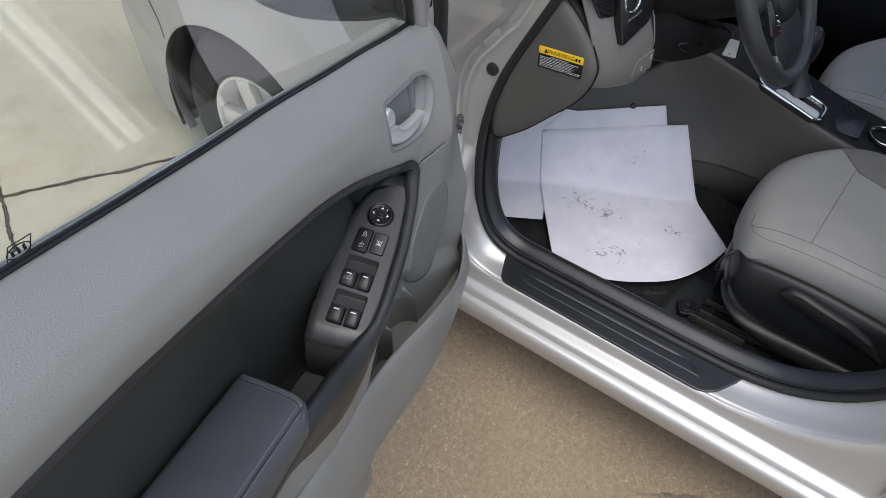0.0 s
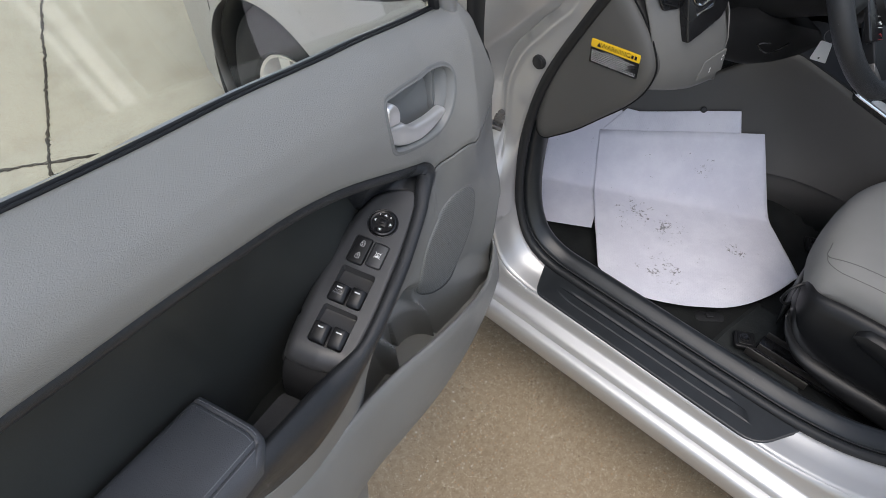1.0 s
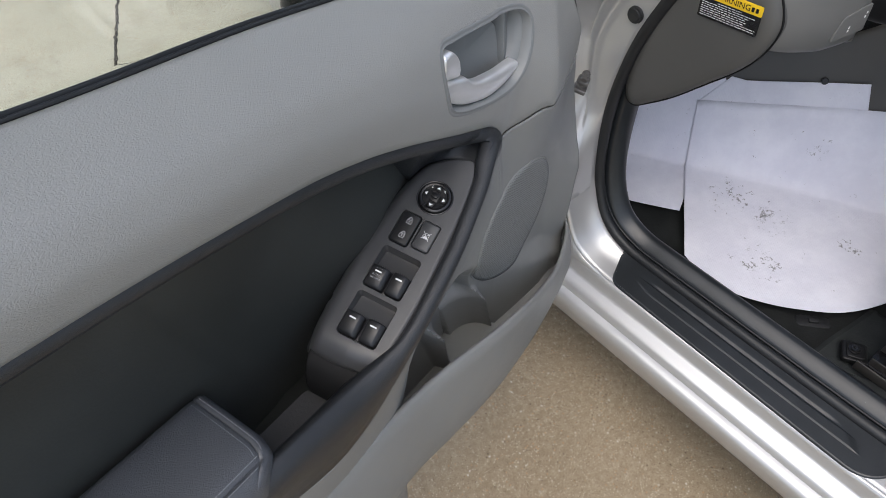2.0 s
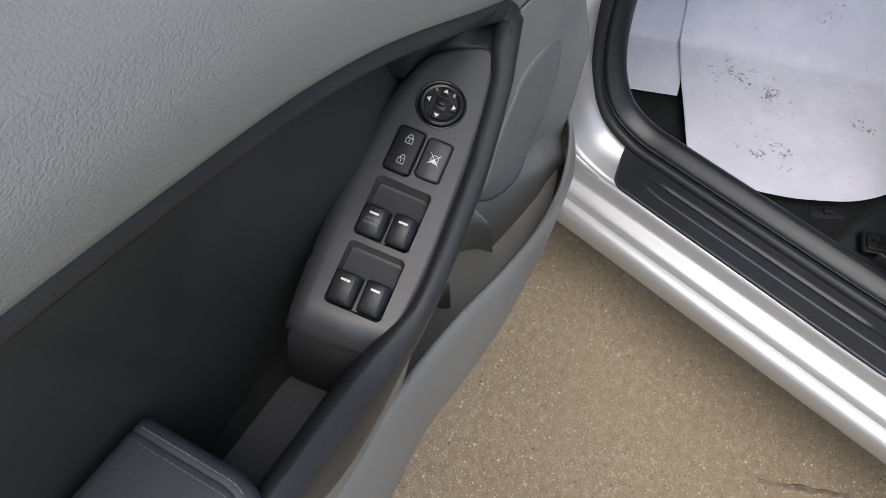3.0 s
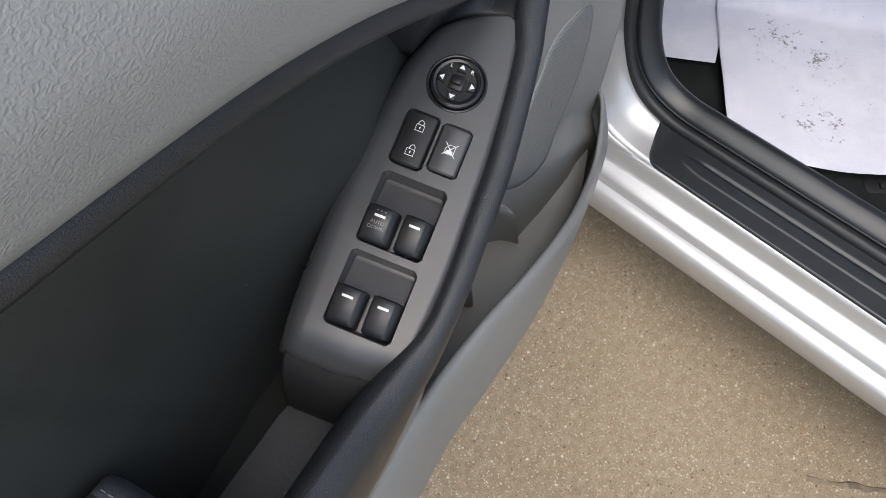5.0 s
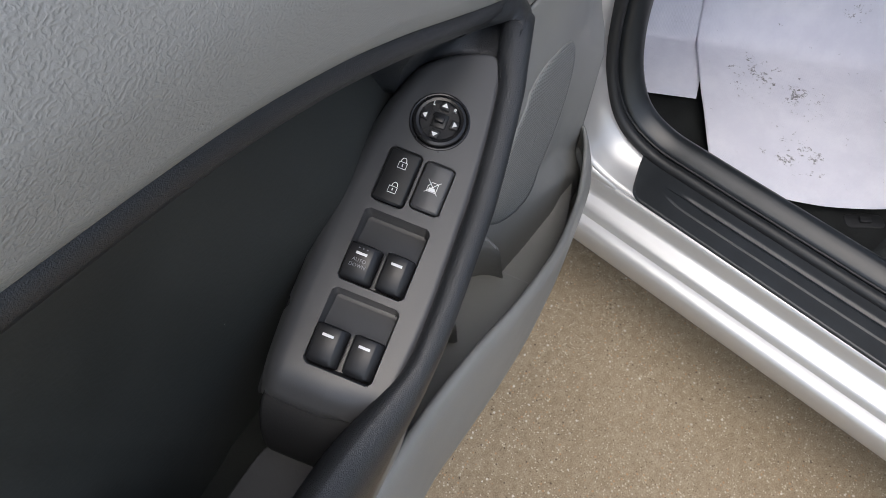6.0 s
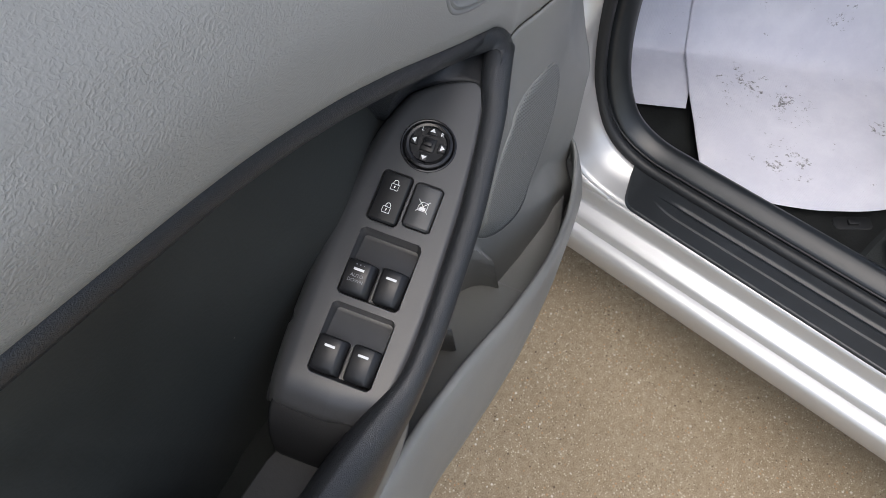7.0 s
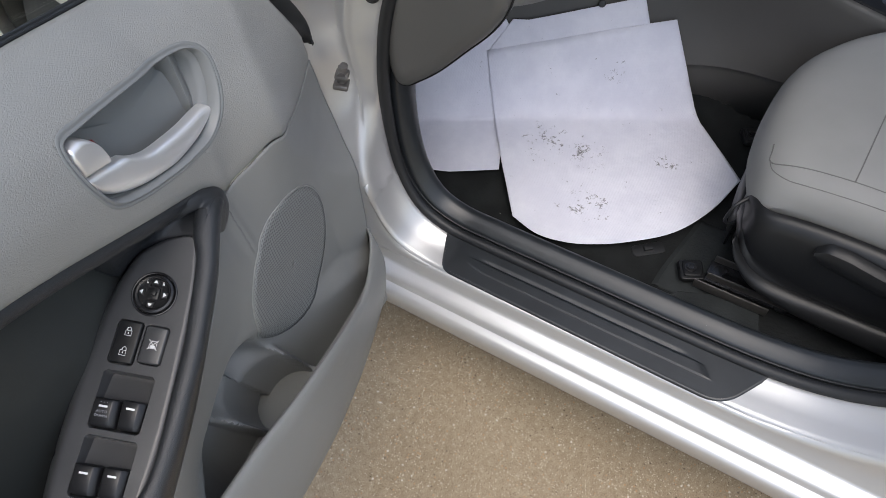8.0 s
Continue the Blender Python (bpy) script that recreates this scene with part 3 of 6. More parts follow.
# small rubber drain cover and clip on the carpet
part("floor_clip", moved(merged(plate(rounded([(-0.032, -0.013), (0.032, -0.013), (0.032, 0.013), (-0.032, 0.013)], 0.01), 0, 0.004, 0.0015), moved(plate(rounded([(-0.009, -0.005), (0.009, -0.005), (0.009, 0.005), (-0.009, 0.005)], 0.002), 0.003, 0.009, 0.001), pose(0, 0, 0))), pose(0.282, -0.287, 0.2035, 0, 0, -50)), RUBBER, car, "oval rubber floor clip")

# loose carpet edge beside the seat rail, and a strip of heel carpet with a low fold
part("carpet_flap", plate(rounded([(0.150, -0.33), (0.215, -0.365), (0.2527, -0.455), (0.262, -0.484), (0.2507, -0.503), (0.230, -0.513), (0.150, -0.53)], 0.010), 0.204, 0.213, 0.003), FLAP, car, "worn dark grey edge of the carpet")
fold = [(0.395, -0.352), (0.34, -0.343), (0.29, -0.334), (0.25, -0.328), (0.212, -0.325)]
part("carpet_fold", loft([[(x, y + d, 0.2015 + 0.006 * math.exp(-(d / 0.006) ** 2) + 0.004 * (d < 0)) for d in (0.016, 0.008, 0.003, 0.0, -0.004, -0.010, -0.05, -0.09)] for x, y in spline(fold, 5)]), FLAP, car, "low fold in the dark carpet", thick=0.001)

# black sill cover with a rubber weatherstrip outside it, running up the pillars
rows = []
for i, (y, z) in enumerate(seal):
    a = seal[max(i - 1, 0)]
    b = seal[min(i + 1, len(seal) - 1)]
    t = np.array((b[0] - a[0], b[1] - a[1]))
    t /= np.linalg.norm(t)
    ny, nz = -t[1], t[0]
    p = lambda x, h: (x, y + ny * h, z + nz * h)
    w = sx(z)
    rows.append([p(w + 0.0175, -0.004), p(w + 0.0178, 0.0095), p(w + 0.0188, 0.0128), p(w + 0.0215, 0.0150), p(w + 0.028, 0.0195), p(w + 0.038, 0.0248), p(w + 0.0455, 0.0262), p(w + 0.0515, 0.0235), p(w + 0.056, 0.012), p(w + 0.059, -0.03), p(w + 0.061, -0.085)])
front = [r for r, (y, z) in zip(rows, seal) if z < 0.95 and not (y > 0.09 and z > 0.66)]
part("sill_cover", loft(front), SCUFF, car, "black moulded plastic sill and kick cover", sharp=60, thick=0.003)
bead = [(sx(z) + 0.004, y, z + 0.004) for y, z in seal]
up_front = [(SX + 0.01, 0.03 - 0.30 * q, 0.93 + 0.34 * q) for q in (0.25, 0.5, 0.75, 1.0)]
part("weatherstrip", tube(bead + up_front, 0.0100, 12, up=(1, 0, 0)), RUBBER, car, "black rubber weatherstrip round the aperture")
part("weatherstrip_lip", tube([(sx(z) + 0.0150, y, z + 0.0105) for y, z in seal] + [(x + 0.012, y, z) for x, y, z in up_front], 0.0021, 8, up=(1, 0, 0)), RUBBER, car, "black rubber lip")

# scuff plate with pressed ribs
sc = rounded([(0.0, 0.004), (0.076, 0.034), (0.072, -0.546), (-0.005, -0.497)], [0.02, 0.004, 0.012, 0.034], 6)
scuff = plate(sc, 0.2895, 0.2968, 0.0035, 4)
by_y = sorted((y, zo - 0.292, zi - 0.302) for (y, zo), (_, zi) in zip(outer, seal) if -0.7 < y < 0.08 and zi < 0.36)
by_y = [by_y[0]] + [b for a, b in zip(by_y, by_y[1:]) if b[0] > a[0]]


def sill_lift(x, y):
    f = min(1, max(0, x / 0.074))
    lo = float(np.interp(y, [p[0] for p in by_y], [p[1] for p in by_y]))
    hi = float(np.interp(y, [p[0] for p in by_y], [p[2] for p in by_y]))
    return 0.0085 * max(0, x) / 0.07 + 0.03 * max(0, y) + lo * (1 - f) + hi * f


scuff = loft([[(x, y, z) for x, y, z in r] for r in [scuff[0][i:i + len(sc)] for i in range(0, len(scuff[0]), len(sc))]], wrap=True)


def pressed(x, y):
    """The long raised field pressed into the plate, with a hooked end, and the shallow dip beyond it."""
    end = min(1, max(0, (-0.028 - y) / 0.030)) * min(1, max(0, (y + 0.470 - 0.020 * max(0, (x - 0.024) / 0.02)) / 0.012))
    low = 0.0245 + 0.012 * max(0, (y + 0.075) / 0.05) ** 2
    step = min(1, max(0, (x - low) / 0.0022)) * (1 - min(1, max(0, (x - 0.0425) / 0.0030)))
    dip = math.exp(-(((x - 0.0470) / 0.0032) ** 2)) * min(1, max(0, (-0.05 - y) / 0.03)) * min(1, max(0, (y + 0.425) / 0.02))
    return 0.0015 * end * step * step * (3 - 2 * step) - 0.0020 * dip


fill = []
top_edge = inset(sc, 0.0035)
x_lo, x_hi = min(p[0] for p in top_edge) + 1e-4, max(p[0] for p in top_edge) - 1e-4
for i in range(101):
    x = x_lo + (x_hi - x_lo) * i / 100
    ys_ = []
    for p, q in zip(top_edge, top_edge[1:] + top_edge[:1]):
        if (p[0] - x) * (q[0] - x) < 0:
            ys_.append(p[1] + (q[1] - p[1]) * (x - p[0]) / (q[0] - p[0]))
    fill.append([(x, y, 0.2968 + pressed(x, y)) for y in (min(ys_) + (max(ys_) - min(ys_)) * j / 110 for j in range(111))])
scuff = merged(scuff, loft(fill))
scuff = ([(x, y, z + sill_lift(x, y)) for x, y, z in scuff[0]], scuff[1])
part("scuff_plate", scuff, SCUFF, car, "black plastic scuff plate with a pressed field", sharp=50)

# rear part of the side, pillars, roof and far side: plain shells that close the cabin
rear = [[(-0.02 + 0.10 * max(0, (z - 0.75)) ** 1.5, y, z) for z in (0.30, 0.36, 0.5, 0.65, 0.8, 0.95)] for y in (-0.86, -0.95, -1.15, -1.5)]
rear = [[(x, y - 0.02 + 0.16 * max(0.0, (0.62 - z)) * (1 if y == -0.86 else 0), z) for x, y, z in r] for r in rear]
part("rear_door_skin", loft(rear), SILVER, car, "silver painted lower corner of the rear door", thick=0.003)
part("far_side", loft([[(1.62 - 0.1 * max(0, z - 0.9), y, z) for z in (0.16, 0.5, 0.95)] for y in (-1.5, -0.5, 0.5)]), SILVER, car, thick=0.004)
part("far_door_trim", loft([[(1.53, y, z) for z in (0.2, 0.5, 0.8, 0.95)] for y in (-1.5, -0.5, 0.45)]), MATT, car, thick=0.004)
roof = [[(0.32 + (1.30 - 0.32) * i / 10, y, 1.40 + 0.05 * math.sin(math.pi * i / 10) - 0.05 * max(0, (y + 0.55) / 0.3)) for i in range(11)] for y in (-0.40, -0.6, -1.0, -1.3, -1.52)]
part("roof", loft(roof), SILVER, car, "silver painted roof", thick=0.03)
for x0_, x1_ in ((0.10, 0.33), (1.50, 1.29)):
    part("windscreen_pillar", tube([(x0_ + (x1_ - x0_) * i / 8, 0.16 - 0.58 * i / 8, 0.93 + 0.44 * i / 8 + 0.04 * math.sin(math.pi * i / 8)) for i in range(9)], 0.04, 12), SILVER, car, "silver painted windscreen pillar")
for x0_, x1_ in ((0.03, 0.33), (1.59, 1.29)):
    part("rear_pillar", tube([(x0_ + (x1_ - x0_) * (i / 8) ** 1.3, -1.50, 0.93 + 0.46 * i / 8) for i in range(9)], 0.035, 12), SILVER, car, "silver painted rear pillar")
part("far_roof_rail", tube([(1.29, y, 1.40 - 0.05 * max(0, (y + 0.55) / 0.3)) for y in (-0.40, -0.7, -1.1, -1.5)], 0.03, 10), SILVER, car, "silver painted roof rail")
part("centre_pillar", loft([[(0.06 + 0.26 * max(0, (z - 0.75)) / 0.65, y, z) for y in (-0.90, -0.98, -1.06)] for z in (0.3, 0.5, 0.75, 1.1, 1.40)]), BLACK, car, "black centre pillar", thick=0.03)
part("rear_bulkhead", loft([[(x, -1.5, z) for x in (0.0, 0.8, 1.6)] for z in (0.16, 0.6, 0.95)]), CARPET, car, thick=0.01)
part("cowl", loft([[(x, y, z) for x in (0.06, 0.8, 1.54)] for y, z in ((0.30, 0.93), (0.46, 0.95))]), BLACK, car, thick=0.01)

# ---------------------------------------------------------------- front wheel
wheel = part("front_wheel", lathe([(0.0001, -0.11), (0.14, -0.11), (0.14, -0.09), (0.0001, -0.09)], 40), STEEL, car, "front wheel with black tyre and silver rim", matrix=pose(0.05, WY, 0.296, 0, -90, 0))
part("tyre", lathe([(0.166, 0.0), (0.178, 0.012), (0.22, 0.017), (0.264, 0.010), (0.286, -0.006), (0.296, -0.03), (0.296, -0.16), (0.275, -0.2), (0.17, -0.2)], 64), TYRE, wheel, "black rubber tyre")
part("rim", lathe([(0.170, -0.002), (0.168, 0.006), (0.160, 0.004), (0.154, -0.02), (0.150, -0.06), (0.03, -0.10)], 64), SATIN, wheel, "silver alloy rim")
for k_ in range(5):
    q_ = math.radians(72 * k_ + 20)
    sp = spline([(0.03, 0, -0.012), (0.075, 0, -0.006), (0.12, 0, -0.004), (0.158, 0, -0.006)], 4)
    rows = []
    for x, y, z in sp:
        w = 0.036 - 0.05 * x
        rows.append([(x, -w, z - 0.02), (x, -w * 0.8, z), (x, 0, z + 0.004), (x, w * 0.8, z), (x, w, z - 0.02)])
    part("spoke", moved(loft(rows), pose(0, 0, 0, 0, 0, math.degrees(q_))), SATIN, wheel, "silver alloy spoke", thick=0.004)
part("hub_cap", lathe([(0.0001, 0.004), (0.03, 0.003), (0.036, -0.004), (0.04, -0.02)], 32), SATIN, wheel, "round silver hub cap")

# ---------------------------------------------------------------- open door
# the door's own space: u from the hinge along the door, o towards the cabin, z up
DM = Matrix(((-math.cos(radians(15)), math.sin(radians(15)), 0, -0.03), (-math.sin(radians(15)), -math.cos(radians(15)), 0, 0.125), (0, 0, 1, 0), (0, 0, 0, 1)))
door = thing("front_door", "open front car door with grey and black inner trim", "door", DM)

belt = fn((0.05, 0.945), (0.10, 0.958), (0.15, 0.972), (0.26, 0.998), (0.36, 1.024), (0.43, 1.040), (0.55, 1.070), (0.66, 1.093), (0.77, 1.119), (0.87, 1.143), (1.08, 1.183))
brow = fn((0.0, 0.765), (0.07, 0.772), (0.13, 0.782), (0.16, 0.791), (0.19, 0.800), (0.212, 0.8085), (0.245, 0.8025), (0.275, 0.802), (0.286, 0.818), (0.300, 0.834), (0.318, 0.8445), (0.352, 0.863), (0.40, 0.8905), (0.45, 0.919), (0.50, 0.9445), (0.56, 0.969), (0.63, 0.990), (0.72, 1.014), (0.79, 1.030), (0.86, 1.046), (0.96, 1.062), (1.08, 1.076))
edge = fn((0.20, 0.085), (0.40, 0.080), (0.46, 0.073), (0.52, 0.068), (0.580, 0.066), (0.600, 0.062), (0.63, 0.052), (0.68, 0.040), (0.72, 0.037), (0.77, 0.045), (0.815, 0.060), (0.85, 0.076), (0.89, 0.090), (0.93, 0.099), (0.955, 0.115), (1.05, 0.14))
crease = fn((0.50, 0.0), (0.56, 0.04), (0.592, 0.066), (0.618, 0.086), (0.636, 0.105), (0.68, 0.132), (0.731, 0.164), (0.79, 0.193), (0.835, 0.200), (0.87, 0.193), (0.90, 0.180), (0.93, 0.162), (1.0, 0.14))
swell = fn((0.0, 0.0130), (0.08, 0.0165), (0.35, 0.0205), (0.6, 0.014), (0.8, -0.002), (0.93, -0.021), (0.98, -0.0325), (1.0, -0.0375))
REAR = 1.08


def fall(u, z):
    """How far the front cheek turns away from the cabin."""
    d = max(0.0, crease(z) - u)
    return 0.30 * (math.hypot(d, 0.007) - 0.007)


def cheek(u, z):
    """The panel's swelling ahead of the handle, towards the hinges."""
    return 0.024 * ease((0.27 - u) / 0.08) * ease((0.93 - z) / 0.12)


def upper_o(u, z):
    lo, hi = brow(u), belt(u) - 0.001
    return swell((z - lo) / max(hi - lo, 1e-3)) + cheek(u, z) - fall(u, z)


handle_line = [(0.389, 0.9795), (0.370, 0.977), (0.334, 0.968), (0.296, 0.958), (0.254, 0.9465), (0.235, 0.937), (0.2275, 0.924), (0.234, 0.904), (0.2475, 0.885), (0.262, 0.8745), (0.278, 0.8725), (0.309, 0.879), (0.341, 0.891), (0.3665, 0.9035), (0.384, 0.917), (0.392, 0.936), (0.3945, 0.959)]
handle_ring = spline(handle_line, 5, closed=True)


def inside(p, poly):
    r, k = False, len(poly)
    for i in range(k):
        a, b = poly[i], poly[i - 1]
        if (a[1] > p[1]) != (b[1] > p[1]) and p[0] < (b[0] - a[0]) * (p[1] - a[1]) / (b[1] - a[1]) + a[0]:
            r = not r
    return r


cs = list(np.linspace(0, 0.14, 34)) + list(np.linspace(0.14, 0.37, 90))[1:] + list(np.linspace(0.37, 1, 70))[1:]
rows = []
for s in np.linspace(0, 1, 66):
    row = []
    for c in cs:
        z = 0.9
        for _ in range(8):
            u = edge(z) + (REAR - edge(z)) * c
            z = brow(u) + (belt(u) - 0.001 - brow(u)) * s
        row.append((u, upper_o(u, z), z))
    rows.append(row)
# the hole for the handle: nearby corners of the skin move onto its line
vs, fs = loft(rows)
hole = inset(handle_ring, -0.003)
line = np.array(spline(hole, 3, closed=True))
vs = [list(v) for v in vs]
for v in vs:
    if 0.19 < v[0] < 0.41 and 0.83 < v[2] < 0.99:
        d = np.hypot(line[:, 0] - v[0], line[:, 1] - v[2])
        i = int(np.argmin(d))
        if d[i] < 0.0024:
            v[0], v[2] = float(line[i, 0]), float(line[i, 1])
            v[1] = upper_o(v[0], v[2])
fs = [f for f in fs if not inside((sum(vs[i][0] for i in f) / 4, sum(vs[i][2] for i in f) / 4), hole)]
# the panel's turned-in lower edge
k_ = len(cs)
low = [(u, o - 0.006, z - 0.003) for u, o, z in rows[0]]
n_ = len(vs)
vs += low
fs += [[i, i + 1, n_ + i + 1, n_ + i] for i in range(k_ - 1)]
part("upper_panel", (vs, fs), PANEL, door, "grey leather-grained upper door panel", sharp=60, thick=0.0016)

# belt: inner lip, two black rubber lines and the dark channel
us = np.linspace(0.13, REAR, 60)
for d_, r_, z_ in ((-0.0390, 0.0016, 0.0004), (-0.0428, 0.0019, 0.0012)):
    part("belt_seal", tube([(u, d_, belt(u) + z_) for u in us], r_, 8), RUBBER, door, "black rubber belt seal")
part("belt_channel", loft([[(u, -0.035, belt(u) - 0.004), (u, -0.0445, belt(u) - 0.0025)] for u in us]), RUBBER, door, "black window channel", thick=0.002)
part("outer_belt_moulding", loft([[(u, -0.0495, belt(u) - 0.012), (u, -0.0497, belt(u) - 0.0045), (u, -0.0505, belt(u) - 0.003), (u, -0.0545, belt(u) - 0.003), (u, -0.0565, belt(u) - 0.006), (u, -0.060, belt(u) - 0.02)] for u in us]), LOWER, door, "satin grey outer belt moulding", thick=0.001)

# door shell: outer skin, front and rear ends
skin = [[(u, -0.063 - 0.088 * math.sin(math.pi * min(1, max(0, (belt(u) - 0.008 - z) / 0.78)) ** 0.8), z) for z in np.linspace(0.22, belt(u) - 0.008, 14)] for u in np.linspace(0.10, REAR + 0.03, 24)]
part("outer_skin", loft(skin), SILVER, door, "silver painted outer door skin", thick=0.002)
ends = [[(edge(z) + 0.014, o, z) for o in (0.008 - fall(edge(z), z), -0.03, -0.075, -0.12)] for z in np.linspace(0.24, 0.885, 26)]
part("front_edge", loft(ends), SILVER, door, "silver painted front door edge", thick=0.002)
ends = [[(REAR, o, z) for o in (0.0, -0.04, -0.08, -0.12)] for z in np.linspace(0.24, 1.17, 12)]
part("rear_edge", loft(ends), SILVER, door, "silver painted rear door edge", thick=0.002)
bottom = [[(u, o, 0.235) for o in (-0.02, -0.06, -0.10)] for u in np.linspace(0.06, REAR, 8)]
part("bottom_edge", loft(bottom), SILVER, door, thick=0.002)

# window frame and glass, leaning in towards the roof
def pane_o(u, z):
    h = z - belt(u)
    return -0.0465 + 0.13 * h + 0.45 * max(0.0, h) ** 2


post = spline([(0.145, 0.955), (0.20, 1.05), (0.32, 1.20), (0.50, 1.34), (0.70, 1.41), (0.92, 1.42), (1.05, 1.34), (1.075, 1.19)], 8)
post = [(u, pane_o(u, z) + 0.008, z) for u, z in post]
part("window_frame", tube(post, 0.015, 12, up=(0, 1, 0)), SILVER, door, "silver painted window frame")
part("frame_seal", tube([(u + 0.014, o - 0.006, z - 0.016) for u, o, z in post], 0.008, 8, up=(0, 1, 0)), RUBBER, door, "black rubber window channel")
# small corner trim ahead of the glass
sail = plate(rounded([(0.128, 0.95), (0.166, 0.972), (0.205, 1.04), (0.18, 1.05), (0.125, 1.0)], 0.008), 0.0, 0.006, 0.002)
part("corner_trim", ([(x, pane_o(x, y) + 0.008 + z, y) for x, y, z in sail[0]], sail[1]), SILVER, door, "silver corner trim")
gl = []
for u in np.linspace(0.165, 1.07, 20):
    top = float(np.interp(u, [0.16, 0.20, 0.32, 0.50, 0.70, 0.92, 1.07], [1.0, 1.05, 1.19, 1.33, 1.40, 1.41, 1.35]))
    gl.append([(u, pane_o(u, z), z) for z in np.linspace(belt(u) - 0.02, top, 14)])
pane = part("window_glass", loft(gl), GLASS, door, "clear faintly green side window glass", thick=0.0035)
pane.visible_shadow = False
# sticker on the pane: a plain oval in a box
st = []
corners = [(0.8300, 1.1495), (0.8475, 1.1530), (0.8530, 1.1385), (0.8355, 1.1355)]
for a_, b_ in zip(corners, corners[1:] + corners[:1]):
    st.append(tube([(a_[0], pane_o(*a_) + 0.003, a_[1]), (b_[0], pane_o(*b_) + 0.003, b_[1])], 0.0004, 6))
st.append(tube([(0.8415 + 0.0090 * math.cos(q), pane_o(0.8415, 1.1442 + 0.0052 * math.sin(q)) + 0.003, 1.1442 + 0.0018 * math.cos(q) + 0.0052 * math.sin(q)) for q in (2 * math.pi * i / 28 for i in range(28))], 0.0005, 6, closed=True))
for k_ in (-0.0045, 0.0, 0.0045):
    st.append(box(0.8415 + k_ - 0.0011, 0.8415 + k_ + 0.0011, pane_o(0.8415, 1.1442) + 0.0024, pane_o(0.8415, 1.1442) + 0.0030, 1.1418 + k_ * 0.2, 1.1466 + k_ * 0.2, 0.0002))
part("sticker", merged(*st), GLOSS, door, "small dark oval sticker in a box")

rows = []
for u, o, z in spline([(-0.0105, -0.024, 0.747), (-0.018, -0.029, 0.766), (-0.010, -0.030, 0.790), (0.010, -0.030, 0.825), (0.030, -0.030, 0.850), (0.038, -0.030, 0.90), (0.043, -0.030, 0.955), (0.060, -0.032, 1.01), (0.10, -0.034, 1.07)], 4):
    back = min(0.052, 0.9 * max(0.003, z - 0.745))
    rows.append([(u + back, o - 0.004, z), (u + back * 0.5, o + 0.0015, z), (u + 0.006, o + 0.002, z), (u + 0.001, o, z), (u, o - 0.004, z), (u + 0.003, o - 0.012, z)])
part("front_seal", loft(rows), RUBBER, door, "black rubber front door seal", thick=0.002)

# outside mirror
mir = thing("door_mirror", "silver outside mirror with a black surround", "mirror", DM)
prof = spline([(-0.044, 0.992), (-0.09, 0.962), (-0.15, 0.943), (-0.23, 0.929), (-0.29, 0.931), (-0.33, 0.947), (-0.343, 1.00), (-0.32, 1.06), (-0.26, 1.085), (-0.17, 1.085), (-0.10, 1.06)], 6, closed=True)
cy_, cz_ = -0.205, 1.015
cup = []
for u, k in ((0.150, 0.93), (0.153, 0.98), (0.150, 1.0), (0.11, 1.01), (0.06, 0.92), (0.03, 0.7), (0.018, 0.35)):
    cup.append([(u, cy_ + (o - cy_) * k, cz_ + (z - cz_) * k) for o, z in prof])
part("mirror_housing", capped(cup, (False, True)), SILVER, mir, "silver mirror housing")
part("mirror_surround", loft([[(u, cy_ + (o - cy_) * k, cz_ + (z - cz_) * k) for o, z in prof] for u, k in ((0.150, 0.99), (0.156, 0.965), (0.154, 0.90), (0.143, 0.87))], wrap=True), RUBBER, mir, "black mirror surround")
part("mirror_glass", ([(0.1455, cy_ + (o - cy_) * 0.875, cz_ + (z - cz_) * 0.875) for o, z in prof], [list(range(len(prof)))]), MIRROR, mir, "mirror glass", thick=0.002)
part("mirror_foot", loft([[(0.06, -0.05, 0.95), (0.16, -0.05, 0.965), (0.15, -0.05, 1.01), (0.07, -0.05, 1.0)], [(0.07, -0.12, 0.96), (0.145, -0.12, 0.972), (0.14, -0.12, 1.01), (0.08, -0.12, 1.0)]], wrap=True), RUBBER, mir, "black mirror foot", thick=0.003)

# inside handle: surround, bowl, pull and lock tab
def on_upper(p, lift=0.0):
    return (p[0], upper_o(p[0], p[1]) + lift, p[1])


ring_rows = []
for d_, h_ in ((-0.0064, -0.0012), (-0.0060, 0.0006), (-0.0052, 0.0013), (-0.0036, 0.0014), (-0.0026, 0.0007), (-0.0018, 0.0012), (-0.0006, 0.0014), (0.0003, 0.0004), (0.0010, -0.012)):
    ring_rows.append([on_upper(p, h_) for p in inset(handle_ring, d_)])
handle = part("door_handle", loft(ring_rows, wrap=True), BOWL, door, "inside door handle in a grey bowl", sharp=60)
bowl = []
for d_, h_ in ((0.0008, -0.010), (0.0024, -0.020), (0.0055, -0.027), (0.011, -0.030)):
    bowl.append([(p[0], upper_o(q[0], q[1]) + h_, p[1]) for p, q in zip(inset(handle_ring, d_), handle_ring)])
bv, bf = loft(bowl, wrap=True)
mid_ = [sum(p[i] for p in bowl[-1]) / len(bowl[-1]) for i in range(3)]
k_ = len(bv) - len(handle_ring)
bv.append(tuple(mid_))
bf += [[k_ + i, k_ + (i + 1) % len(handle_ring), len(bv) - 1] for i in range(len(handle_ring))]
part("bowl", (bv, bf), BOWL, handle, "grey handle bowl", thick=0.001)
rows = []
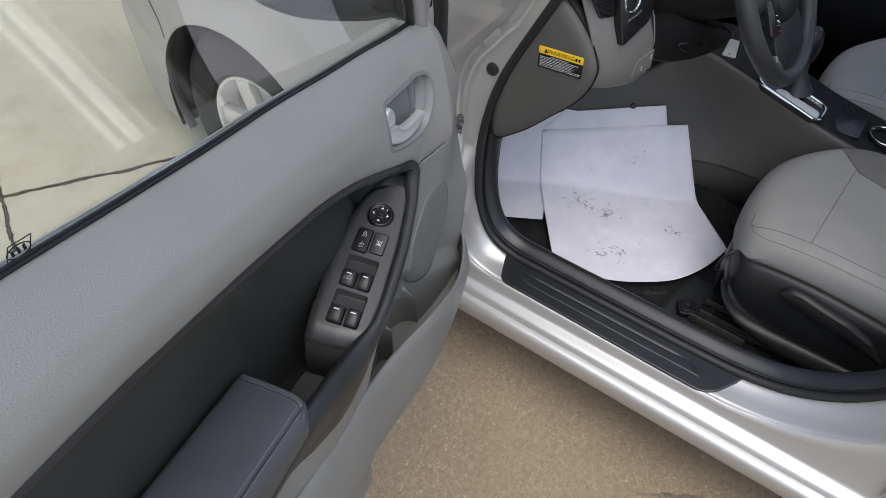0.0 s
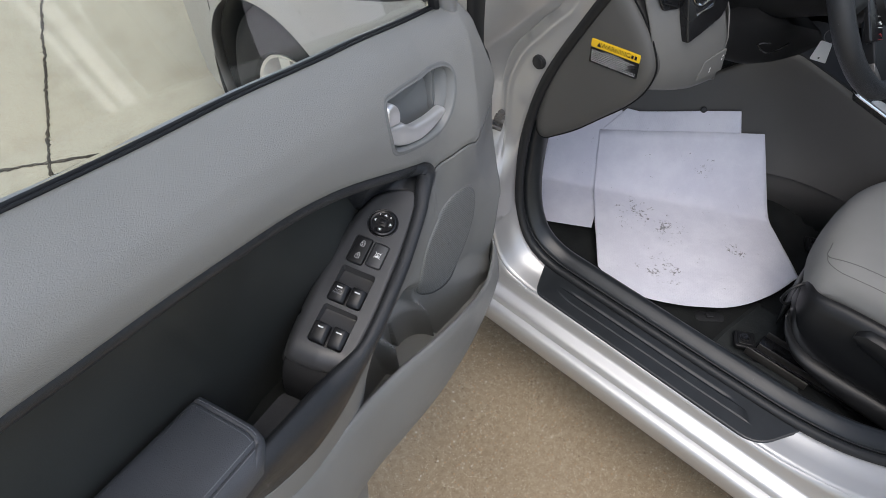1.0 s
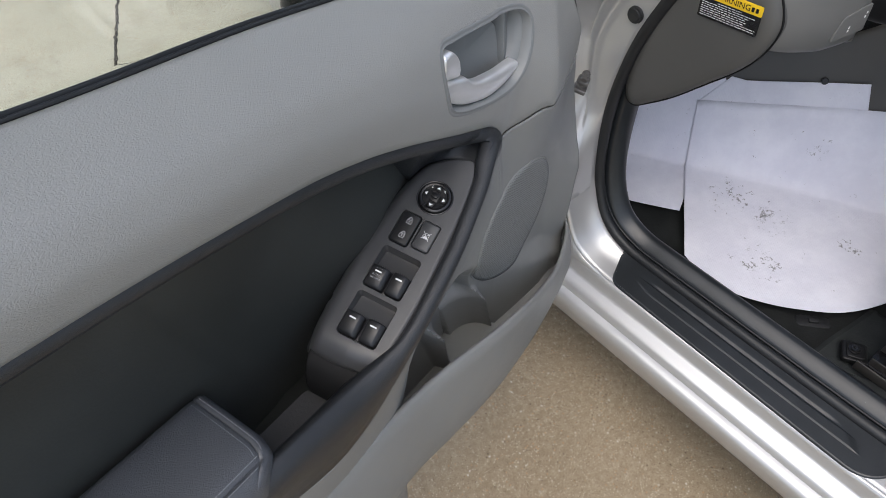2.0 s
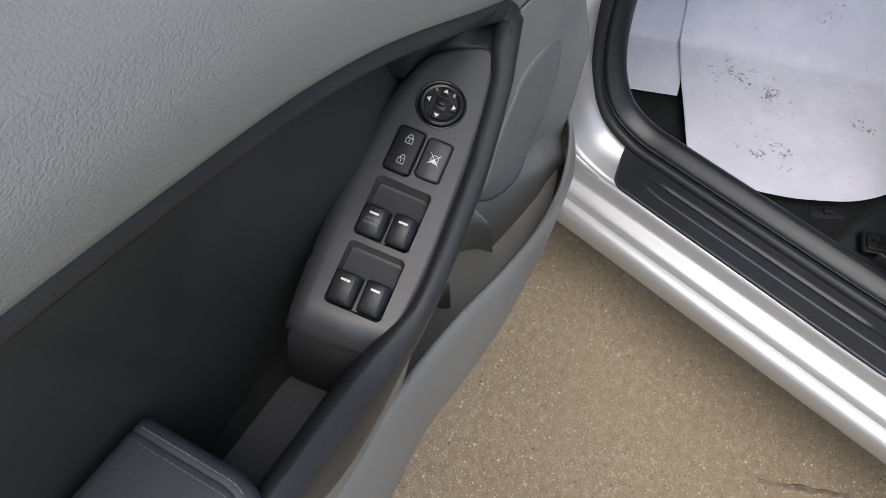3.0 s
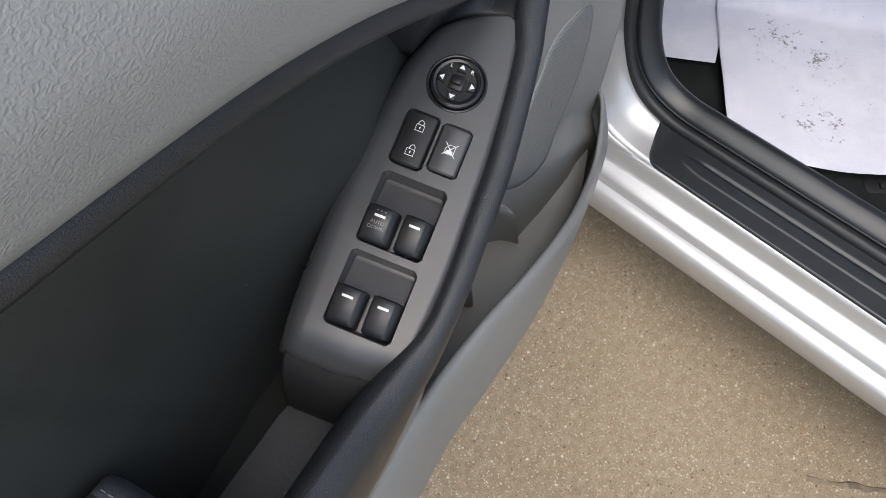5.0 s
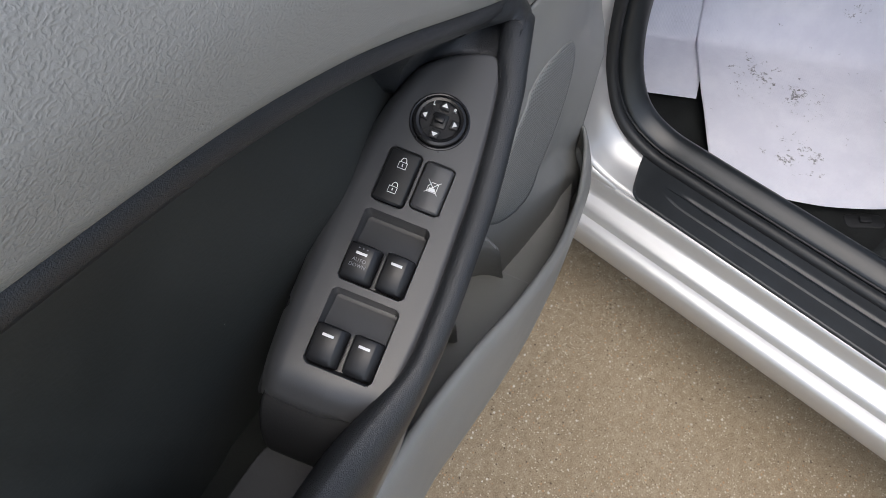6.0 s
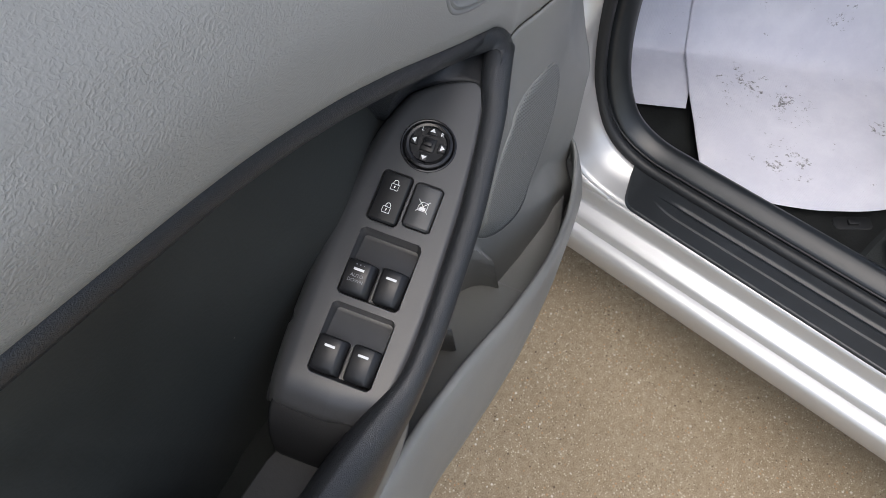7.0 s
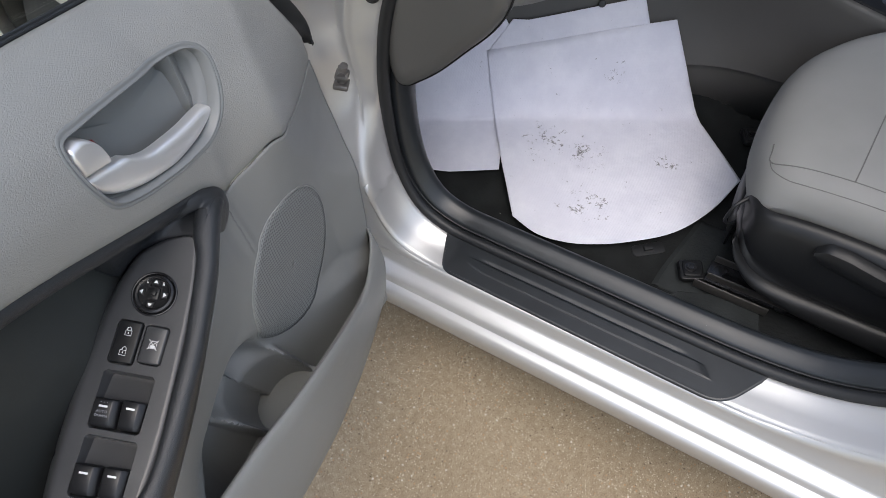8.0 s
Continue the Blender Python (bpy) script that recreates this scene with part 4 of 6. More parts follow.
for q in np.linspace(0, 1, 12):
    z = 0.938 - 0.066 * q
    u = 0.240 + 0.012 * q
    rows.append([(u - 0.014, -0.03, z), (u - 0.007, -0.017 + 0.006 * q, z), (u - 0.001, -0.010 + 0.010 * q, z), (u + 0.006, -0.009 + 0.010 * q, z), (u + 0.012, -0.020, z)])
part("bowl_rib", loft(rows), BOWL, handle, thick=0.001, sharp=60)


def grip(u0, u1, low, high, top_o, depth, roll, n=40):
    """A rounded grip along u between two edges: its face swells to top_o and rolls over all round."""
    rows = []
    for i in range(n + 1):
        e = 0.5 - 0.5 * math.cos(math.pi * i / n)
        u = u0 + (u1 - u0) * e
        zl, zh = low(u), high(u)
        end = min(1, min(u - u0, u1 - u) / roll)
        drop_end = roll * (1 - math.sqrt(max(0, 1 - (1 - end) ** 2)))
        row = [(u, top_o(u) - depth, zl)]
        for q in [0, 0.03, 0.08, 0.15, 0.25, 0.4, 0.55, 0.68, 0.78, 0.86, 0.92, 0.97, 1.0]:
            d = min(q, 1 - q) * (zh - zl)
            r = roll if q > 0.5 else roll * 0.7
            k = min(1, d / r)
            row.append((u, top_o(u) + 0.0015 * math.sin(math.pi * q) - max(drop_end, r * (1 - math.sqrt(max(0, 1 - (1 - k) ** 2)))), zl + (zh - zl) * q))
        row.append((u, top_o(u) - depth, zh))
        rows.append(row)
    return loft(rows)


part("pull_lever", grip(0.2465, 0.3915, fn((0.2465, 0.8830), (0.252, 0.8780), (0.270, 0.8760), (0.305, 0.8800), (0.337, 0.8915), (0.357, 0.9015), (0.376, 0.9150), (0.385, 0.9250), (0.3915, 0.9385)), fn((0.2465, 0.8855), (0.2525, 0.8890), (0.288, 0.8980), (0.310, 0.9050), (0.330, 0.9120), (0.345, 0.9220), (0.352, 0.9302), (0.363, 0.9348), (0.377, 0.9410), (0.3915, 0.9468)), lambda u: 0.0125 + 0.003 * math.sin(math.pi * min(1, max(0, (u - 0.245) / 0.147))), 0.011, 0.0045), SATIN, handle, "satin silver door pull", sharp=70)
part("lock_tab", grip(0.3645, 0.3925, fn((0.364, 0.9390), (0.380, 0.9452), (0.3925, 0.9505)), fn((0.3645, 0.9440), (0.3655, 0.9520), (0.3678, 0.9620), (0.373, 0.9695), (0.381, 0.9745), (0.388, 0.9745), (0.3925, 0.9670)), lambda u: 0.0145, 0.013, 0.004, 24), SATIN, handle, "satin silver lock tab", sharp=70)
part("lock_mark", tube([(0.3632, 0.008, 0.946), (0.3640, 0.008, 0.953), (0.3662, 0.008, 0.961)], 0.0009, 6), RED, handle, "red mark behind the tab")

# black padded band under the upper panel
rows = []
for u in np.linspace(0.292, REAR, 130):
    b = brow(u)
    s = (brow(u + 0.002) - brow(u - 0.002)) / 0.004
    nu, nz = s / math.hypot(1, s), -1 / math.hypot(1, s)
    w = 0.004 + 0.014 * min(1, (u - 0.285) / 0.05)
    rows.append([(u + nu * w * q, 0.010 + h, b + nz * w * q) for q, h in ((-0.08, -0.006), (0.02, 0.0005), (0.18, 0.0035), (0.5, 0.0042), (0.8, 0.001), (1.0, -0.005), (1.12, -0.010))])
part("trim_band", loft(rows), BAND, door, "black leather-grained padded band", sharp=70, thick=0.001)

# black insert behind the armrest, leaning back as it goes down
rows = []
for u in np.linspace(0.288, REAR, 190):
    top = brow(u) - 0.012
    near = 1 - ease((u - 0.44) / 0.16)
    row = []
    for q in np.linspace(0, 1, 26):
        z = top + (0.62 - top) * q ** 1.6
        d = (brow(u) - z)
        fold = u - (0.70 - 0.10 * q * q)
        row.append((u, 0.001 - (0.036 + 0.018 * near) * ease((d - 0.012) / 0.024) + (0.030 * near - 0.010 * (1 - near)) * min(1.0, max(0.0, d - 0.03) / 0.11) - 0.0018 * math.exp(-((fold / 0.009) ** 2)), z))
    rows.append(row)
part("insert_panel", loft(rows), INSERT, door, "black vinyl insert panel", thick=0.002)
# grab rail: inner edge, crest, shoulder and lower edge, each (o, z) along u
rail = [
    (0.2835, (0.004, 0.799), (0.006, 0.801), (0.010, 0.800), (0.011, 0.796)),
    (0.286, (0.002, 0.806), (0.006, 0.809), (0.014, 0.804), (0.015, 0.792)),
    (0.292, (0.005, 0.815), (0.011, 0.818), (0.021, 0.811), (0.021, 0.794)),
    (0.300, (0.009, 0.822), (0.017, 0.826), (0.028, 0.816), (0.0208, 0.8005)),
    (0.318, (0.014, 0.826), (0.024, 0.831), (0.034, 0.818), (0.0268, 0.7968)),
    (0.343, (0.022, 0.8195), (0.031, 0.824), (0.042, 0.810), (0.0341, 0.7845)),
    (0.363, (0.032, 0.811), (0.040, 0.8155), (0.048, 0.803), (0.0384, 0.7740)),
    (0.424, (0.0455, 0.790), (0.053, 0.7945), (0.061, 0.782), (0.0492, 0.7512)),
    (0.467, (0.0515, 0.777), (0.059, 0.7815), (0.0665, 0.768), (0.0559, 0.7363)),
    (0.506, (0.056, 0.765), (0.063, 0.7695), (0.0705, 0.756), (0.0604, 0.7245)),
    (0.537, (0.057, 0.7555), (0.064, 0.760), (0.071, 0.747), (0.0640, 0.7165)),
    (0.562, (0.049, 0.749), (0.059, 0.755), (0.070, 0.741), (0.0652, 0.7090)),
    (0.600, (0.038, 0.743), (0.052, 0.755), (0.066, 0.741), (0.0665, 0.6995)),
    (0.650, (0.036, 0.751), (0.050, 0.766), (0.064, 0.751), (0.0645, 0.6950)),
    (0.700, (0.036, 0.764), (0.050, 0.779), (0.063, 0.764), (0.0560, 0.7000)),
    (0.760, (0.036, 0.769), (0.050, 0.785), (0.062, 0.768), (0.043, 0.708)),
    (0.900, (0.036, 0.774), (0.050, 0.790), (0.062, 0.772), (0.043, 0.722)),
    (1.080, (0.036, 0.780), (0.050, 0.795), (0.062, 0.776), (0.043, 0.735)),
]
flat_rail = spline([(u, *a, *b, *c, *d) for u, a, b, c, d in rail], 5)
rows = []
for u, ao, az, bo, bz, co, cz, do, dz in flat_rail:
    wall = 0.05 if u < 0.565 else 0.085
    f = min(1, max(0, (u - 0.48) / 0.1))
    az, bz = az + 0.0022 * (1 - f), bz - 0.0012 * (1 - f)
    cz += 0.55 * (bz - cz) * (1 - f)
    rows.append([(u, ao - 0.004, az - wall), (u, ao - 0.0008, az - 0.003), (u, ao + 0.0008, az - 0.0003), (u, (ao + bo) / 2 - 0.0015 * f, (az + bz) / 2 + 0.0004 + 0.0018 * f), (u, bo - 0.001, bz - 0.0001), (u, bo + 0.001, bz - 0.0006), (u, (bo + co) / 2 + 0.0008 + 0.0014 * f, (bz + cz) / 2 + 0.0008 + 0.0018 * f), (u, co, cz), (u, co * 0.72 + do * 0.28 + 0.0015, cz * 0.68 + dz * 0.32), (u, co * 0.3 + do * 0.7 + 0.001, cz * 0.32 + dz * 0.68), (u, do, dz), (u, do - 0.010, dz - 0.002)])
part("grab_rail", loft(rows), BAND, door, "black leather-grained grab rail", sharp=80, thick=0.001)
rail_o = fn(*[(r[0], r[4][0]) for r in rail])
rail_z = fn(*[(r[0], r[4][1]) for r in rail])

# lower panel with the back of the map pocket
brim = fn((0.03, 0.42), (0.054, 0.43), (0.149, 0.515), (0.22, 0.556), (0.298, 0.60), (0.345, 0.648), (0.395, 0.670), (0.45, 0.655), (0.515, 0.605), (0.60, 0.60), (1.1, 0.6))


def top_z(u):
    if u < 0.285:
        return brow(u) - 0.0003 - 0.0022 * ease((u - 0.165) / 0.04)
    return min(brow(u) - 0.0025, float(np.interp(u, [0.285, 0.30], [brow(0.285) - 0.0025, rail_z(0.30) - 0.001])) if u < 0.30 else rail_z(u) - 0.001)


def lower_o(u, z):
    t = min(1, max(0, (top_z(u) - z) / 0.10))
    head = (upper_o(u, brow(u)) + fall(u, brow(u)) + 0.001) if u < 0.29 else rail_o(u) - 0.001
    body = 0.027 + 0.017 * min(1, max(0, (0.14 - u) / 0.1)) * min(1, max(0, (0.72 - z) / 0.12))
    k = min(1, max(0, (u - 0.47) / 0.09))
    k = k * k * (3 - 2 * k)
    body += (0.0525 - body) * k
    o = head * (1 - t) + body * t - fall(u, z)
    d = min(1, max(0, (brim(u) - z) / 0.05))
    d = d * d * (3 - 2 * d) * min(1, max(0, (u - 0.06) / 0.03))
    return o + d * (1 - k) * (pocket_back(u, z) - 0.027)


def pocket_back(u, z):
    """The pocket's back wall: a round bottle recess between two small crests, plain beyond them."""
    wall = float(np.interp(u, [0.06, 0.09, 0.167, 0.227, 0.284, 0.33, 0.40, 0.46, 0.60], [0.046, 0.048, 0.046, 0.036, 0.024, 0.012, 0.002, -0.006, -0.012]))
    w = u - 0.3465 - 0.257 * (z - 0.453)
    r = 0.0465
    low, tip = (0.560, 0.036) if w < 0 else (0.600, float(np.interp(z, [0.44, 0.60], [0.024, 0.039])))
    k = min(1, max(0, (low + 0.014 - z) / 0.028))
    crest = wall + (tip - wall) * k * k * (3 - 2 * k)
    if abs(w) < r:
        return crest - 0.044 * math.sqrt(max(0, 1 - (w / r) ** 2)) ** 0.9
    out = min(1, (abs(w) - r) / 0.011)
    return crest + (wall - crest) * 0.5 * (1 - math.cos(math.pi * out))


cs_low = list(np.linspace(0, 0.20, 46)) + list(np.linspace(0.20, 0.40, 120))[1:] + list(np.linspace(0.40, 1, 60))[1:]
rows = []
for s in np.linspace(0, 1, 110):
    row = []
    for c in cs_low:
        z = 0.6
        for _ in range(6):
            u = edge(z) + (REAR - edge(z)) * c
            z = 0.31 + (top_z(u) - 0.31) * s
        row.append((u, lower_o(u, z), z))
    rows.append(row)
part("lower_panel", loft(rows), LOWER, door, "grey moulded lower door panel", sharp=70, thick=0.0016)

# backing behind the joint of the upper and lower panels
rows = []
for u in np.linspace(0.045, 0.34, 40):
    o = upper_o(u, brow(u)) - 0.007
    rows.append([(u, o - 0.006, brow(u) + 0.012), (u, o, brow(u) + 0.004), (u, o, brow(u) - 0.006), (u, o - 0.008, brow(u) - 0.016)])
part("joint_backing", loft(rows), BLACK, door, "dark joint between the panels", thick=0.001)

# speaker grille: a rim, and a perforated disc that follows the panel
SU, SZ, SR = 0.243, 0.632, 0.094
part("speaker_rim", tube([(SU + SR * math.cos(q), lower_o(SU + SR * math.cos(q), SZ + SR * math.sin(q)) + 0.001, SZ + SR * math.sin(q)) for q in (2 * math.pi * i / 72 for i in range(72))], 0.0014, 8, closed=True, up=(0, 1, 0)), LOWER, door, "raised grey speaker rim")
rows = [[(SU + r * math.cos(q), lower_o(SU + r * math.cos(q), SZ + r * math.sin(q)) + 0.0018, SZ + r * math.sin(q)) for r in np.linspace(0.0002, SR - 0.001, 14)] for q in (2 * math.pi * i / 60 for i in range(60))]
part("speaker_grille", loft(rows, ring=True), GRILLE, door, "perforated grey speaker grille", thick=0.0008)

# map pocket: lip top (u, o, z) and the bulge below it
lip = spline([(0.064, 0.006, 0.485), (0.067, 0.026, 0.486), (0.073, 0.040, 0.484), (0.085, 0.049, 0.479), (0.12, 0.062, 0.480), (0.17, 0.0745, 0.487), (0.22, 0.0815, 0.508), (0.30, 0.0875, 0.552), (0.38, 0.0810, 0.578), (0.45, 0.068, 0.593), (0.51, 0.060, 0.604), (0.555, 0.0575, 0.616), (0.60, 0.0555, 0.624), (0.65, 0.0545, 0.633), (0.70, 0.0545, 0.645), (0.80, 0.054, 0.665), (0.90, 0.053, 0.680), (1.08, 0.053, 0.70)], 5)
belly_z = fn((0.05, 0.44), (0.07, 0.43), (0.12, 0.431), (0.2, 0.4305), (0.28, 0.4365), (0.34, 0.4435), (0.40, 0.4505), (0.47, 0.460), (0.54, 0.479), (0.61, 0.503), (0.69, 0.544), (0.8, 0.575), (1.08, 0.63))
belly_o = fn((0.064, 0.012), (0.067, 0.030), (0.073, 0.048), (0.085, 0.063), (0.12, 0.077), (0.2, 0.0855), (0.28, 0.090), (0.34, 0.0904), (0.40, 0.0865), (0.47, 0.0785), (0.54, 0.0715), (0.61, 0.073), (0.69, 0.076), (0.9, 0.079), (1.08, 0.079))
rows = []
for u, o, z in lip:
    bz, bo = min(belly_z(u), z - 0.03), belly_o(u)
    w = float(np.interp(u, [0.068, 0.10, 0.2, 0.3], [0, 1, 1, 0]))
    th = float(np.interp(u, [0.064, 0.30, 0.5], [0.0018, 0.0032, 0.0055]))
    rows.append([(u - 0.016 * w, o + 0.003, z - 0.05), (u - 0.003 * w, o - th * 0.9, z - 0.008), (u, o - th, z - 0.0022), (u, o - th * 0.65, z - 0.0004), (u, o - th * 0.1, z), (u, o + 0.0022, z - 0.0026), (u, o * 0.72 + bo * 0.28 + 0.002, z * 0.8 + bz * 0.2), (u, o * 0.3 + bo * 0.7 + 0.001, z * 0.45 + bz * 0.55), (u, bo, bz), (u, bo - 0.004, bz - 0.04), (u, bo * 0.72, bz * 0.55 + 0.115), (u, 0.02, 0.27), (u, -0.02, 0.238)])
part("map_pocket", loft(rows), LOWER, door, "grey moulded map pocket front", sharp=80, thick=0.0016)
lip_o = fn(*[(p[0], p[1]) for p in lip[::3]])
rows = []
for u, z in [(u, 0.418) for u in np.linspace(0.088, 0.286, 14)] + [(0.289, 0.432), (0.290, 0.446), (0.292, 0.4495)] + [(u, 0.450 - 0.01 * max(0, (u - 0.40) / 0.1)) for u in np.linspace(0.30, 0.60, 16)]:
    rows.append([(u, -0.04 + (lip_o(u) - 0.007 + 0.04) * q, z) for q in (0.0, 0.35, 0.7, 1.0)])
part("pocket_floor", loft(rows), LOWER, door, "grey pocket floor with a raised bottle base", thick=0.0015, sharp=40)

# ---------------------------------------------------------------- switch panel
# its own space: a rearwards along the armrest, b towards the cabin, c up from its face
PM = Matrix(((0.953, -0.126, 0.274, 0.398), (0.078, 0.981, 0.180, 0.007), (-0.292, -0.151, 0.945, 0.805), (0, 0, 0, 1)))
left = fn((-0.056, 0.006), (-0.050, -0.008), (-0.042, -0.019), (-0.033, -0.0277), (-0.018, -0.0335), (0.0013, -0.0382), (0.0445, -0.0432), (0.0926, -0.0452), (0.145, -0.0443), (0.183, -0.0414), (0.200, -0.039))
right = fn((-0.056, 0.012), (-0.0545, 0.019), (-0.050, 0.0241), (-0.035, 0.0279), (-0.007, 0.0325), (0.032, 0.036), (0.078, 0.0387), (0.118, 0.0400), (0.151, 0.0388), (0.172, 0.0364), (0.186, 0.029), (0.200, 0.020))
wells = [(0.0700, 0.1175, -0.0215, 0.0217), (0.1230, 0.1710, -0.0205, 0.0233)]
buttons = [(0.0275, 0.0632, -0.0213, -0.0008), (0.0285, 0.0598, 0.0028, 0.0216)]


def sd_box(a, b, x, r):
    ca, cb = (x[0] + x[1]) / 2, (x[2] + x[3]) / 2
    dx, dy = abs(a - ca) - (x[1] - x[0]) / 2 + r, abs(b - cb) - (x[3] - x[2]) / 2 + r
    return math.hypot(max(dx, 0), max(dy, 0)) + min(max(dx, dy), 0) - r


def face_c(a, b):
    c = 0.0
    dl = b - left(a)
    if dl < 0.0135:
        k = 1 - dl / 0.0135
        c -= 0.0095 * k ** 2.4
    da = 0.194 - 0.15 * max(0, b) - a
    if da < 0.021:
        c -= 0.0085 * (1 - da / 0.021) ** 2
    dr = right(a) - b
    if dr < 0.0045:
        c -= 0.0018 * (1 - dr / 0.0045) ** 2
    for w in wells:
        d = sd_box(a, b, w, 0.004)
        c -= 0.0150 * min(1, max(0, -d / 0.0016)) * (1 - 0.30 * min(1, max(0, (a - w[0] - 0.004) / 0.02)))
    for w in buttons:
        d = sd_box(a, b, w, 0.003)
        c -= 0.004 * min(1, max(0, (0.0009 - d) / 0.0006))
    d = math.hypot(a - 0.001, b) - 0.0182
    c -= 0.004 * min(1, max(0, (0.0008 - d) / 0.0006))
    return c


rows = []
for a in np.linspace(-0.056, 0.1945, 360):
    lo, hi = left(a), right(a)
    row = [(a, lo + 0.006, -0.085), (a, lo + 0.001, -0.03), (a, lo - 0.0002, -0.012)]
    c0 = min(max(-0.0265, lo + 0.006), hi - 0.006)
    c1 = max(min(0.0265, hi - 0.004), c0 + 0.001)
    for b in [lo + (c0 - lo) * q for q in np.linspace(0, 1, 20)[:-1]] + [c0 + (c1 - c0) * q for q in np.linspace(0, 1, 108)] + [c1 + (hi - c1) * q for q in np.linspace(0, 1, 12)[1:]]:
        row.append((a, b, face_c(a, b)))
    row += [(a, hi + 0.001, -0.02)]
    rows.append(row)
a = 0.1945
for da, dc in ((0.0025, -0.003), (0.0045, -0.008), (0.0050, -0.02), (0.0035, -0.05), (0.0, -0.085)):
    rows.append([(a + da - 0.15 * max(0, p[1]), p[1], min(p[2], 0) + dc if 2 <= j else p[2]) for j, p in enumerate(rows[359])])
panel = part("switch_panel", loft(rows), POD, door, "charcoal switch panel on the armrest", sharp=40, matrix=PM)


def switch(name, box_, label, rocker_, mat=KEY):
    """A key in its place on the panel: window rockers lean, push keys are flat."""
    a0, a1, b0, b1 = box_
    if rocker_:
        prof = [(0.0, -0.007), (0.0002, 0.0012), (0.0012, 0.0030), (0.0035, 0.0038), (0.010, 0.0034), (0.0150, 0.0026), (0.0205, 0.0006), (a1 - a0 - 0.0012, -0.0008), (a1 - a0, -0.0025), (a1 - a0, -0.007)]
    else:
        prof = [(0.0, -0.004), (0.0, 0.0006), (0.0012, 0.0016), (0.004, 0.0018), ((a1 - a0) / 2, 0.0012), (a1 - a0 - 0.004, 0.0018), (a1 - a0 - 0.0012, 0.0016), (a1 - a0, 0.0006), (a1 - a0, -0.004)]
    rows = []
    bevel = 0.0050 if rocker_ else 0.0016
    sink = 0.0032 if rocker_ else 0.0005
    for j, (da, c) in enumerate(prof):
        e = 0.0018 if j in (0, 1, len(prof) - 1, len(prof) - 2) else 0.0
        left_, right_ = b0 + e, b1 - e
        ring = [(left_, -9), (left_, -0.0016), (left_ + 0.0006, -0.0005), (left_ + 0.0018, 0.0), ((b0 + b1) / 2, 0.0), (right_ - bevel - 0.0004, 0.0), (right_ - bevel + 0.0004, -0.0002), (right_ - 0.0008, -sink), (right_, -sink - 0.0014), (right_, -9)]
        rows.append([(a0 + da, b, -0.007 if dc == -9 else max(c + dc, -0.007)) for b, dc in ring])
    return part(name, loft(rows), mat, door, label, sharp=32, matrix=PM, thick=0.0)


def bar(a, b, c, la, lb):
    return box(a - la / 2, a + la / 2, b - lb / 2, b + lb / 2, c, c + 0.0003, 0.0001)


keys = {
    "front_left": (0.0925, 0.1165, -0.0207, -0.0002),
    "front_right": (0.0912, 0.1158, 0.0026, 0.0210),
    "rear_left": (0.1452, 0.1697, -0.0196, 0.0004),
    "rear_right": (0.1443, 0.1693, 0.0036, 0.0226),
}
for n_, k_ in keys.items():
    sw_ = switch("window_switch", k_, "black rocker window switch with a white mark", True)
    sw_["label"] = "black rocker window switch marked AUTO DOWN" if n_ == "front_left" else "black rocker window switch with a white mark"
    mb = (k_[2] + k_[3]) / 2 - 0.0014
    part("marking", bar(k_[0] + 0.0068, mb, 0.0034, 0.0017, 0.0072), WHITE, sw_, "white bar")
    if n_ == "front_left":
        for w_, da_ in (("AUTO", 0.0112), ("DOWN", 0.0146)):
            part("lettering", words(w_, 0.0032), THREAD, sw_, "grey letters", matrix=Matrix.Translation((k_[0] + da_, mb, 0.0037 - 0.16 * max(0, da_ - 0.010))) @ pose(0, 0, 0, 9, 0, 90))
        for j_ in (-1, 0, 1):
            part("dot", bar(k_[0] + 0.0036, mb + 0.0026 * j_, 0.0036, 0.0008, 0.0008), THREAD, sw_)
lock = switch("lock_switch", buttons[0], "black door lock key with padlock signs", False, BLACK)
for a_, open_ in ((0.0362, False), (0.0530, True)):
    b_ = -0.0106
    arc = [(a_ - 0.0012 - 0.0024 * math.sin(q), b_ + (0.0006 if open_ else 0) + 0.0017 * math.cos(q), 0.0019) for q in np.linspace(0, math.pi, 12)]
    if not open_:
        arc = [(a_ - 0.0004, arc[0][1], 0.0019)] + arc
    arc.append((a_ - 0.0004, arc[-1][1], 0.0019))
    frame_ = [(a_ - 0.0006, b_ - 0.0026, 0.0019), (a_ - 0.0006, b_ + 0.0026, 0.0019), (a_ + 0.0036, b_ + 0.0026, 0.0019), (a_ + 0.0036, b_ - 0.0026, 0.0019)]
    part("padlock_sign", merged(tube(arc, 0.00026, 6), tube(frame_, 0.00028, 6, closed=True), bar(a_ + 0.0014, b_, 0.0017, 0.0016, 0.0007)), WHITE, lock, "white padlock sign")
winlock = switch("window_lock_switch", buttons[1], "charcoal window lock key with a crossed window sign", False, POD)
a_, b_ = 0.0440, 0.0122
sign = merged(tube([(a_ - 0.0032, b_ - 0.0012, 0.0018), (a_ - 0.0032, b_ + 0.003, 0.0018), (a_ + 0.003, b_ + 0.003, 0.0018), (a_ + 0.003, b_ - 0.003, 0.0018), (a_ - 0.0002, b_ - 0.003, 0.0018)], 0.00028, 6, closed=True), tube([(a_ - 0.0045, b_ - 0.0042, 0.0019), (a_ + 0.0042, b_ + 0.0042, 0.0019)], 0.00026, 6), tube([(a_ - 0.0045, b_ + 0.0042, 0.0019), (a_ + 0.0042, b_ - 0.0042, 0.0019)], 0.00026, 6), bar(a_ + 0.0015, b_, 0.0016, 0.0022, 0.004))
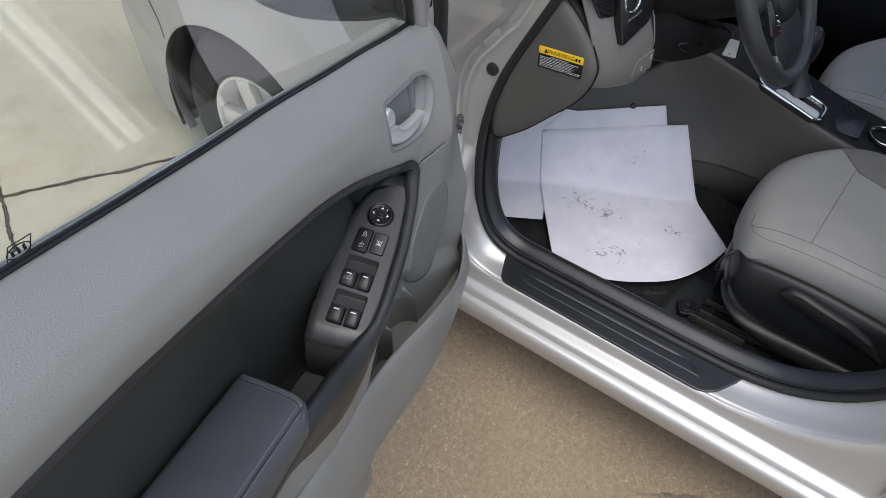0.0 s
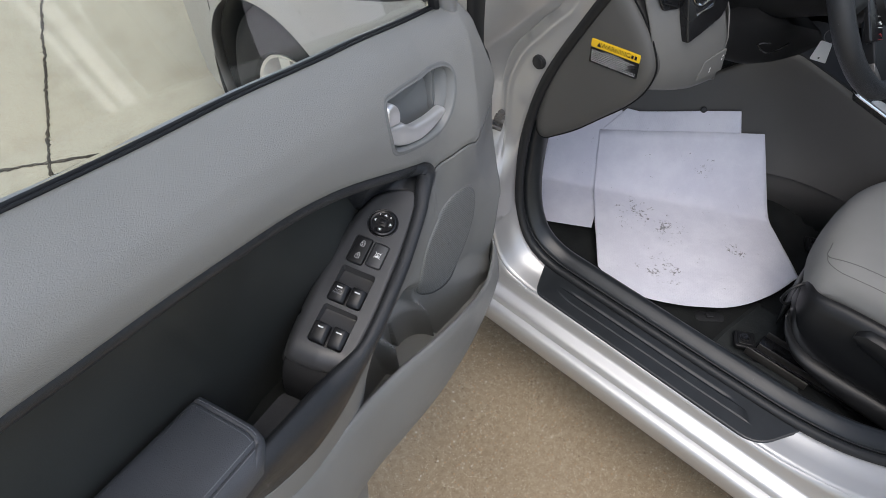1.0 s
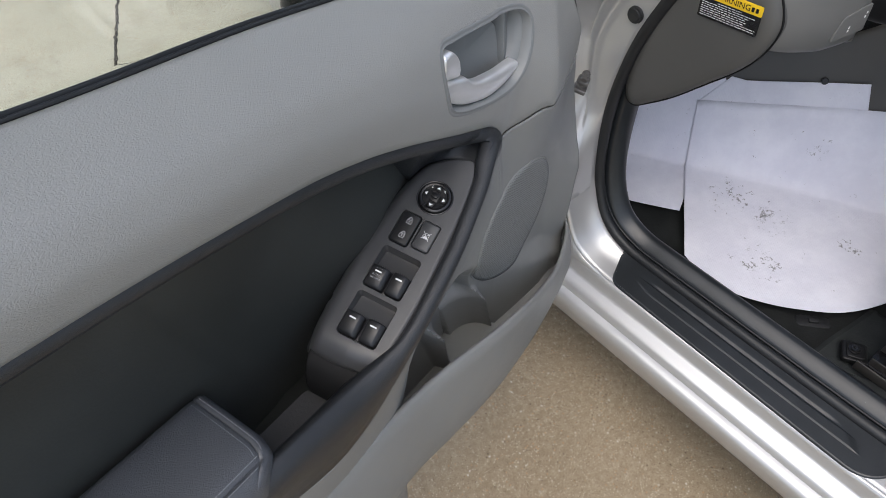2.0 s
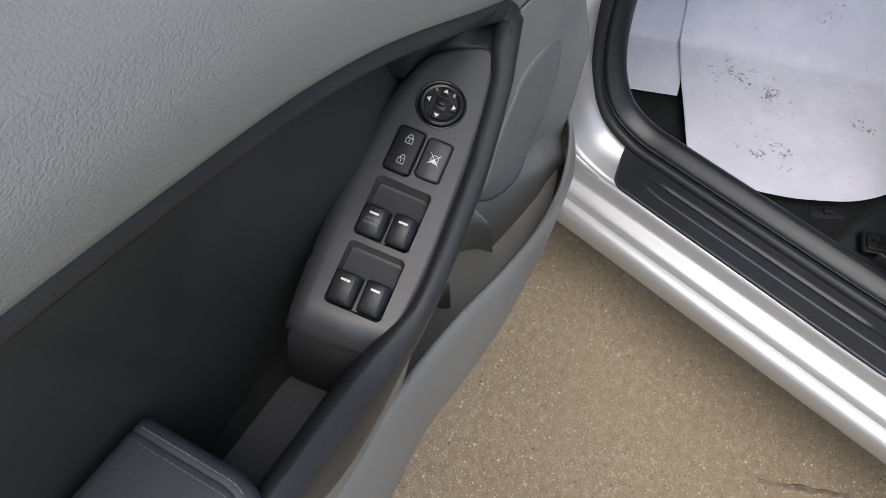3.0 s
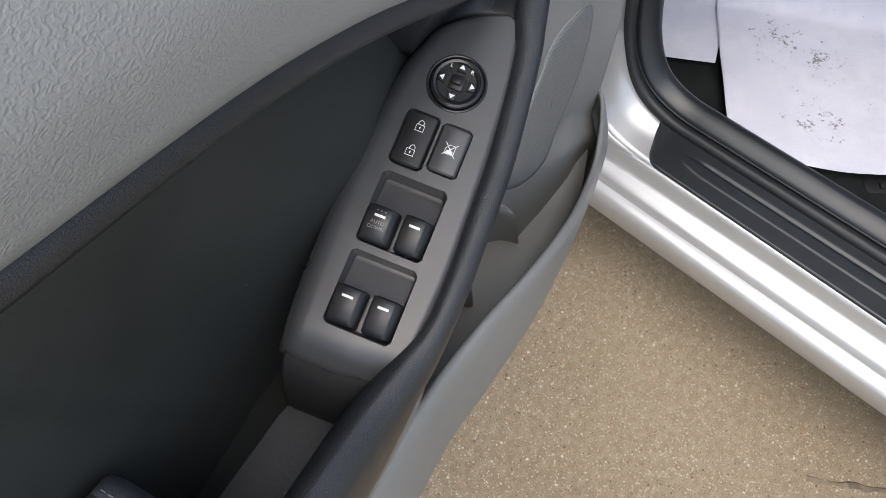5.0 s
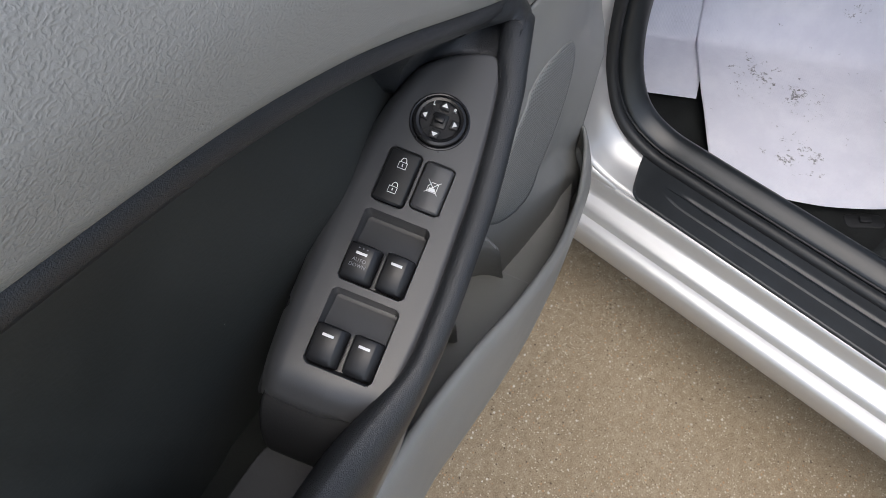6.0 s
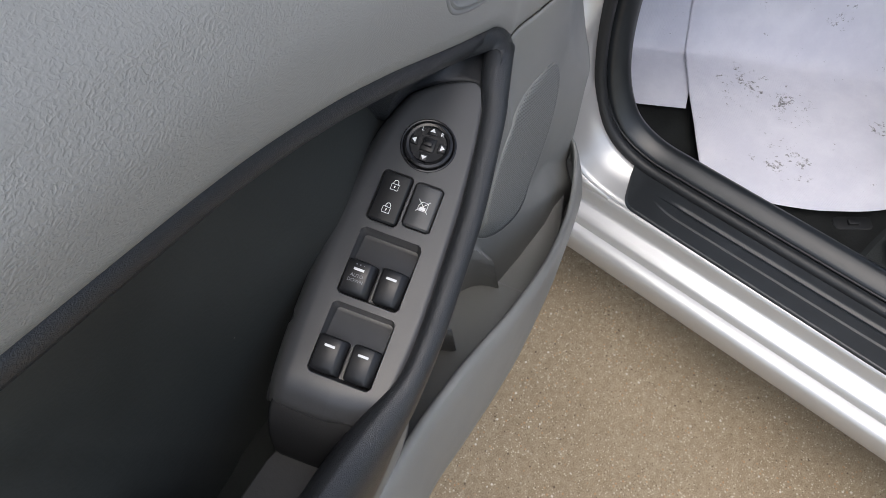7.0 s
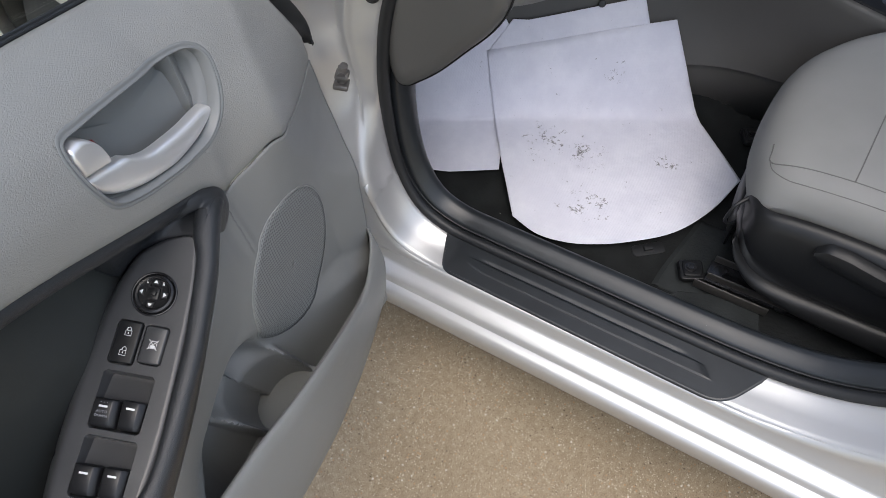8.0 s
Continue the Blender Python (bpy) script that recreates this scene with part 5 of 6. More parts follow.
part("window_sign", sign, WHITE, winlock, "white crossed-out window sign")

knob = part("mirror_knob", moved(lathe([(0.0172, -0.004), (0.0174, 0.0006), (0.0168, 0.0022), (0.0152, 0.0030), (0.0135, 0.0026), (0.0125, 0.0014), (0.0058, 0.0010), (0.0001, 0.0010)], 56), pose(0.001, 0, 0)), GLOSS, door, "round black mirror adjuster", matrix=PM)
part("knob_collar", tube([(0.001 + 0.0187 * math.cos(q), 0.0187 * math.sin(q), -0.0002) for q in (2 * math.pi * i / 56 for i in range(56))], 0.0011, 8, closed=True), GLOSS, knob, "black collar")
part("selector", box(-0.0040, 0.0060, -0.0048, 0.0048, 0.0008, 0.0024, 0.0008), BLACK, knob, "small square selector")
part("selector_ridge", merged(box(-0.0010, 0.0030, -0.0032, 0.0030, 0.0022, 0.0052, 0.0008)), BLACK, knob)
for q_ in range(4):
    th = math.pi / 2 * q_
    ca, cb = 0.001 + 0.0100 * math.cos(th), 0.0100 * math.sin(th)
    m_ = pose(ca, cb, 0.0026, 0, 0, math.degrees(th))
    part("arrow_pad", moved(plate(rounded([(-0.0026, -0.0032), (0.0026, -0.0024), (0.0026, 0.0024), (-0.0026, 0.0032)], 0.0006), -0.0012, 0.0006, 0.0004), m_), BLACK, knob)
    part("arrow", moved(([(0.0019, 0, 0.00075), (-0.0010, 0.0021, 0.00075), (-0.0010, -0.0021, 0.00075), (0.0019, 0, 0.0005), (-0.0010, 0.0021, 0.0005), (-0.0010, -0.0021, 0.0005)], [[0, 1, 2], [3, 5, 4], [0, 3, 4, 1], [1, 4, 5, 2], [2, 5, 3, 0]]), m_), WHITE, knob, "white arrow")
for w_, b_ in (("L", -0.0070), ("R", 0.0070)):
    part("lettering", words(w_, 0.0038), WHITE, knob, "white letter", matrix=Matrix.Translation((0.001 - 0.0092, b_, 0.0031)) @ pose(0, 0, 0, 0, 0, 90))

# pull cup between the switch panel and the armrest
rows = []
for b in np.linspace(-0.0405, 0.034, 24):
    a0 = 0.1975 - 0.15 * max(0, b)
    side = 0.004 * max(0, (-0.030 - b) / 0.0105)
    rows.append([PM @ Vector((a0 + da, b + bb, c)) for da, bb, c in ((-0.006, side, -0.0150), (0.0045, side, -0.0165), (0.012, side + 0.002, -0.0190), (0.022, side + 0.006, -0.0255), (0.030, side + 0.011, -0.0340), (0.033, side + 0.014, -0.0460), (0.033, side + 0.015, -0.0800))])
# wall under the panel's end; matt black stands in for the shade on it
part("shaded_cup_wall", loft(rows), MATT, door, "end wall of the pull cup, its shade coloured in as black", sharp=60, thick=0.001)
cupm = plate(rounded([(0.600, -0.012), (0.600, 0.034), (0.72, 0.040), (0.72, -0.016)], [0.016, 0.010, 0.004, 0.004]), 0.0, 0.004, 0.0015)
part("cup_mat", ([(x, y, 0.690 + z + 0.10 * (x - 0.600)) for x, y, z in cupm[0]], cupm[1]), RIB, door, "ribbed dark rubber mat in the pull cup")
part("cup_floor", loft([[(u, o, 0.655) for o in (-0.06, 0.0, 0.045)] for u in (0.55, 0.65, 0.73)]), INSERT, door, thick=0.003)

# armrest pad: a soft block with a rounded front corner, stitched along its front and cabin edges
def pad_u(o):
    return 0.690 + 0.030 * max(0.0, (o - 0.030) / 0.031) ** 2.4


def pad_z(u, o):
    return 0.797 + 0.17 * (u - 0.70) - 0.06 * o + 0.004 * math.sin(math.pi * min(1, max(0, (o + 0.05) / 0.11)))


cross = [(-0.038, -0.030), (-0.0375, -0.008), (-0.035, -0.0015), (-0.030, 0.0), (-0.022, 0.0), (-0.01, 0.0), (0.01, 0.0), (0.03, 0.0), (0.042, 0.0), (0.0455, -0.0008), (0.0468, -0.0024), (0.0482, -0.0010), (0.052, -0.0012), (0.0565, -0.005), (0.0600, -0.012), (0.0612, -0.022), (0.0605, -0.040), (0.058, -0.056)]
along = [(0.002, -0.060), (0.0, -0.030), (0.0, -0.012), (0.0022, -0.0045), (0.006, -0.0010), (0.0095, -0.0008), (0.0108, -0.0022), (0.0122, -0.0006), (0.016, 0.0), (0.03, 0.0), (0.07, 0.0), (0.13, 0.0), (0.2, 0.0), (0.28, 0.0), (0.385, 0.0)]
rows = []
for d, drop in along:
    row = []
    for o, h in cross:
        u = pad_u(o) * (1 - d / 0.385) + 0.69 * d / 0.385 + d
        row.append((u, o, pad_z(u, o) + min(h, drop) if min(h, drop) < -0.004 else pad_z(u, o) + h + drop))
    rows.append(row)
armrest = part("armrest_pad", loft(rows), PAD, door, "dark grey stitched leather armrest pad", sharp=80, thick=0.001)


def stitches(line):
    made = []
    for i in range(len(line) - 1):
        p, q = Vector(line[i]), Vector(line[i + 1])
        made.append(tube([p, p.lerp(q, 0.66)], 0.0003, 5))
    return merged(*made)


for off_ in (0.0435, 0.0502):
    line = [(u, off_ + 0.0, pad_z(u, off_) + (0.0004 if off_ < 0.045 else -0.0006)) for u in np.arange(pad_u(off_) + 0.012, 1.03, 0.0046)]
    tagged(part("stitching", stitches(line), THREAD, armrest, "row of grey stitches"), kind="stuff")
for off_ in (0.0066, 0.0150):
    line = [(pad_u(o) + off_, o, pad_z(pad_u(o) + off_, o) + 0.0001) for o in np.arange(-0.031, 0.044, 0.0046)]
    tagged(part("stitching", stitches(line), THREAD, armrest, "row of grey stitches"), kind="stuff")

# leather hood that closes the corner between the band, the grab rail and the switch panel
top_line = []
for u in np.linspace(0.398, 0.294, 24):
    sl = (brow(u + 0.002) - brow(u - 0.002)) / 0.004
    w = 0.004 + 0.014 * min(1, (u - 0.285) / 0.05)
    top_line.append((u + sl / math.hypot(1, sl) * w, 0.001, brow(u) - w / math.hypot(1, sl)))
rail_in = fn(*[(r[0], r[1][0]) for r in rail])
rail_in_z = fn(*[(r[0], r[1][1]) for r in rail])
for u in np.linspace(0.296, 0.372, 24):
    top_line.append((u, rail_in(u) + 0.001, rail_in_z(u) + 0.0005))
low_line = [PM @ Vector((a, left(a) - 0.0005, -0.010)) for a in np.linspace(-0.010, -0.056, 24)]
low_line += [PM @ Vector((a, right(a) + 0.001, -0.006)) for a in np.linspace(-0.056, -0.022, 24)]
rows = []
for p, q in zip(top_line, low_line):
    p, q = Vector(p), Vector(q)
    rows.append([p.lerp(q, t) + Vector((0.001, -0.003, 0.001)) * math.sin(math.pi * t) * min(1, (p - q).length / 0.04) for t in np.linspace(0, 1, 9)])
rows.insert(0, [q + Vector((0.004, -0.030, -0.002)) for q in rows[0]])
part("corner_hood", loft(rows), BAND, door, "black leather-grained corner of the armrest", sharp=80, thick=0.0012)

# rounded corner in which the padded band turns down into the grab rail: outer and inner edge
bend = [
    ((0.357, 0.0105, 0.8625), (0.362, 0.009, 0.8470)), ((0.330, 0.0110, 0.8480), (0.340, 0.010, 0.8360)), ((0.304, 0.0125, 0.8340), (0.327, 0.0135, 0.8310)),
    ((0.2885, 0.0140, 0.8215), (0.320, 0.0180, 0.8300)), ((0.2835, 0.0165, 0.8110), (0.3185, 0.0225, 0.8300)), ((0.2855, 0.0190, 0.8010), (0.320, 0.0255, 0.8290)),
    ((0.292, 0.0215, 0.7925), (0.328, 0.0285, 0.8270)), ((0.304, 0.0245, 0.7860), (0.345, 0.0330, 0.8215)), ((0.320, 0.0285, 0.7825), (0.365, 0.041, 0.8135)),
]
outs, ins = spline([b[0] for b in bend], 6), spline([b[1] for b in bend], 6)
rows = []
for i, (a, b) in enumerate(zip(outs, ins)):
    g = min(1, i / 12, (len(outs) - 1 - i) / 16)
    g = g * g * (3 - 2 * g)
    row = [tuple(np.array(a) + (0, -0.008, 0.0))]
    for q in (0.0, 0.08, 0.25, 0.5, 0.75, 0.92, 1.0):
        swell = math.sin(math.pi * q) ** 0.6 if 0 < q < 1 else 0.0
        row.append(tuple(np.array(a) * (1 - q) + np.array(b) * q + np.array((0, -0.004 + 0.0052 * g + (0.001 + 0.0032 * g) * swell, -0.002 + 0.0026 * g + 0.0022 * g * swell))))
    row.append(tuple(np.array(b) + (0.001, -0.007, -0.004)))
    rows.append(row)
part("rail_corner", loft(rows), BAND, door, "black leather-grained rounded rail corner", sharp=80, thick=0.001)

# ---------------------------------------------------------------- dashboard
dash = thing("dashboard", "grey and black dashboard with end cover and vent", "dashboard", pose(0, 0, 0))
# end cover facing the open door
cover = spline([(0.060, 0.945), (0.030, 0.936), (-0.005, 0.910), (-0.038, 0.876), (-0.060, 0.840), (-0.0655, 0.812), (-0.056, 0.775), (-0.034, 0.738), (0.004, 0.694), (0.048, 0.644), (0.085, 0.610), (0.112, 0.590), (0.130, 0.600), (0.136, 0.650), (0.120, 0.735), (0.092, 0.84)], 6, closed=True)
cyc, czc = 0.03, 0.79
rows = []
for x_, k in ((0.128, 1.0), (0.106, 1.0), (0.1015, 0.985), (0.0985, 0.965), (0.0935, 0.90), (0.0912, 0.75), (0.0903, 0.4), (0.090, 0.05)):
    rows.append([(x_, cyc + (y - cyc) * k, czc + (z - czc) * k) for y, z in cover])
part("end_cover", capped(rows, (False, True)), ENDCAP, dash, "smooth grey dashboard end cover", sharp=50)
part("cover_seam", tube([(0.1055, cyc + (y - cyc) * 1.006, czc + (z - czc) * 1.006) for y, z in cover], 0.0016, 6, closed=True, up=(1, 0, 0)), MATT, dash, "dark seam round the end cover")
# warning label on the cover
lab_m = Matrix(((0.012, 0.0, -1.0, 0.0893), (-0.9975, 0.07, 0.0, 0.0015), (0.07, 0.9975, 0.0, 0.8205), (0, 0, 0, 1)))
label = part("warning_label", plate(rounded([(-0.0445, -0.021), (0.0445, -0.021), (0.0445, 0.007), (-0.0445, 0.007)], 0.002), 0, 0.0006, 0.0002), GLOSS, dash, "black and yellow warning label", matrix=lab_m)
part("yellow_band", plate(rounded([(-0.0445, 0.0068), (0.0445, 0.0068), (0.0445, 0.021), (-0.0445, 0.021)], 0.0025), 0, 0.0007, 0.0002), YELLOW, label, "yellow heading band")
part("lettering", words("WARNING", 0.0112), GLOSS, label, "black letters", matrix=pose(0.0005, 0.0137, 0.0009))
part("warning_triangle", ([(-0.034, 0.0096, 0.0010), (-0.0255, 0.0096, 0.0010), (-0.02975, 0.0178, 0.0010), (-0.034, 0.0096, 0.0007), (-0.0255, 0.0096, 0.0007), (-0.02975, 0.0178, 0.0007)], [[0, 1, 2], [3, 5, 4], [0, 3, 4, 1], [1, 4, 5, 2], [2, 5, 3, 0]]), GLOSS, label, "black triangle")
rng = random.Random(3)
lines = []
for k_ in range(8):
    y_ = 0.0040 - 0.0030 * k_
    x_ = -0.041
    end_ = 0.016 if k_ == 0 else 0.041 - rng.uniform(0, 0.02)
    x_ = -0.018 if k_ == 0 else x_
    while x_ < end_:
        w_ = rng.uniform(0.002, 0.006)
        lines.append(box(x_, min(x_ + w_, end_ + 0.001), y_ - 0.0004, y_ + 0.0004, 0.0007, 0.0009, 0.00005))
        x_ += w_ + 0.0014
part("small_print", merged(*lines), WHITE, label, "rows of small white print")
for x_ in (0.029, 0.035):
    part("heading_mark", box(x_, x_ + 0.004, 0.0105, 0.0165, 0.0008, 0.0010, 0.0001), GLOSS, label)

# lower dash: wraps from the end cover round to the column
low_y = fn((0.10, -0.045), (0.125, -0.068), (0.16, -0.088), (0.20, -0.102), (0.26, -0.112), (0.30, -0.112))
low_z = fn((0.10, 0.782), (0.125, 0.775), (0.16, 0.768), (0.20, 0.761), (0.26, 0.757), (0.30, 0.80))
rows = []
for x in np.linspace(0.104, 0.247, 24):
    y, z = low_y(x), low_z(x)
    rows.append([(x, y + 0.10, z - 0.004), (x, y + 0.03, z - 0.004), (x, y + 0.006, z + 0.001), (x, y - 0.001, z + 0.012), (x, y - 0.002, z + 0.05), (x, y + 0.004, z + 0.085), (x, y + 0.018, z + 0.115), (x, y + 0.045, z + 0.165), (x, y + 0.09, z + 0.215)])
part("lower_panel", loft(rows), TRIM, dash, "grey lower dash panel", sharp=60, thick=0.003)
# small switch plate with faint marks
sp_m = Matrix(((0.96, 0.0, -0.25, 0.218), (-0.26, 0.05, -0.96, -0.1085), (0.0, 1.0, 0.05, 0.800), (0, 0, 0, 1)))
swp = part("switch_blank", plate(rounded([(-0.03, -0.020), (0.03, -0.017), (0.028, 0.024), (-0.022, 0.014)], 0.004), 0.0, 0.003, 0.0012), TRIM, dash, "grey switch blank plate", matrix=sp_m)
for x_, y_ in ((0.022, 0.012), (0.021, 0.006), (-0.003, -0.004), (-0.003, -0.009)):
    part("mark", box(x_ - 0.0012, x_ + 0.0012, y_ - 0.0018, y_ + 0.0018, 0.003, 0.0033, 0.0001), WHITE, swp)
# black cluster with a bright dial edge, and the side vent
cl = plate(rounded([(-0.046, -0.024), (-0.030, -0.021), (0.003, -0.014), (0.035, -0.006), (0.053, 0.028), (0.045, 0.075), (-0.044, 0.075), (-0.0465, 0.0)], [0.006, 0.01, 0.02, 0.01, 0.01, 0.01, 0.01, 0.01]), -0.010, 0.006, 0.003)
cl_m = Matrix(((0.96, -0.05, -0.27, 0.188), (-0.27, 0.30, -0.91, -0.085), (0.04, 0.95, 0.30, 0.886), (0, 0, 0, 1)))
cluster = part("control_panel", cl, GLOSS, dash, "black control panel", matrix=cl_m)
part("rocker_edge", tube([(-0.029, 0.016, 0.006), (-0.020, 0.0185, 0.008), (-0.004, 0.0195, 0.008), (0.008, 0.0205, 0.006)], [0.0024, 0.0016, 0.0016, 0.0022], 8), CHROME, cluster, "bright rocker edge")
part("dial_ring", tube([(-0.014 + 0.021 * math.cos(q), 0.049 + 0.021 * math.sin(q), 0.007) for q in (2 * math.pi * i / 24 for i in range(24))], 0.002, 8, closed=True), CHROME, cluster, "bright dial ring")
vent = part("air_vent", plate(rounded([(-0.012, -0.028), (0.018, -0.034), (0.022, 0.04), (-0.030, 0.04)], 0.006), 0, 0.004, 0.002), GLOSS, dash, "black slatted side vent", matrix=Matrix(((0.93, 0.0, -0.36, 0.132), (-0.36, 0.38, -0.85, -0.034), (0.13, 0.92, 0.36, 0.934), (0, 0, 0, 1))))
for k_ in range(5):
    part("slat", moved(box(-0.016 - 0.003 * min(k_, 2), 0.015, -0.0014, 0.0014, 0.002, 0.009, 0.0008), pose(0.002, -0.020 + 0.011 * k_, 0.001, 20, 0, -28)), BLACK, vent)
# knee panel, column cover and the dark hollow below
part("knee_panel", loft([[(x, -0.02 - 0.05 * math.sin(math.pi * (x - 0.26) / 0.45), z) if z > 0.74 else (x, 0.06, z) for z in (0.70, 0.735, 0.745, 0.80, 0.90, 0.98)] for x in np.linspace(0.27, 0.72, 12)]), MATT, dash, "dark knee panel", thick=0.004)
part("dash_top", loft([[(x, y, z) for y, z in ((-0.06, 0.965), (0.02, 0.985), (0.15, 0.99), (0.35, 0.955))] for x in np.linspace(0.09, 1.52, 12)]), MATT, dash, "black dash top", thick=0.01)
part("far_dash", loft([[(x, y, z) for y, z in ((0.05, 0.66), (-0.06, 0.72), (-0.09, 0.85), (-0.06, 0.965))] for x in np.linspace(0.70, 1.52, 8)]), MATT, dash, "black dash front", thick=0.01)
part("column_cover", moved(capped([[(0.036 * k * math.cos(q), 0.034 * k * math.sin(q), z) for q in (2 * math.pi * i / 24 for i in range(24))] for z, k in ((0.0, 1.0), (0.08, 1.05), (0.2, 1.1), (0.26, 1.0))]), look((0.47, -0.235, 0.885), (0.47, -0.70, 1.10)) @ pose(0, 0, 0)), MATT, dash, "black steering column cover")
# curved black cover under the column, with a thin lip, and the hood latch on it
low_edge = spline([(0.345, -0.070, 0.740), (0.363, -0.082, 0.735), (0.399, -0.1035, 0.720), (0.44, -0.1225, 0.710), (0.497, -0.143, 0.700), (0.573, -0.161, 0.690), (0.631, -0.172, 0.690)], 6)
top_edge_ = spline([(0.352, -0.060, 0.812), (0.3667, -0.0742, 0.810), (0.394, -0.0915, 0.805), (0.422, -0.113, 0.800), (0.448, -0.1356, 0.795), (0.471, -0.162, 0.790), (0.482, -0.193, 0.790)], 6)
rows = []
for a_, b_ in zip(low_edge, top_edge_):
    a_, b_ = np.array(a_), np.array(b_)
    rows.append([tuple(a_ + (0, 0.05, 0.004)), tuple(a_ + (0.001, 0.004, 0.0))] + [tuple(a_ * (1 - q) + b_ * q + np.array((-0.006, -0.012, -0.002)) * math.sin(math.pi * q) ** 0.7) for q in (0.0, 0.04, 0.12, 0.3, 0.5, 0.7, 0.88, 1.0)] + [tuple(b_ + (0.004, 0.03, 0.012)), tuple(b_ + (0.0, 0.02, 0.09))])
part("column_shroud", loft(rows), MATT, dash, "black curved cover under the column", sharp=60, thick=0.002)
part("release_latch", merged(tube(spline([(0.396, -0.121, 0.768), (0.402, -0.131, 0.757), (0.411, -0.142, 0.753), (0.435, -0.150, 0.753), (0.457, -0.158, 0.760)], 5), 0.0018, 8), tube([(0.399, -0.1225, 0.767), (0.405, -0.129, 0.770), (0.412, -0.138, 0.770)], 0.0015, 8)), GLOSS, dash, "black hood latch")
# folded end of the lower panel beside the shroud
part("panel_return", loft([[(0.246, -0.113, 0.762), (0.246, -0.113, 0.80), (0.246, -0.111, 0.84), (0.247, -0.098, 0.88)], [(0.262, -0.103, 0.748), (0.268, -0.100, 0.79), (0.270, -0.096, 0.84), (0.270, -0.085, 0.88)], [(0.285, -0.085, 0.742), (0.300, -0.075, 0.79), (0.302, -0.070, 0.84), (0.302, -0.060, 0.88)]]), TRIM, dash, "turned end of the grey panel", thick=0.002)

# ---------------------------------------------------------------- steering wheel
SWM = Matrix.Translation((0.466, -0.246, 0.920)) @ pose(0, 0, 0, 58, 0, 0)
steer = thing("steering_wheel", "black leather steering wheel with call keys", "steering wheel", SWM)
part("wheel_rim", tube([(0.184 * math.cos(q), 0.184 * math.sin(q), 0) for q in (2 * math.pi * i / 72 for i in range(72))], 0.0165, 14, closed=True, flat=1.1), BAND, steer, "black leather rim")
part("airbag_cover", capped([[(0.075 * k * math.cos(q) * (1 - 0.12 * math.sin(q)), 0.068 * k * math.sin(q) - 0.01, z) for q in (2 * math.pi * i / 36 for i in range(36))] for z, k in ((-0.03, 1.0), (0.0, 1.05), (0.018, 0.92), (0.026, 0.6), (0.028, 0.1))]), BLACK, steer, "black hub cover")
for s_, ang_ in (("side_spoke", 180), ("side_spoke", 0)):
    q_ = math.radians(ang_)
    rows = []
    for r_, w_ in ((0.06, 0.026), (0.10, 0.02), (0.14, 0.017), (0.178, 0.020)):
        rows.append([(r_ * math.cos(q_) - w_ * math.sin(q_) * e, r_ * math.sin(q_) + w_ * math.cos(q_) * e, z) for e, z in ((-1, -0.012), (-0.8, 0.004), (0, 0.008), (0.8, 0.004), (1, -0.012))])
    part(s_, loft(rows), BLACK, steer, "black spoke", thick=0.004)
part("lower_spoke", plate(rounded([(0.07, -0.05), (-0.07, -0.05), (-0.088, -0.112), (-0.078, -0.160), (-0.03, -0.172), (0.03, -0.172), (0.078, -0.160), (0.088, -0.112)], 0.012), -0.016, 0.004, 0.004), BLACK, steer, "broad black lower spoke")
part("spoke_insert", plate(rounded([(-0.072, -0.150), (-0.094, -0.112), (-0.098, -0.126), (-0.083, -0.152)], 0.003), -0.004, 0.005, 0.002), STEEL, steer, "dull grey spoke insert")
keyp = part("call_keys", plate(rounded([(-0.098, -0.004), (-0.112, -0.074), (-0.062, -0.088), (-0.040, -0.024)], 0.008), 0.0, 0.009, 0.003), GLOSS, steer, "black call key block")
for x_, y_, mat_ in ((-0.062, -0.043, WHITE), (-0.067, -0.060, WHITE), (-0.071, -0.078, RED)):
    part("key_mark", moved(merged(tube([(-0.006, 0.003, 0), (-0.001, 0.0035, 0), (0.003, 0.0, 0)], 0.0011, 6), box(-0.010, 0.008, -0.0052, -0.0044, -0.0004, 0.0004, 0.0002)), pose(x_, y_, 0.0094, 0, 0, -20)), mat_, keyp)

# white tag hanging by the key
tag = thing("key_tag", "white paper key tag with a punched hole", "tag", Matrix(((0.08, 0.46, -0.885, 0.512), (-0.97, 0.16, 0.0, -0.206), (0.10, 0.88, 0.46, 0.739), (0, 0, 0, 1))))
part("tag_sheet", plate(rounded([(-0.015, -0.016), (0.015, -0.018), (0.013, 0.018), (-0.008, 0.020)], 0.003), 0, 0.0008, 0.0002), WHITE, tag)
part("punched_hole", plate([(0.0018 * math.cos(2 * math.pi * i / 16), -0.011 + 0.0018 * math.sin(2 * math.pi * i / 16)) for i in range(16)], 0.0007, 0.0011, 0.0001), GLOSS, tag)
part("key_ring", tube([(0.006 + 0.012 * math.cos(q), 0.030 + 0.012 * math.sin(q), 0.0) for q in (2 * math.pi * i / 20 for i in range(20))], 0.0008, 6, closed=True), STEEL, tag)

# ---------------------------------------------------------------- centre console
con = thing("centre_console", "grey centre console with shifter and cup holders", "console", pose(0, 0, 0))
edge_z = fn((-1.0, 0.49), (-0.60, 0.505), (-0.434, 0.533), (-0.37, 0.552), (-0.25, 0.588), (-0.19, 0.604), (-0.135, 0.616), (-0.10, 0.610), (-0.073, 0.594), (-0.025, 0.552), (0.05, 0.505), (0.2, 0.46))


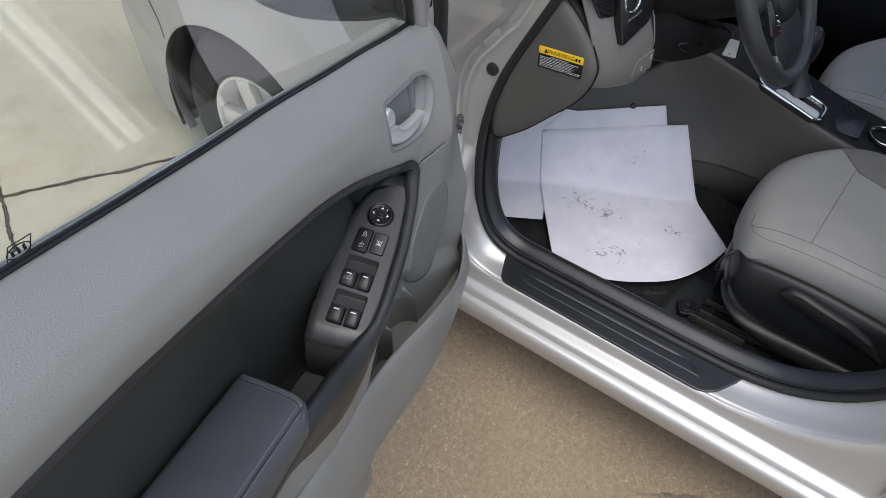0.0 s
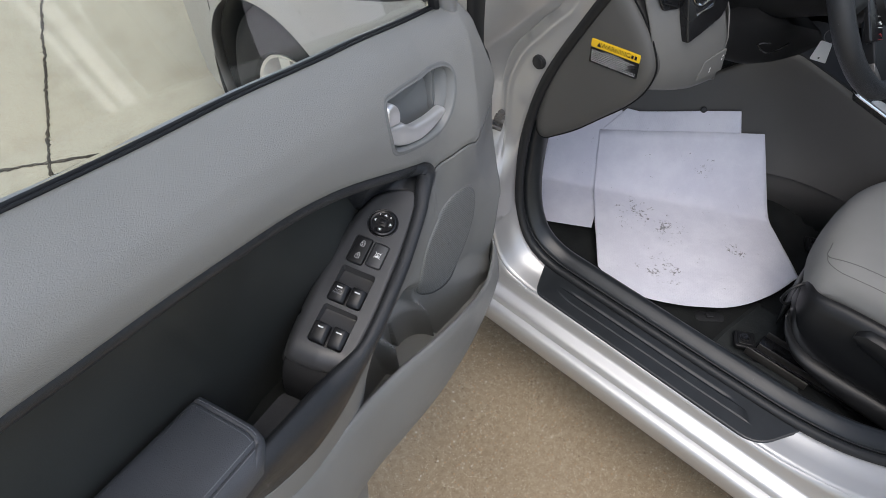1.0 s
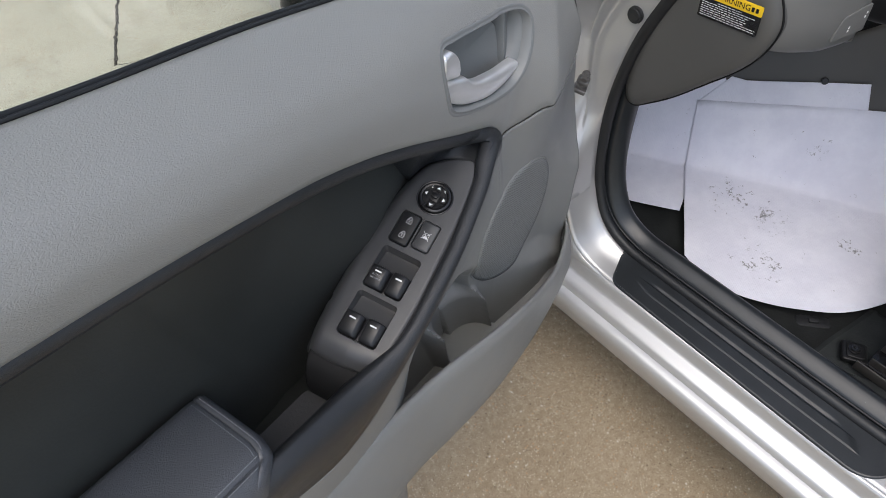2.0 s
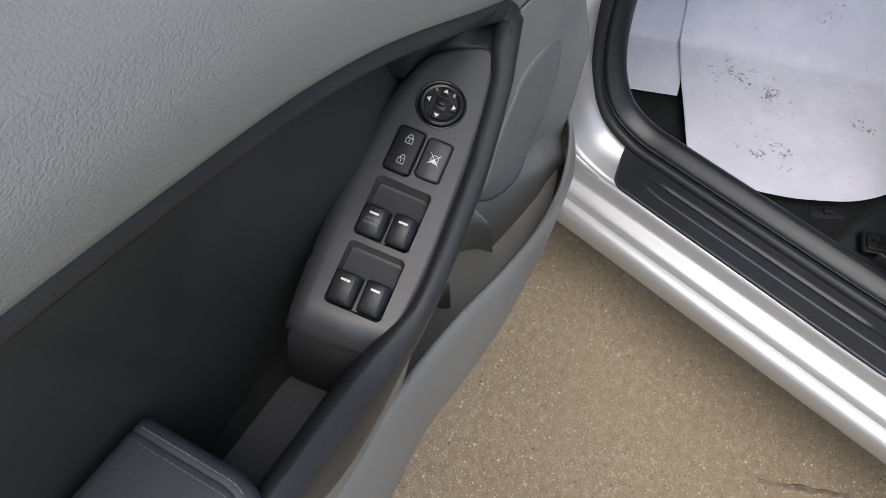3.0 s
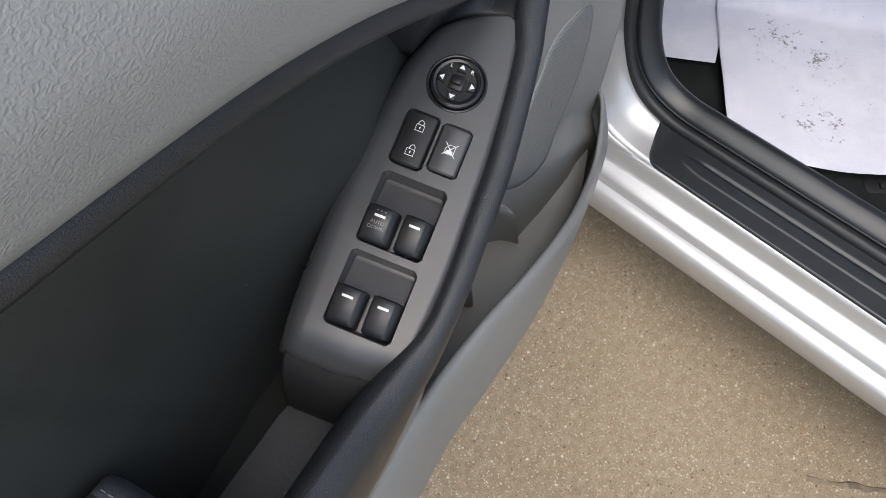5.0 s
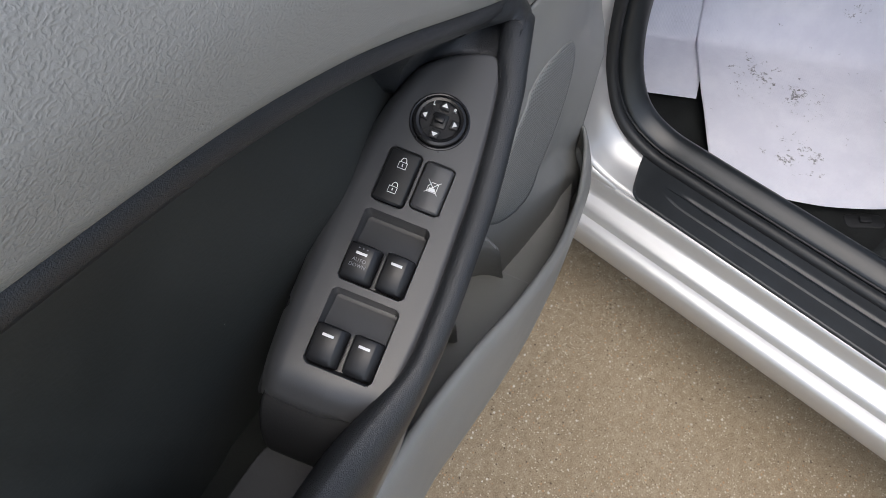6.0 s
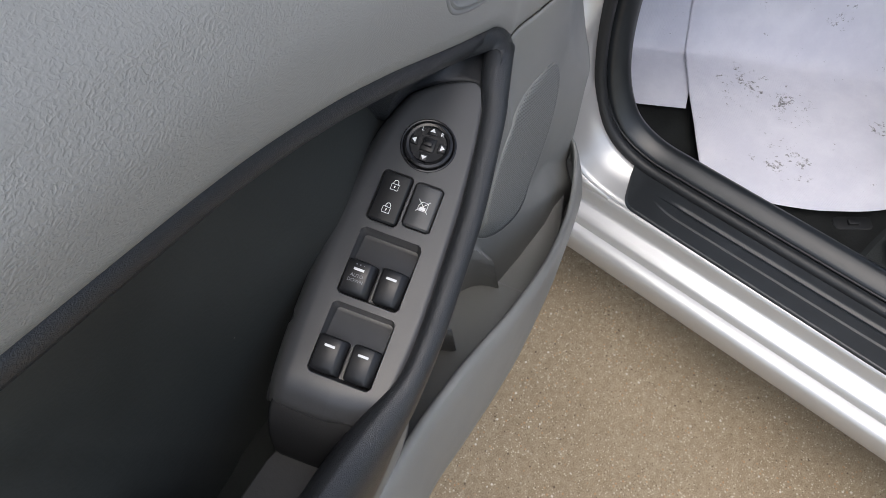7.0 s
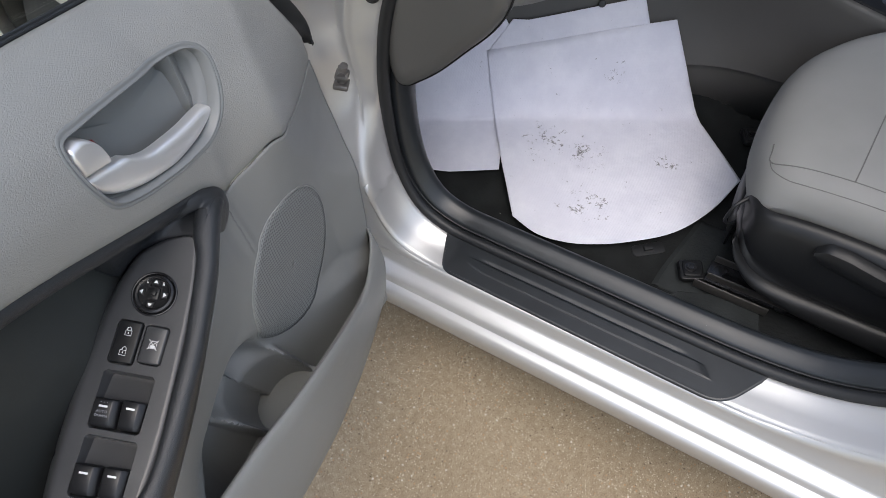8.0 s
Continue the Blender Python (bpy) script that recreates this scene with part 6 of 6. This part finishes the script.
def flank_x(y, z):
    """The console's side: upright by the seat, leaning out to the toe board ahead of it."""
    lean = 0.434 + ((z - 0.222) * 0.3749 - (y - 0.134) * 0.4323) / 0.8201 + 0.009
    k = 60.0
    return -math.log(math.exp(-k * 0.702) + math.exp(-k * lean)) / k


rows = []
for y in np.linspace(-1.0, 0.17, 60):
    top = edge_z(y)
    d = 0.012 * math.sin(max(0, min(1, (y + 0.47) / 0.45)) * math.pi)
    row = [(flank_x(y, 0.26) + 0.016, y, 0.20), (flank_x(y, 0.315) + 0.009, y, 0.315), (flank_x(y, 0.329) + 0.006, y, 0.329), (flank_x(y, 0.333), y, 0.333)]
    for q in np.linspace(0.04, 0.95, 12):
        z = 0.333 + (top - 0.333) * q
        row.append((flank_x(y, z) + d * math.sin(math.pi * q), y, z))
    xt = flank_x(y, top)
    row += [(xt + 0.006, y, top - 0.001), (xt + 0.014, y, top), (max(0.80, xt + 0.05), y, top - 0.006), (0.885, y, top), (0.90, y, top - 0.015), (0.905, y, 0.20)]
    rows.append(row)
part("console_body", loft([r[:-5] for r in rows]), SHADE, con, "brown-grey moulded console side", sharp=60, thick=0.003)
part("console_top", loft([r[-6:] for r in rows]), MATT, con, "black console top", sharp=60, thick=0.003)
part("side_bolt", moved(lathe([(0.0001, 0.003), (0.006, 0.0026), (0.0075, 0.0)], 18), pose(0.612, -0.012, 0.452, 0, -60, 20)), RUBBER, con, "small dark trim bolt")
bez_m = Matrix(((0.0, 1.0, 0.0, 0.744), (-0.963, 0.0, -0.268, -0.350), (-0.268, 0.0, 0.963, 0.562), (0, 0, 0, 1)))
bez_poly = rounded([(-0.090, -0.042), (0.085, -0.042), (0.085, 0.042), (-0.090, 0.042)], 0.026, 6)
part("shifter_plate", plate(bez_poly, -0.012, 0.003, 0.002), GLOSS, con, "black shifter plate", matrix=bez_m)
part("chrome_surround", tube([(p[0], p[1], 0.004) for p in bez_poly], 0.0040, 8, closed=True), CHROME, con, "chrome shifter surround", matrix=bez_m)
part("gate_plate", plate(rounded([(-0.045, -0.034), (0.076, -0.034), (0.076, -0.002), (-0.03, -0.008)], 0.010), 0.002, 0.0055, 0.001), DUST, con, "dusty pale indicator strip", matrix=bez_m)
for x_ in (0.01, 0.018, 0.03):
    part("gate_letter", box(x_, x_ + 0.004, -0.010, -0.006, 0.0055, 0.0058, 0.0001), WHITE, con, "small pale gate mark", matrix=bez_m)
part("shifter_boot", moved(capped([[(0.03 * k * math.cos(q), 0.03 * k * math.sin(q), z) for q in (2 * math.pi * i / 20 for i in range(20))] for z, k in ((0, 1.3), (0.02, 0.9), (0.05, 0.45), (0.09, 0.4))]), bez_m @ pose(0.0, 0.025, 0.004, 0, -25, 0)), BAND, con, "black leather shifter boot")
part("shift_knob", moved(capped([[(0.022 * k * math.cos(q), 0.028 * k * math.sin(q), z) for q in (2 * math.pi * i / 24 for i in range(24))] for z, k in ((0.0, 0.6), (0.02, 0.9), (0.045, 1.05), (0.065, 0.95), (0.078, 0.6), (0.082, 0.1))]), bez_m @ pose(-0.03, 0.025, 0.08, 0, -25, 0)), BLACK, con, "black shift knob")
for k_, y_ in enumerate((-0.585, -0.70)):
    part("cup_holder", moved(lathe([(0.042, 0.004), (0.040, 0.008), (0.036, 0.006), (0.034, -0.07), (0.0001, -0.07)], 36), pose(0.80, y_, 0.508)), GLOSS if k_ else BLACK, con, "black cup holder well")
    part("cup_ring", tube([(0.80 + 0.040 * math.cos(q), y_ + 0.040 * math.sin(q), 0.517) for q in (2 * math.pi * i / 40 for i in range(40))], 0.0022, 6, closed=True), CHROME, con, "chrome cup ring")
part("tray", plate(rounded([(0.735, -0.530), (0.865, -0.530), (0.865, -0.462), (0.735, -0.462)], 0.012), 0.50, 0.524, 0.003), GLOSS, con, "black coin tray")

# ---------------------------------------------------------------- seats


def build_seat(m):
    seat = thing("front_seat", "grey fabric front car seat with black side cover", "seat", m, "front seats")
    # cushion: sections across, each a little further behind the rounded front line
    front = fn((-0.01, -0.044), (0.0, -0.032), (0.012, -0.020), (0.03, -0.008), (0.06, 0.004), (0.11, 0.016), (0.18, 0.023), (0.25, 0.022), (0.31, 0.012), (0.35, -0.004), (0.39, -0.034), (0.42, -0.070), (0.445, -0.13))
    top = fn((0.0, 0.395), (0.0012, 0.420), (0.006, 0.443), (0.014, 0.460), (0.028, 0.474), (0.05, 0.484), (0.085, 0.4905), (0.15, 0.494), (0.3, 0.488), (0.55, 0.468))
    secs = []
    for d in (0.0, 0.0006, 0.002, 0.006, 0.012, 0.020, 0.032, 0.05, 0.075, 0.11, 0.15, 0.21, 0.30, 0.42, 0.55):
        h = top(d)
        lift = min(1, d / 0.10)
        row = []
        for x, z in ((0.014, 0.385), (0.006, 0.402), (0.001, 0.425), (0.001, h - 0.040), (0.006, h - 0.022), (0.016, h - 0.009), (0.030, h - 0.002), (0.046, h), (0.075, h + 0.001), (0.12, h - 0.001), (0.20, h - 0.004 * lift), (0.28, h - 0.002 * lift), (0.33, h + 0.003 * lift), (0.365, h + 0.014 * lift), (0.395, h + 0.032 * lift), (0.418, h + 0.026 * lift), (0.432, h - 0.008), (0.434, 0.43), (0.430, 0.385)):
            row.append((x, front(x) - d, max(min(z, h + 0.032 * lift), 0.385)))
        secs.append(row)
    rows2 = [[tuple(p) for p in spline(r, 3)] for r in secs]
    cols = list(zip(*rows2))
    cols = [[tuple(p) for p in spline(list(c), 3)] for c in cols]
    skin_geo = capped([list(r) for r in zip(*cols)])
    part("cushion", skin_geo, CLOTH, seat, "grey woven cushion")
    tree = BVHTree.FromPolygons([Vector(v) for v in skin_geo[0]], [f for f in skin_geo[1] if len(f) == 4])

    def lay(x, y, up=0.0):
        """A place on top of the cushion."""
        hit = tree.ray_cast(Vector((x, y, 1.0)), Vector((0, 0, -1)))[0]
        return (x, y, (hit.z if hit else 0.48) + up)

    # sewn seams: along the near edge with a turned corner, a second row below it, and one across
    edge_line = [(0.088, -0.010), (0.072, -0.012), (0.056, -0.014), (0.046, -0.024), (0.042, -0.045), (0.041, -0.08), (0.041, -0.14), (0.040, -0.25), (0.040, -0.50)]
    part("side_seam", tube([lay(x, y, -0.0004) for x, y in spline(edge_line, 8)], 0.0012, 6), CLOTH_DARK, seat)
    low_line = [(0.056, -0.014), (0.036, -0.024), (0.022, -0.044), (0.0165, -0.07), (0.0150, -0.12), (0.0150, -0.25), (0.0150, -0.50)]
    part("lower_seam", tube([lay(x, y, -0.0004) for x, y in spline(low_line, 8)], 0.0009, 6), CLOTH_DARK, seat)
    part("cross_seam", tube([lay(x, -0.134 - 0.022 * (x - 0.042) / 0.32, -0.0003) for x in np.linspace(0.042, 0.345, 40)], 0.0012, 6), CLOTH_DARK, seat)
    bol = []
    for q in np.linspace(0, 1, 26):
        y = -0.095 - 0.43 * q
        inner = float(np.interp(q, [0, 0.08, 0.16, 0.4, 1.0], [0.402, 0.370, 0.342, 0.322, 0.315]))
        bol.append([lay(inner + (0.419 - inner) * k, y, 0.0012) for k in np.linspace(0, 1, 12)])
    part("far_bolster", loft(bol), CLOTH_DARK, seat, "darker grey bolster", thick=0.0015)
    # black side cover with a long recess and a lever
    side = []
    for y in (0.005, 0.02, 0.045, 0.10, 0.2, 0.35, 0.55):
        zt = float(np.interp(y, [0, 0.02, 0.06, 0.2, 0.3, 0.55], [0.385, 0.412, 0.428, 0.430, 0.422, 0.39]))
        zb = float(np.interp(y, [0, 0.02, 0.05, 0.10, 0.20, 0.55], [0.350, 0.332, 0.292, 0.262, 0.244, 0.236]))
        xf = float(np.interp(y, [0, 0.02, 0.045, 0.55], [0.05, 0.0, -0.025, -0.03]))
        side.append([(xf + 0.03, -y, zt - 0.02), (xf + 0.016, -y, zt + 0.004), (xf + 0.003, -y, zt), (xf - 0.006, -y, zt - 0.02), (xf - 0.012, -y, (zt + zb) / 2), (xf - 0.008, -y, zb + 0.045), (xf - 0.014, -y, zb + 0.034), (xf - 0.014, -y, zb + 0.02), (xf - 0.002, -y, zb), (xf + 0.05, -y, zb - 0.004)])
    rows2 = [[tuple(p) for p in spline(r, 2)] for r in side]
    cols = [[tuple(p) for p in spline(list(c), 4)] for c in zip(*rows2)]
    cov = part("side_cover", loft([list(r) for r in zip(*cols)]), BLACK, seat, "black plastic seat side cover", sharp=50, thick=0.002)
    hi_line = spline([(-0.036, -0.016, 0.366), (-0.042, -0.039, 0.334), (-0.043, -0.080, 0.3036), (-0.043, -0.135, 0.293), (-0.043, -0.225, 0.2905), (-0.042, -0.36, 0.289), (-0.041, -0.52, 0.288)], 8)
    lo_line = spline([(-0.036, -0.0135, 0.364), (-0.048, -0.028, 0.3345), (-0.055, -0.061, 0.2965), (-0.058, -0.100, 0.279), (-0.059, -0.181, 0.260), (-0.059, -0.34, 0.252), (-0.057, -0.52, 0.250)], 8)
    flange = []
    for a_, b_ in zip(hi_line, lo_line):
        a_, b_ = np.array(a_), np.array(b_)
        flange.append([tuple(a_ + (0.008, 0, 0.001))] + [tuple(a_ * (1 - q) + b_ * q + np.array((-0.006 * math.sin(math.pi * q) ** 0.6, 0, 0))) for q in (0.0, 0.12, 0.3, 0.55, 0.8, 1.0)] + [tuple(b_ + (0.003, 0, -0.004)), tuple(b_ + (0.022, 0, -0.005))])
    part("cover_lip", loft(flange), BLACK, cov, "rounded lower flange of the cover", sharp=60, thick=0.001)
    lev = []
    for q in np.linspace(0, 1, 28):
        y = 0.128 + 0.232 * q
        zt = float(np.interp(q, [0, 0.06, 0.2, 0.6, 0.85, 1.0], [0.412, 0.427, 0.429, 0.412, 0.388, 0.352]))
        zb = float(np.interp(q, [0, 0.06, 0.2, 0.6, 0.85, 1.0], [0.400, 0.386, 0.380, 0.364, 0.352, 0.344]))
        x = -0.036 - 0.012 * math.sin(math.pi * (0.15 + 0.7 * q))
        zm, w = (zt + zb) / 2, (zt - zb) / 2
        lev.append([(x + 0.014, -y, zm - w), (x + 0.003, -y, zm - w * 0.86), (x - 0.004, -y, zm - w * 0.4), (x - 0.005, -y, zm + w * 0.2), (x - 0.002, -y, zm + w * 0.75), (x + 0.004, -y, zm + w * 0.96), (x + 0.014, -y, zm + w)])
    part("height_lever", capped(lev), BLACK, cov, "long black height lever")
    part("front_valance", loft([[(x, 0.0 - 0.01 + 0.02 * math.sin(math.pi * (x - 0.02) / 0.37), z) for z in (0.26, 0.32, 0.37)] for x in np.linspace(0.03, 0.38, 8)]), BLACK, seat, thick=0.003)
    part("slide_bar", tube(spline([(0.05, -0.03, 0.405), (0.012, 0.000, 0.395), (0.002, 0.008, 0.372), (0.004, 0.008, 0.350), (0.014, -0.004, 0.340), (0.05, -0.02, 0.338)], 6), 0.003, 8), RUBBER, seat, "black seat slide wire")
    for x_ in (0.0, 0.385):
        rl = part("seat_rail", box(x_ - 0.034, x_ + 0.016, -0.6, -0.002, 0.218, 0.224, 0.002), GLOSS, seat, "black steel seat rail")
        part("rail_track", merged(box(x_ - 0.0285, x_ - 0.0255, -0.6, -0.004, 0.222, 0.240, 0.001), box(x_ + 0.0135, x_ + 0.0165, -0.6, -0.006, 0.222, 0.240, 0.001), box(x_ - 0.052, x_ - 0.049, -0.12, 0.012, 0.216, 0.238, 0.001)), STEEL, rl, "worn steel rail edges")
        part("rail_foot", moved(merged(plate(rounded([(-0.022, -0.022), (0.022, -0.022), (0.022, 0.022), (-0.022, 0.022)], 0.007), 0, 0.009, 0.003), plate(rounded([(-0.016, -0.016), (0.016, -0.016), (0.016, 0.016), (-0.016, 0.016)], 0.006), 0.008, 0.0125, 0.002)), pose(x_ - 0.024, 0.024, 0.216, 0, 0, 28)), BLACK, rl, "black raised rail foot")
        part("bolt", moved(lathe([(0.0105, 0.0), (0.0105, 0.002), (0.0075, 0.0025), (0.0075, 0.006), (0.004, 0.0064), (0.0001, 0.0055)], 24), pose(x_ - 0.0245, 0.027, 0.228)), GLOSS, rl, "black rail bolt")
    return seat


seat_l = build_seat(pose(0.288, -0.398, 0.0))
seat_l["label"] = "grey fabric driver seat with black side cover and lever"
seat_r = copy_thing(seat_l, pose(0.915, -0.400, 0.03))
seat_r["label"] = "grey fabric passenger seat beyond the console"

# ---------------------------------------------------------------- paper mats on the floor


def paper_z(x, y, lift):
    k = 130.0
    a, b = 0.2215, slope_z(x, y)
    return max(a, b) + math.log(1 + math.exp(-k * abs(a - b))) / k + lift


def paper(outline, lift, label, wave=0.0011):
    """A sheet that lies on the floor and folds up the toe board; outline in plan."""
    c = np.mean(np.array(outline), axis=0)
    rings = []
    for s in np.linspace(1, 0.02, 46):
        ring = []
        for p in outline:
            x, y = c[0] + (p[0] - c[0]) * s, c[1] + (p[1] - c[1]) * s
            w = wave * (math.sin(21 * x + 1.0) * math.sin(17 * y + 2.0) + 0.5 * math.sin(47 * x + 31 * y))
            ring.append((x, y, paper_z(x, y, lift) + w + 0.002))
        rings.append(ring)
    v, f = loft(rings, wrap=True)
    f.append(list(range(len(v) - len(outline), len(v))))
    ob = part("paper_mat", (v, f), PAPER, None, "", sharp=60, thick=0.0005)
    return tagged(ob, label, "paper mat", "paper floor mats")


def dense(poly, n=10):
    out = []
    for i in range(len(poly)):
        a, b = np.array(poly[i]), np.array(poly[(i + 1) % len(poly)])
        out += [a + (b - a) * j / n for j in range(n)]
    return out


paper(dense([(0.440, 0.330), (0.36, 0.285), (0.295, 0.245), (0.246, 0.204), (0.245, 0.17), (0.256, 0.141), (0.310, 0.053), (0.42, 0.10), (0.515, 0.14), (0.522, 0.20), (0.475, 0.30)], 10), 0.0005, "white embossed paper mat under two others")
paper(dense([(0.522, 0.138), (0.536, 0.11), (0.596, 0.013), (0.656, -0.084), (0.645, -0.108), (0.58, -0.04), (0.50, 0.04), (0.44, 0.10), (0.455, 0.155), (0.476, 0.171)], 9), 0.0035, "white embossed paper mat part covered by another")
rim = [tuple(p) for p in spline([(0.212, -0.030), (0.196, -0.09), (0.205, -0.15), (0.228, -0.20), (0.262, -0.25), (0.325, -0.318), (0.41, -0.362), (0.510, -0.387)], 6)]
paper(dense([(0.475, 0.173), (0.434, 0.131), (0.33, 0.058)] + rim + [(0.575, -0.32), (0.638, -0.253), (0.656, -0.20), (0.672, -0.151), (0.574, 0.011)], 5), 0.0065, "white embossed paper mat with grey shoe smudges")
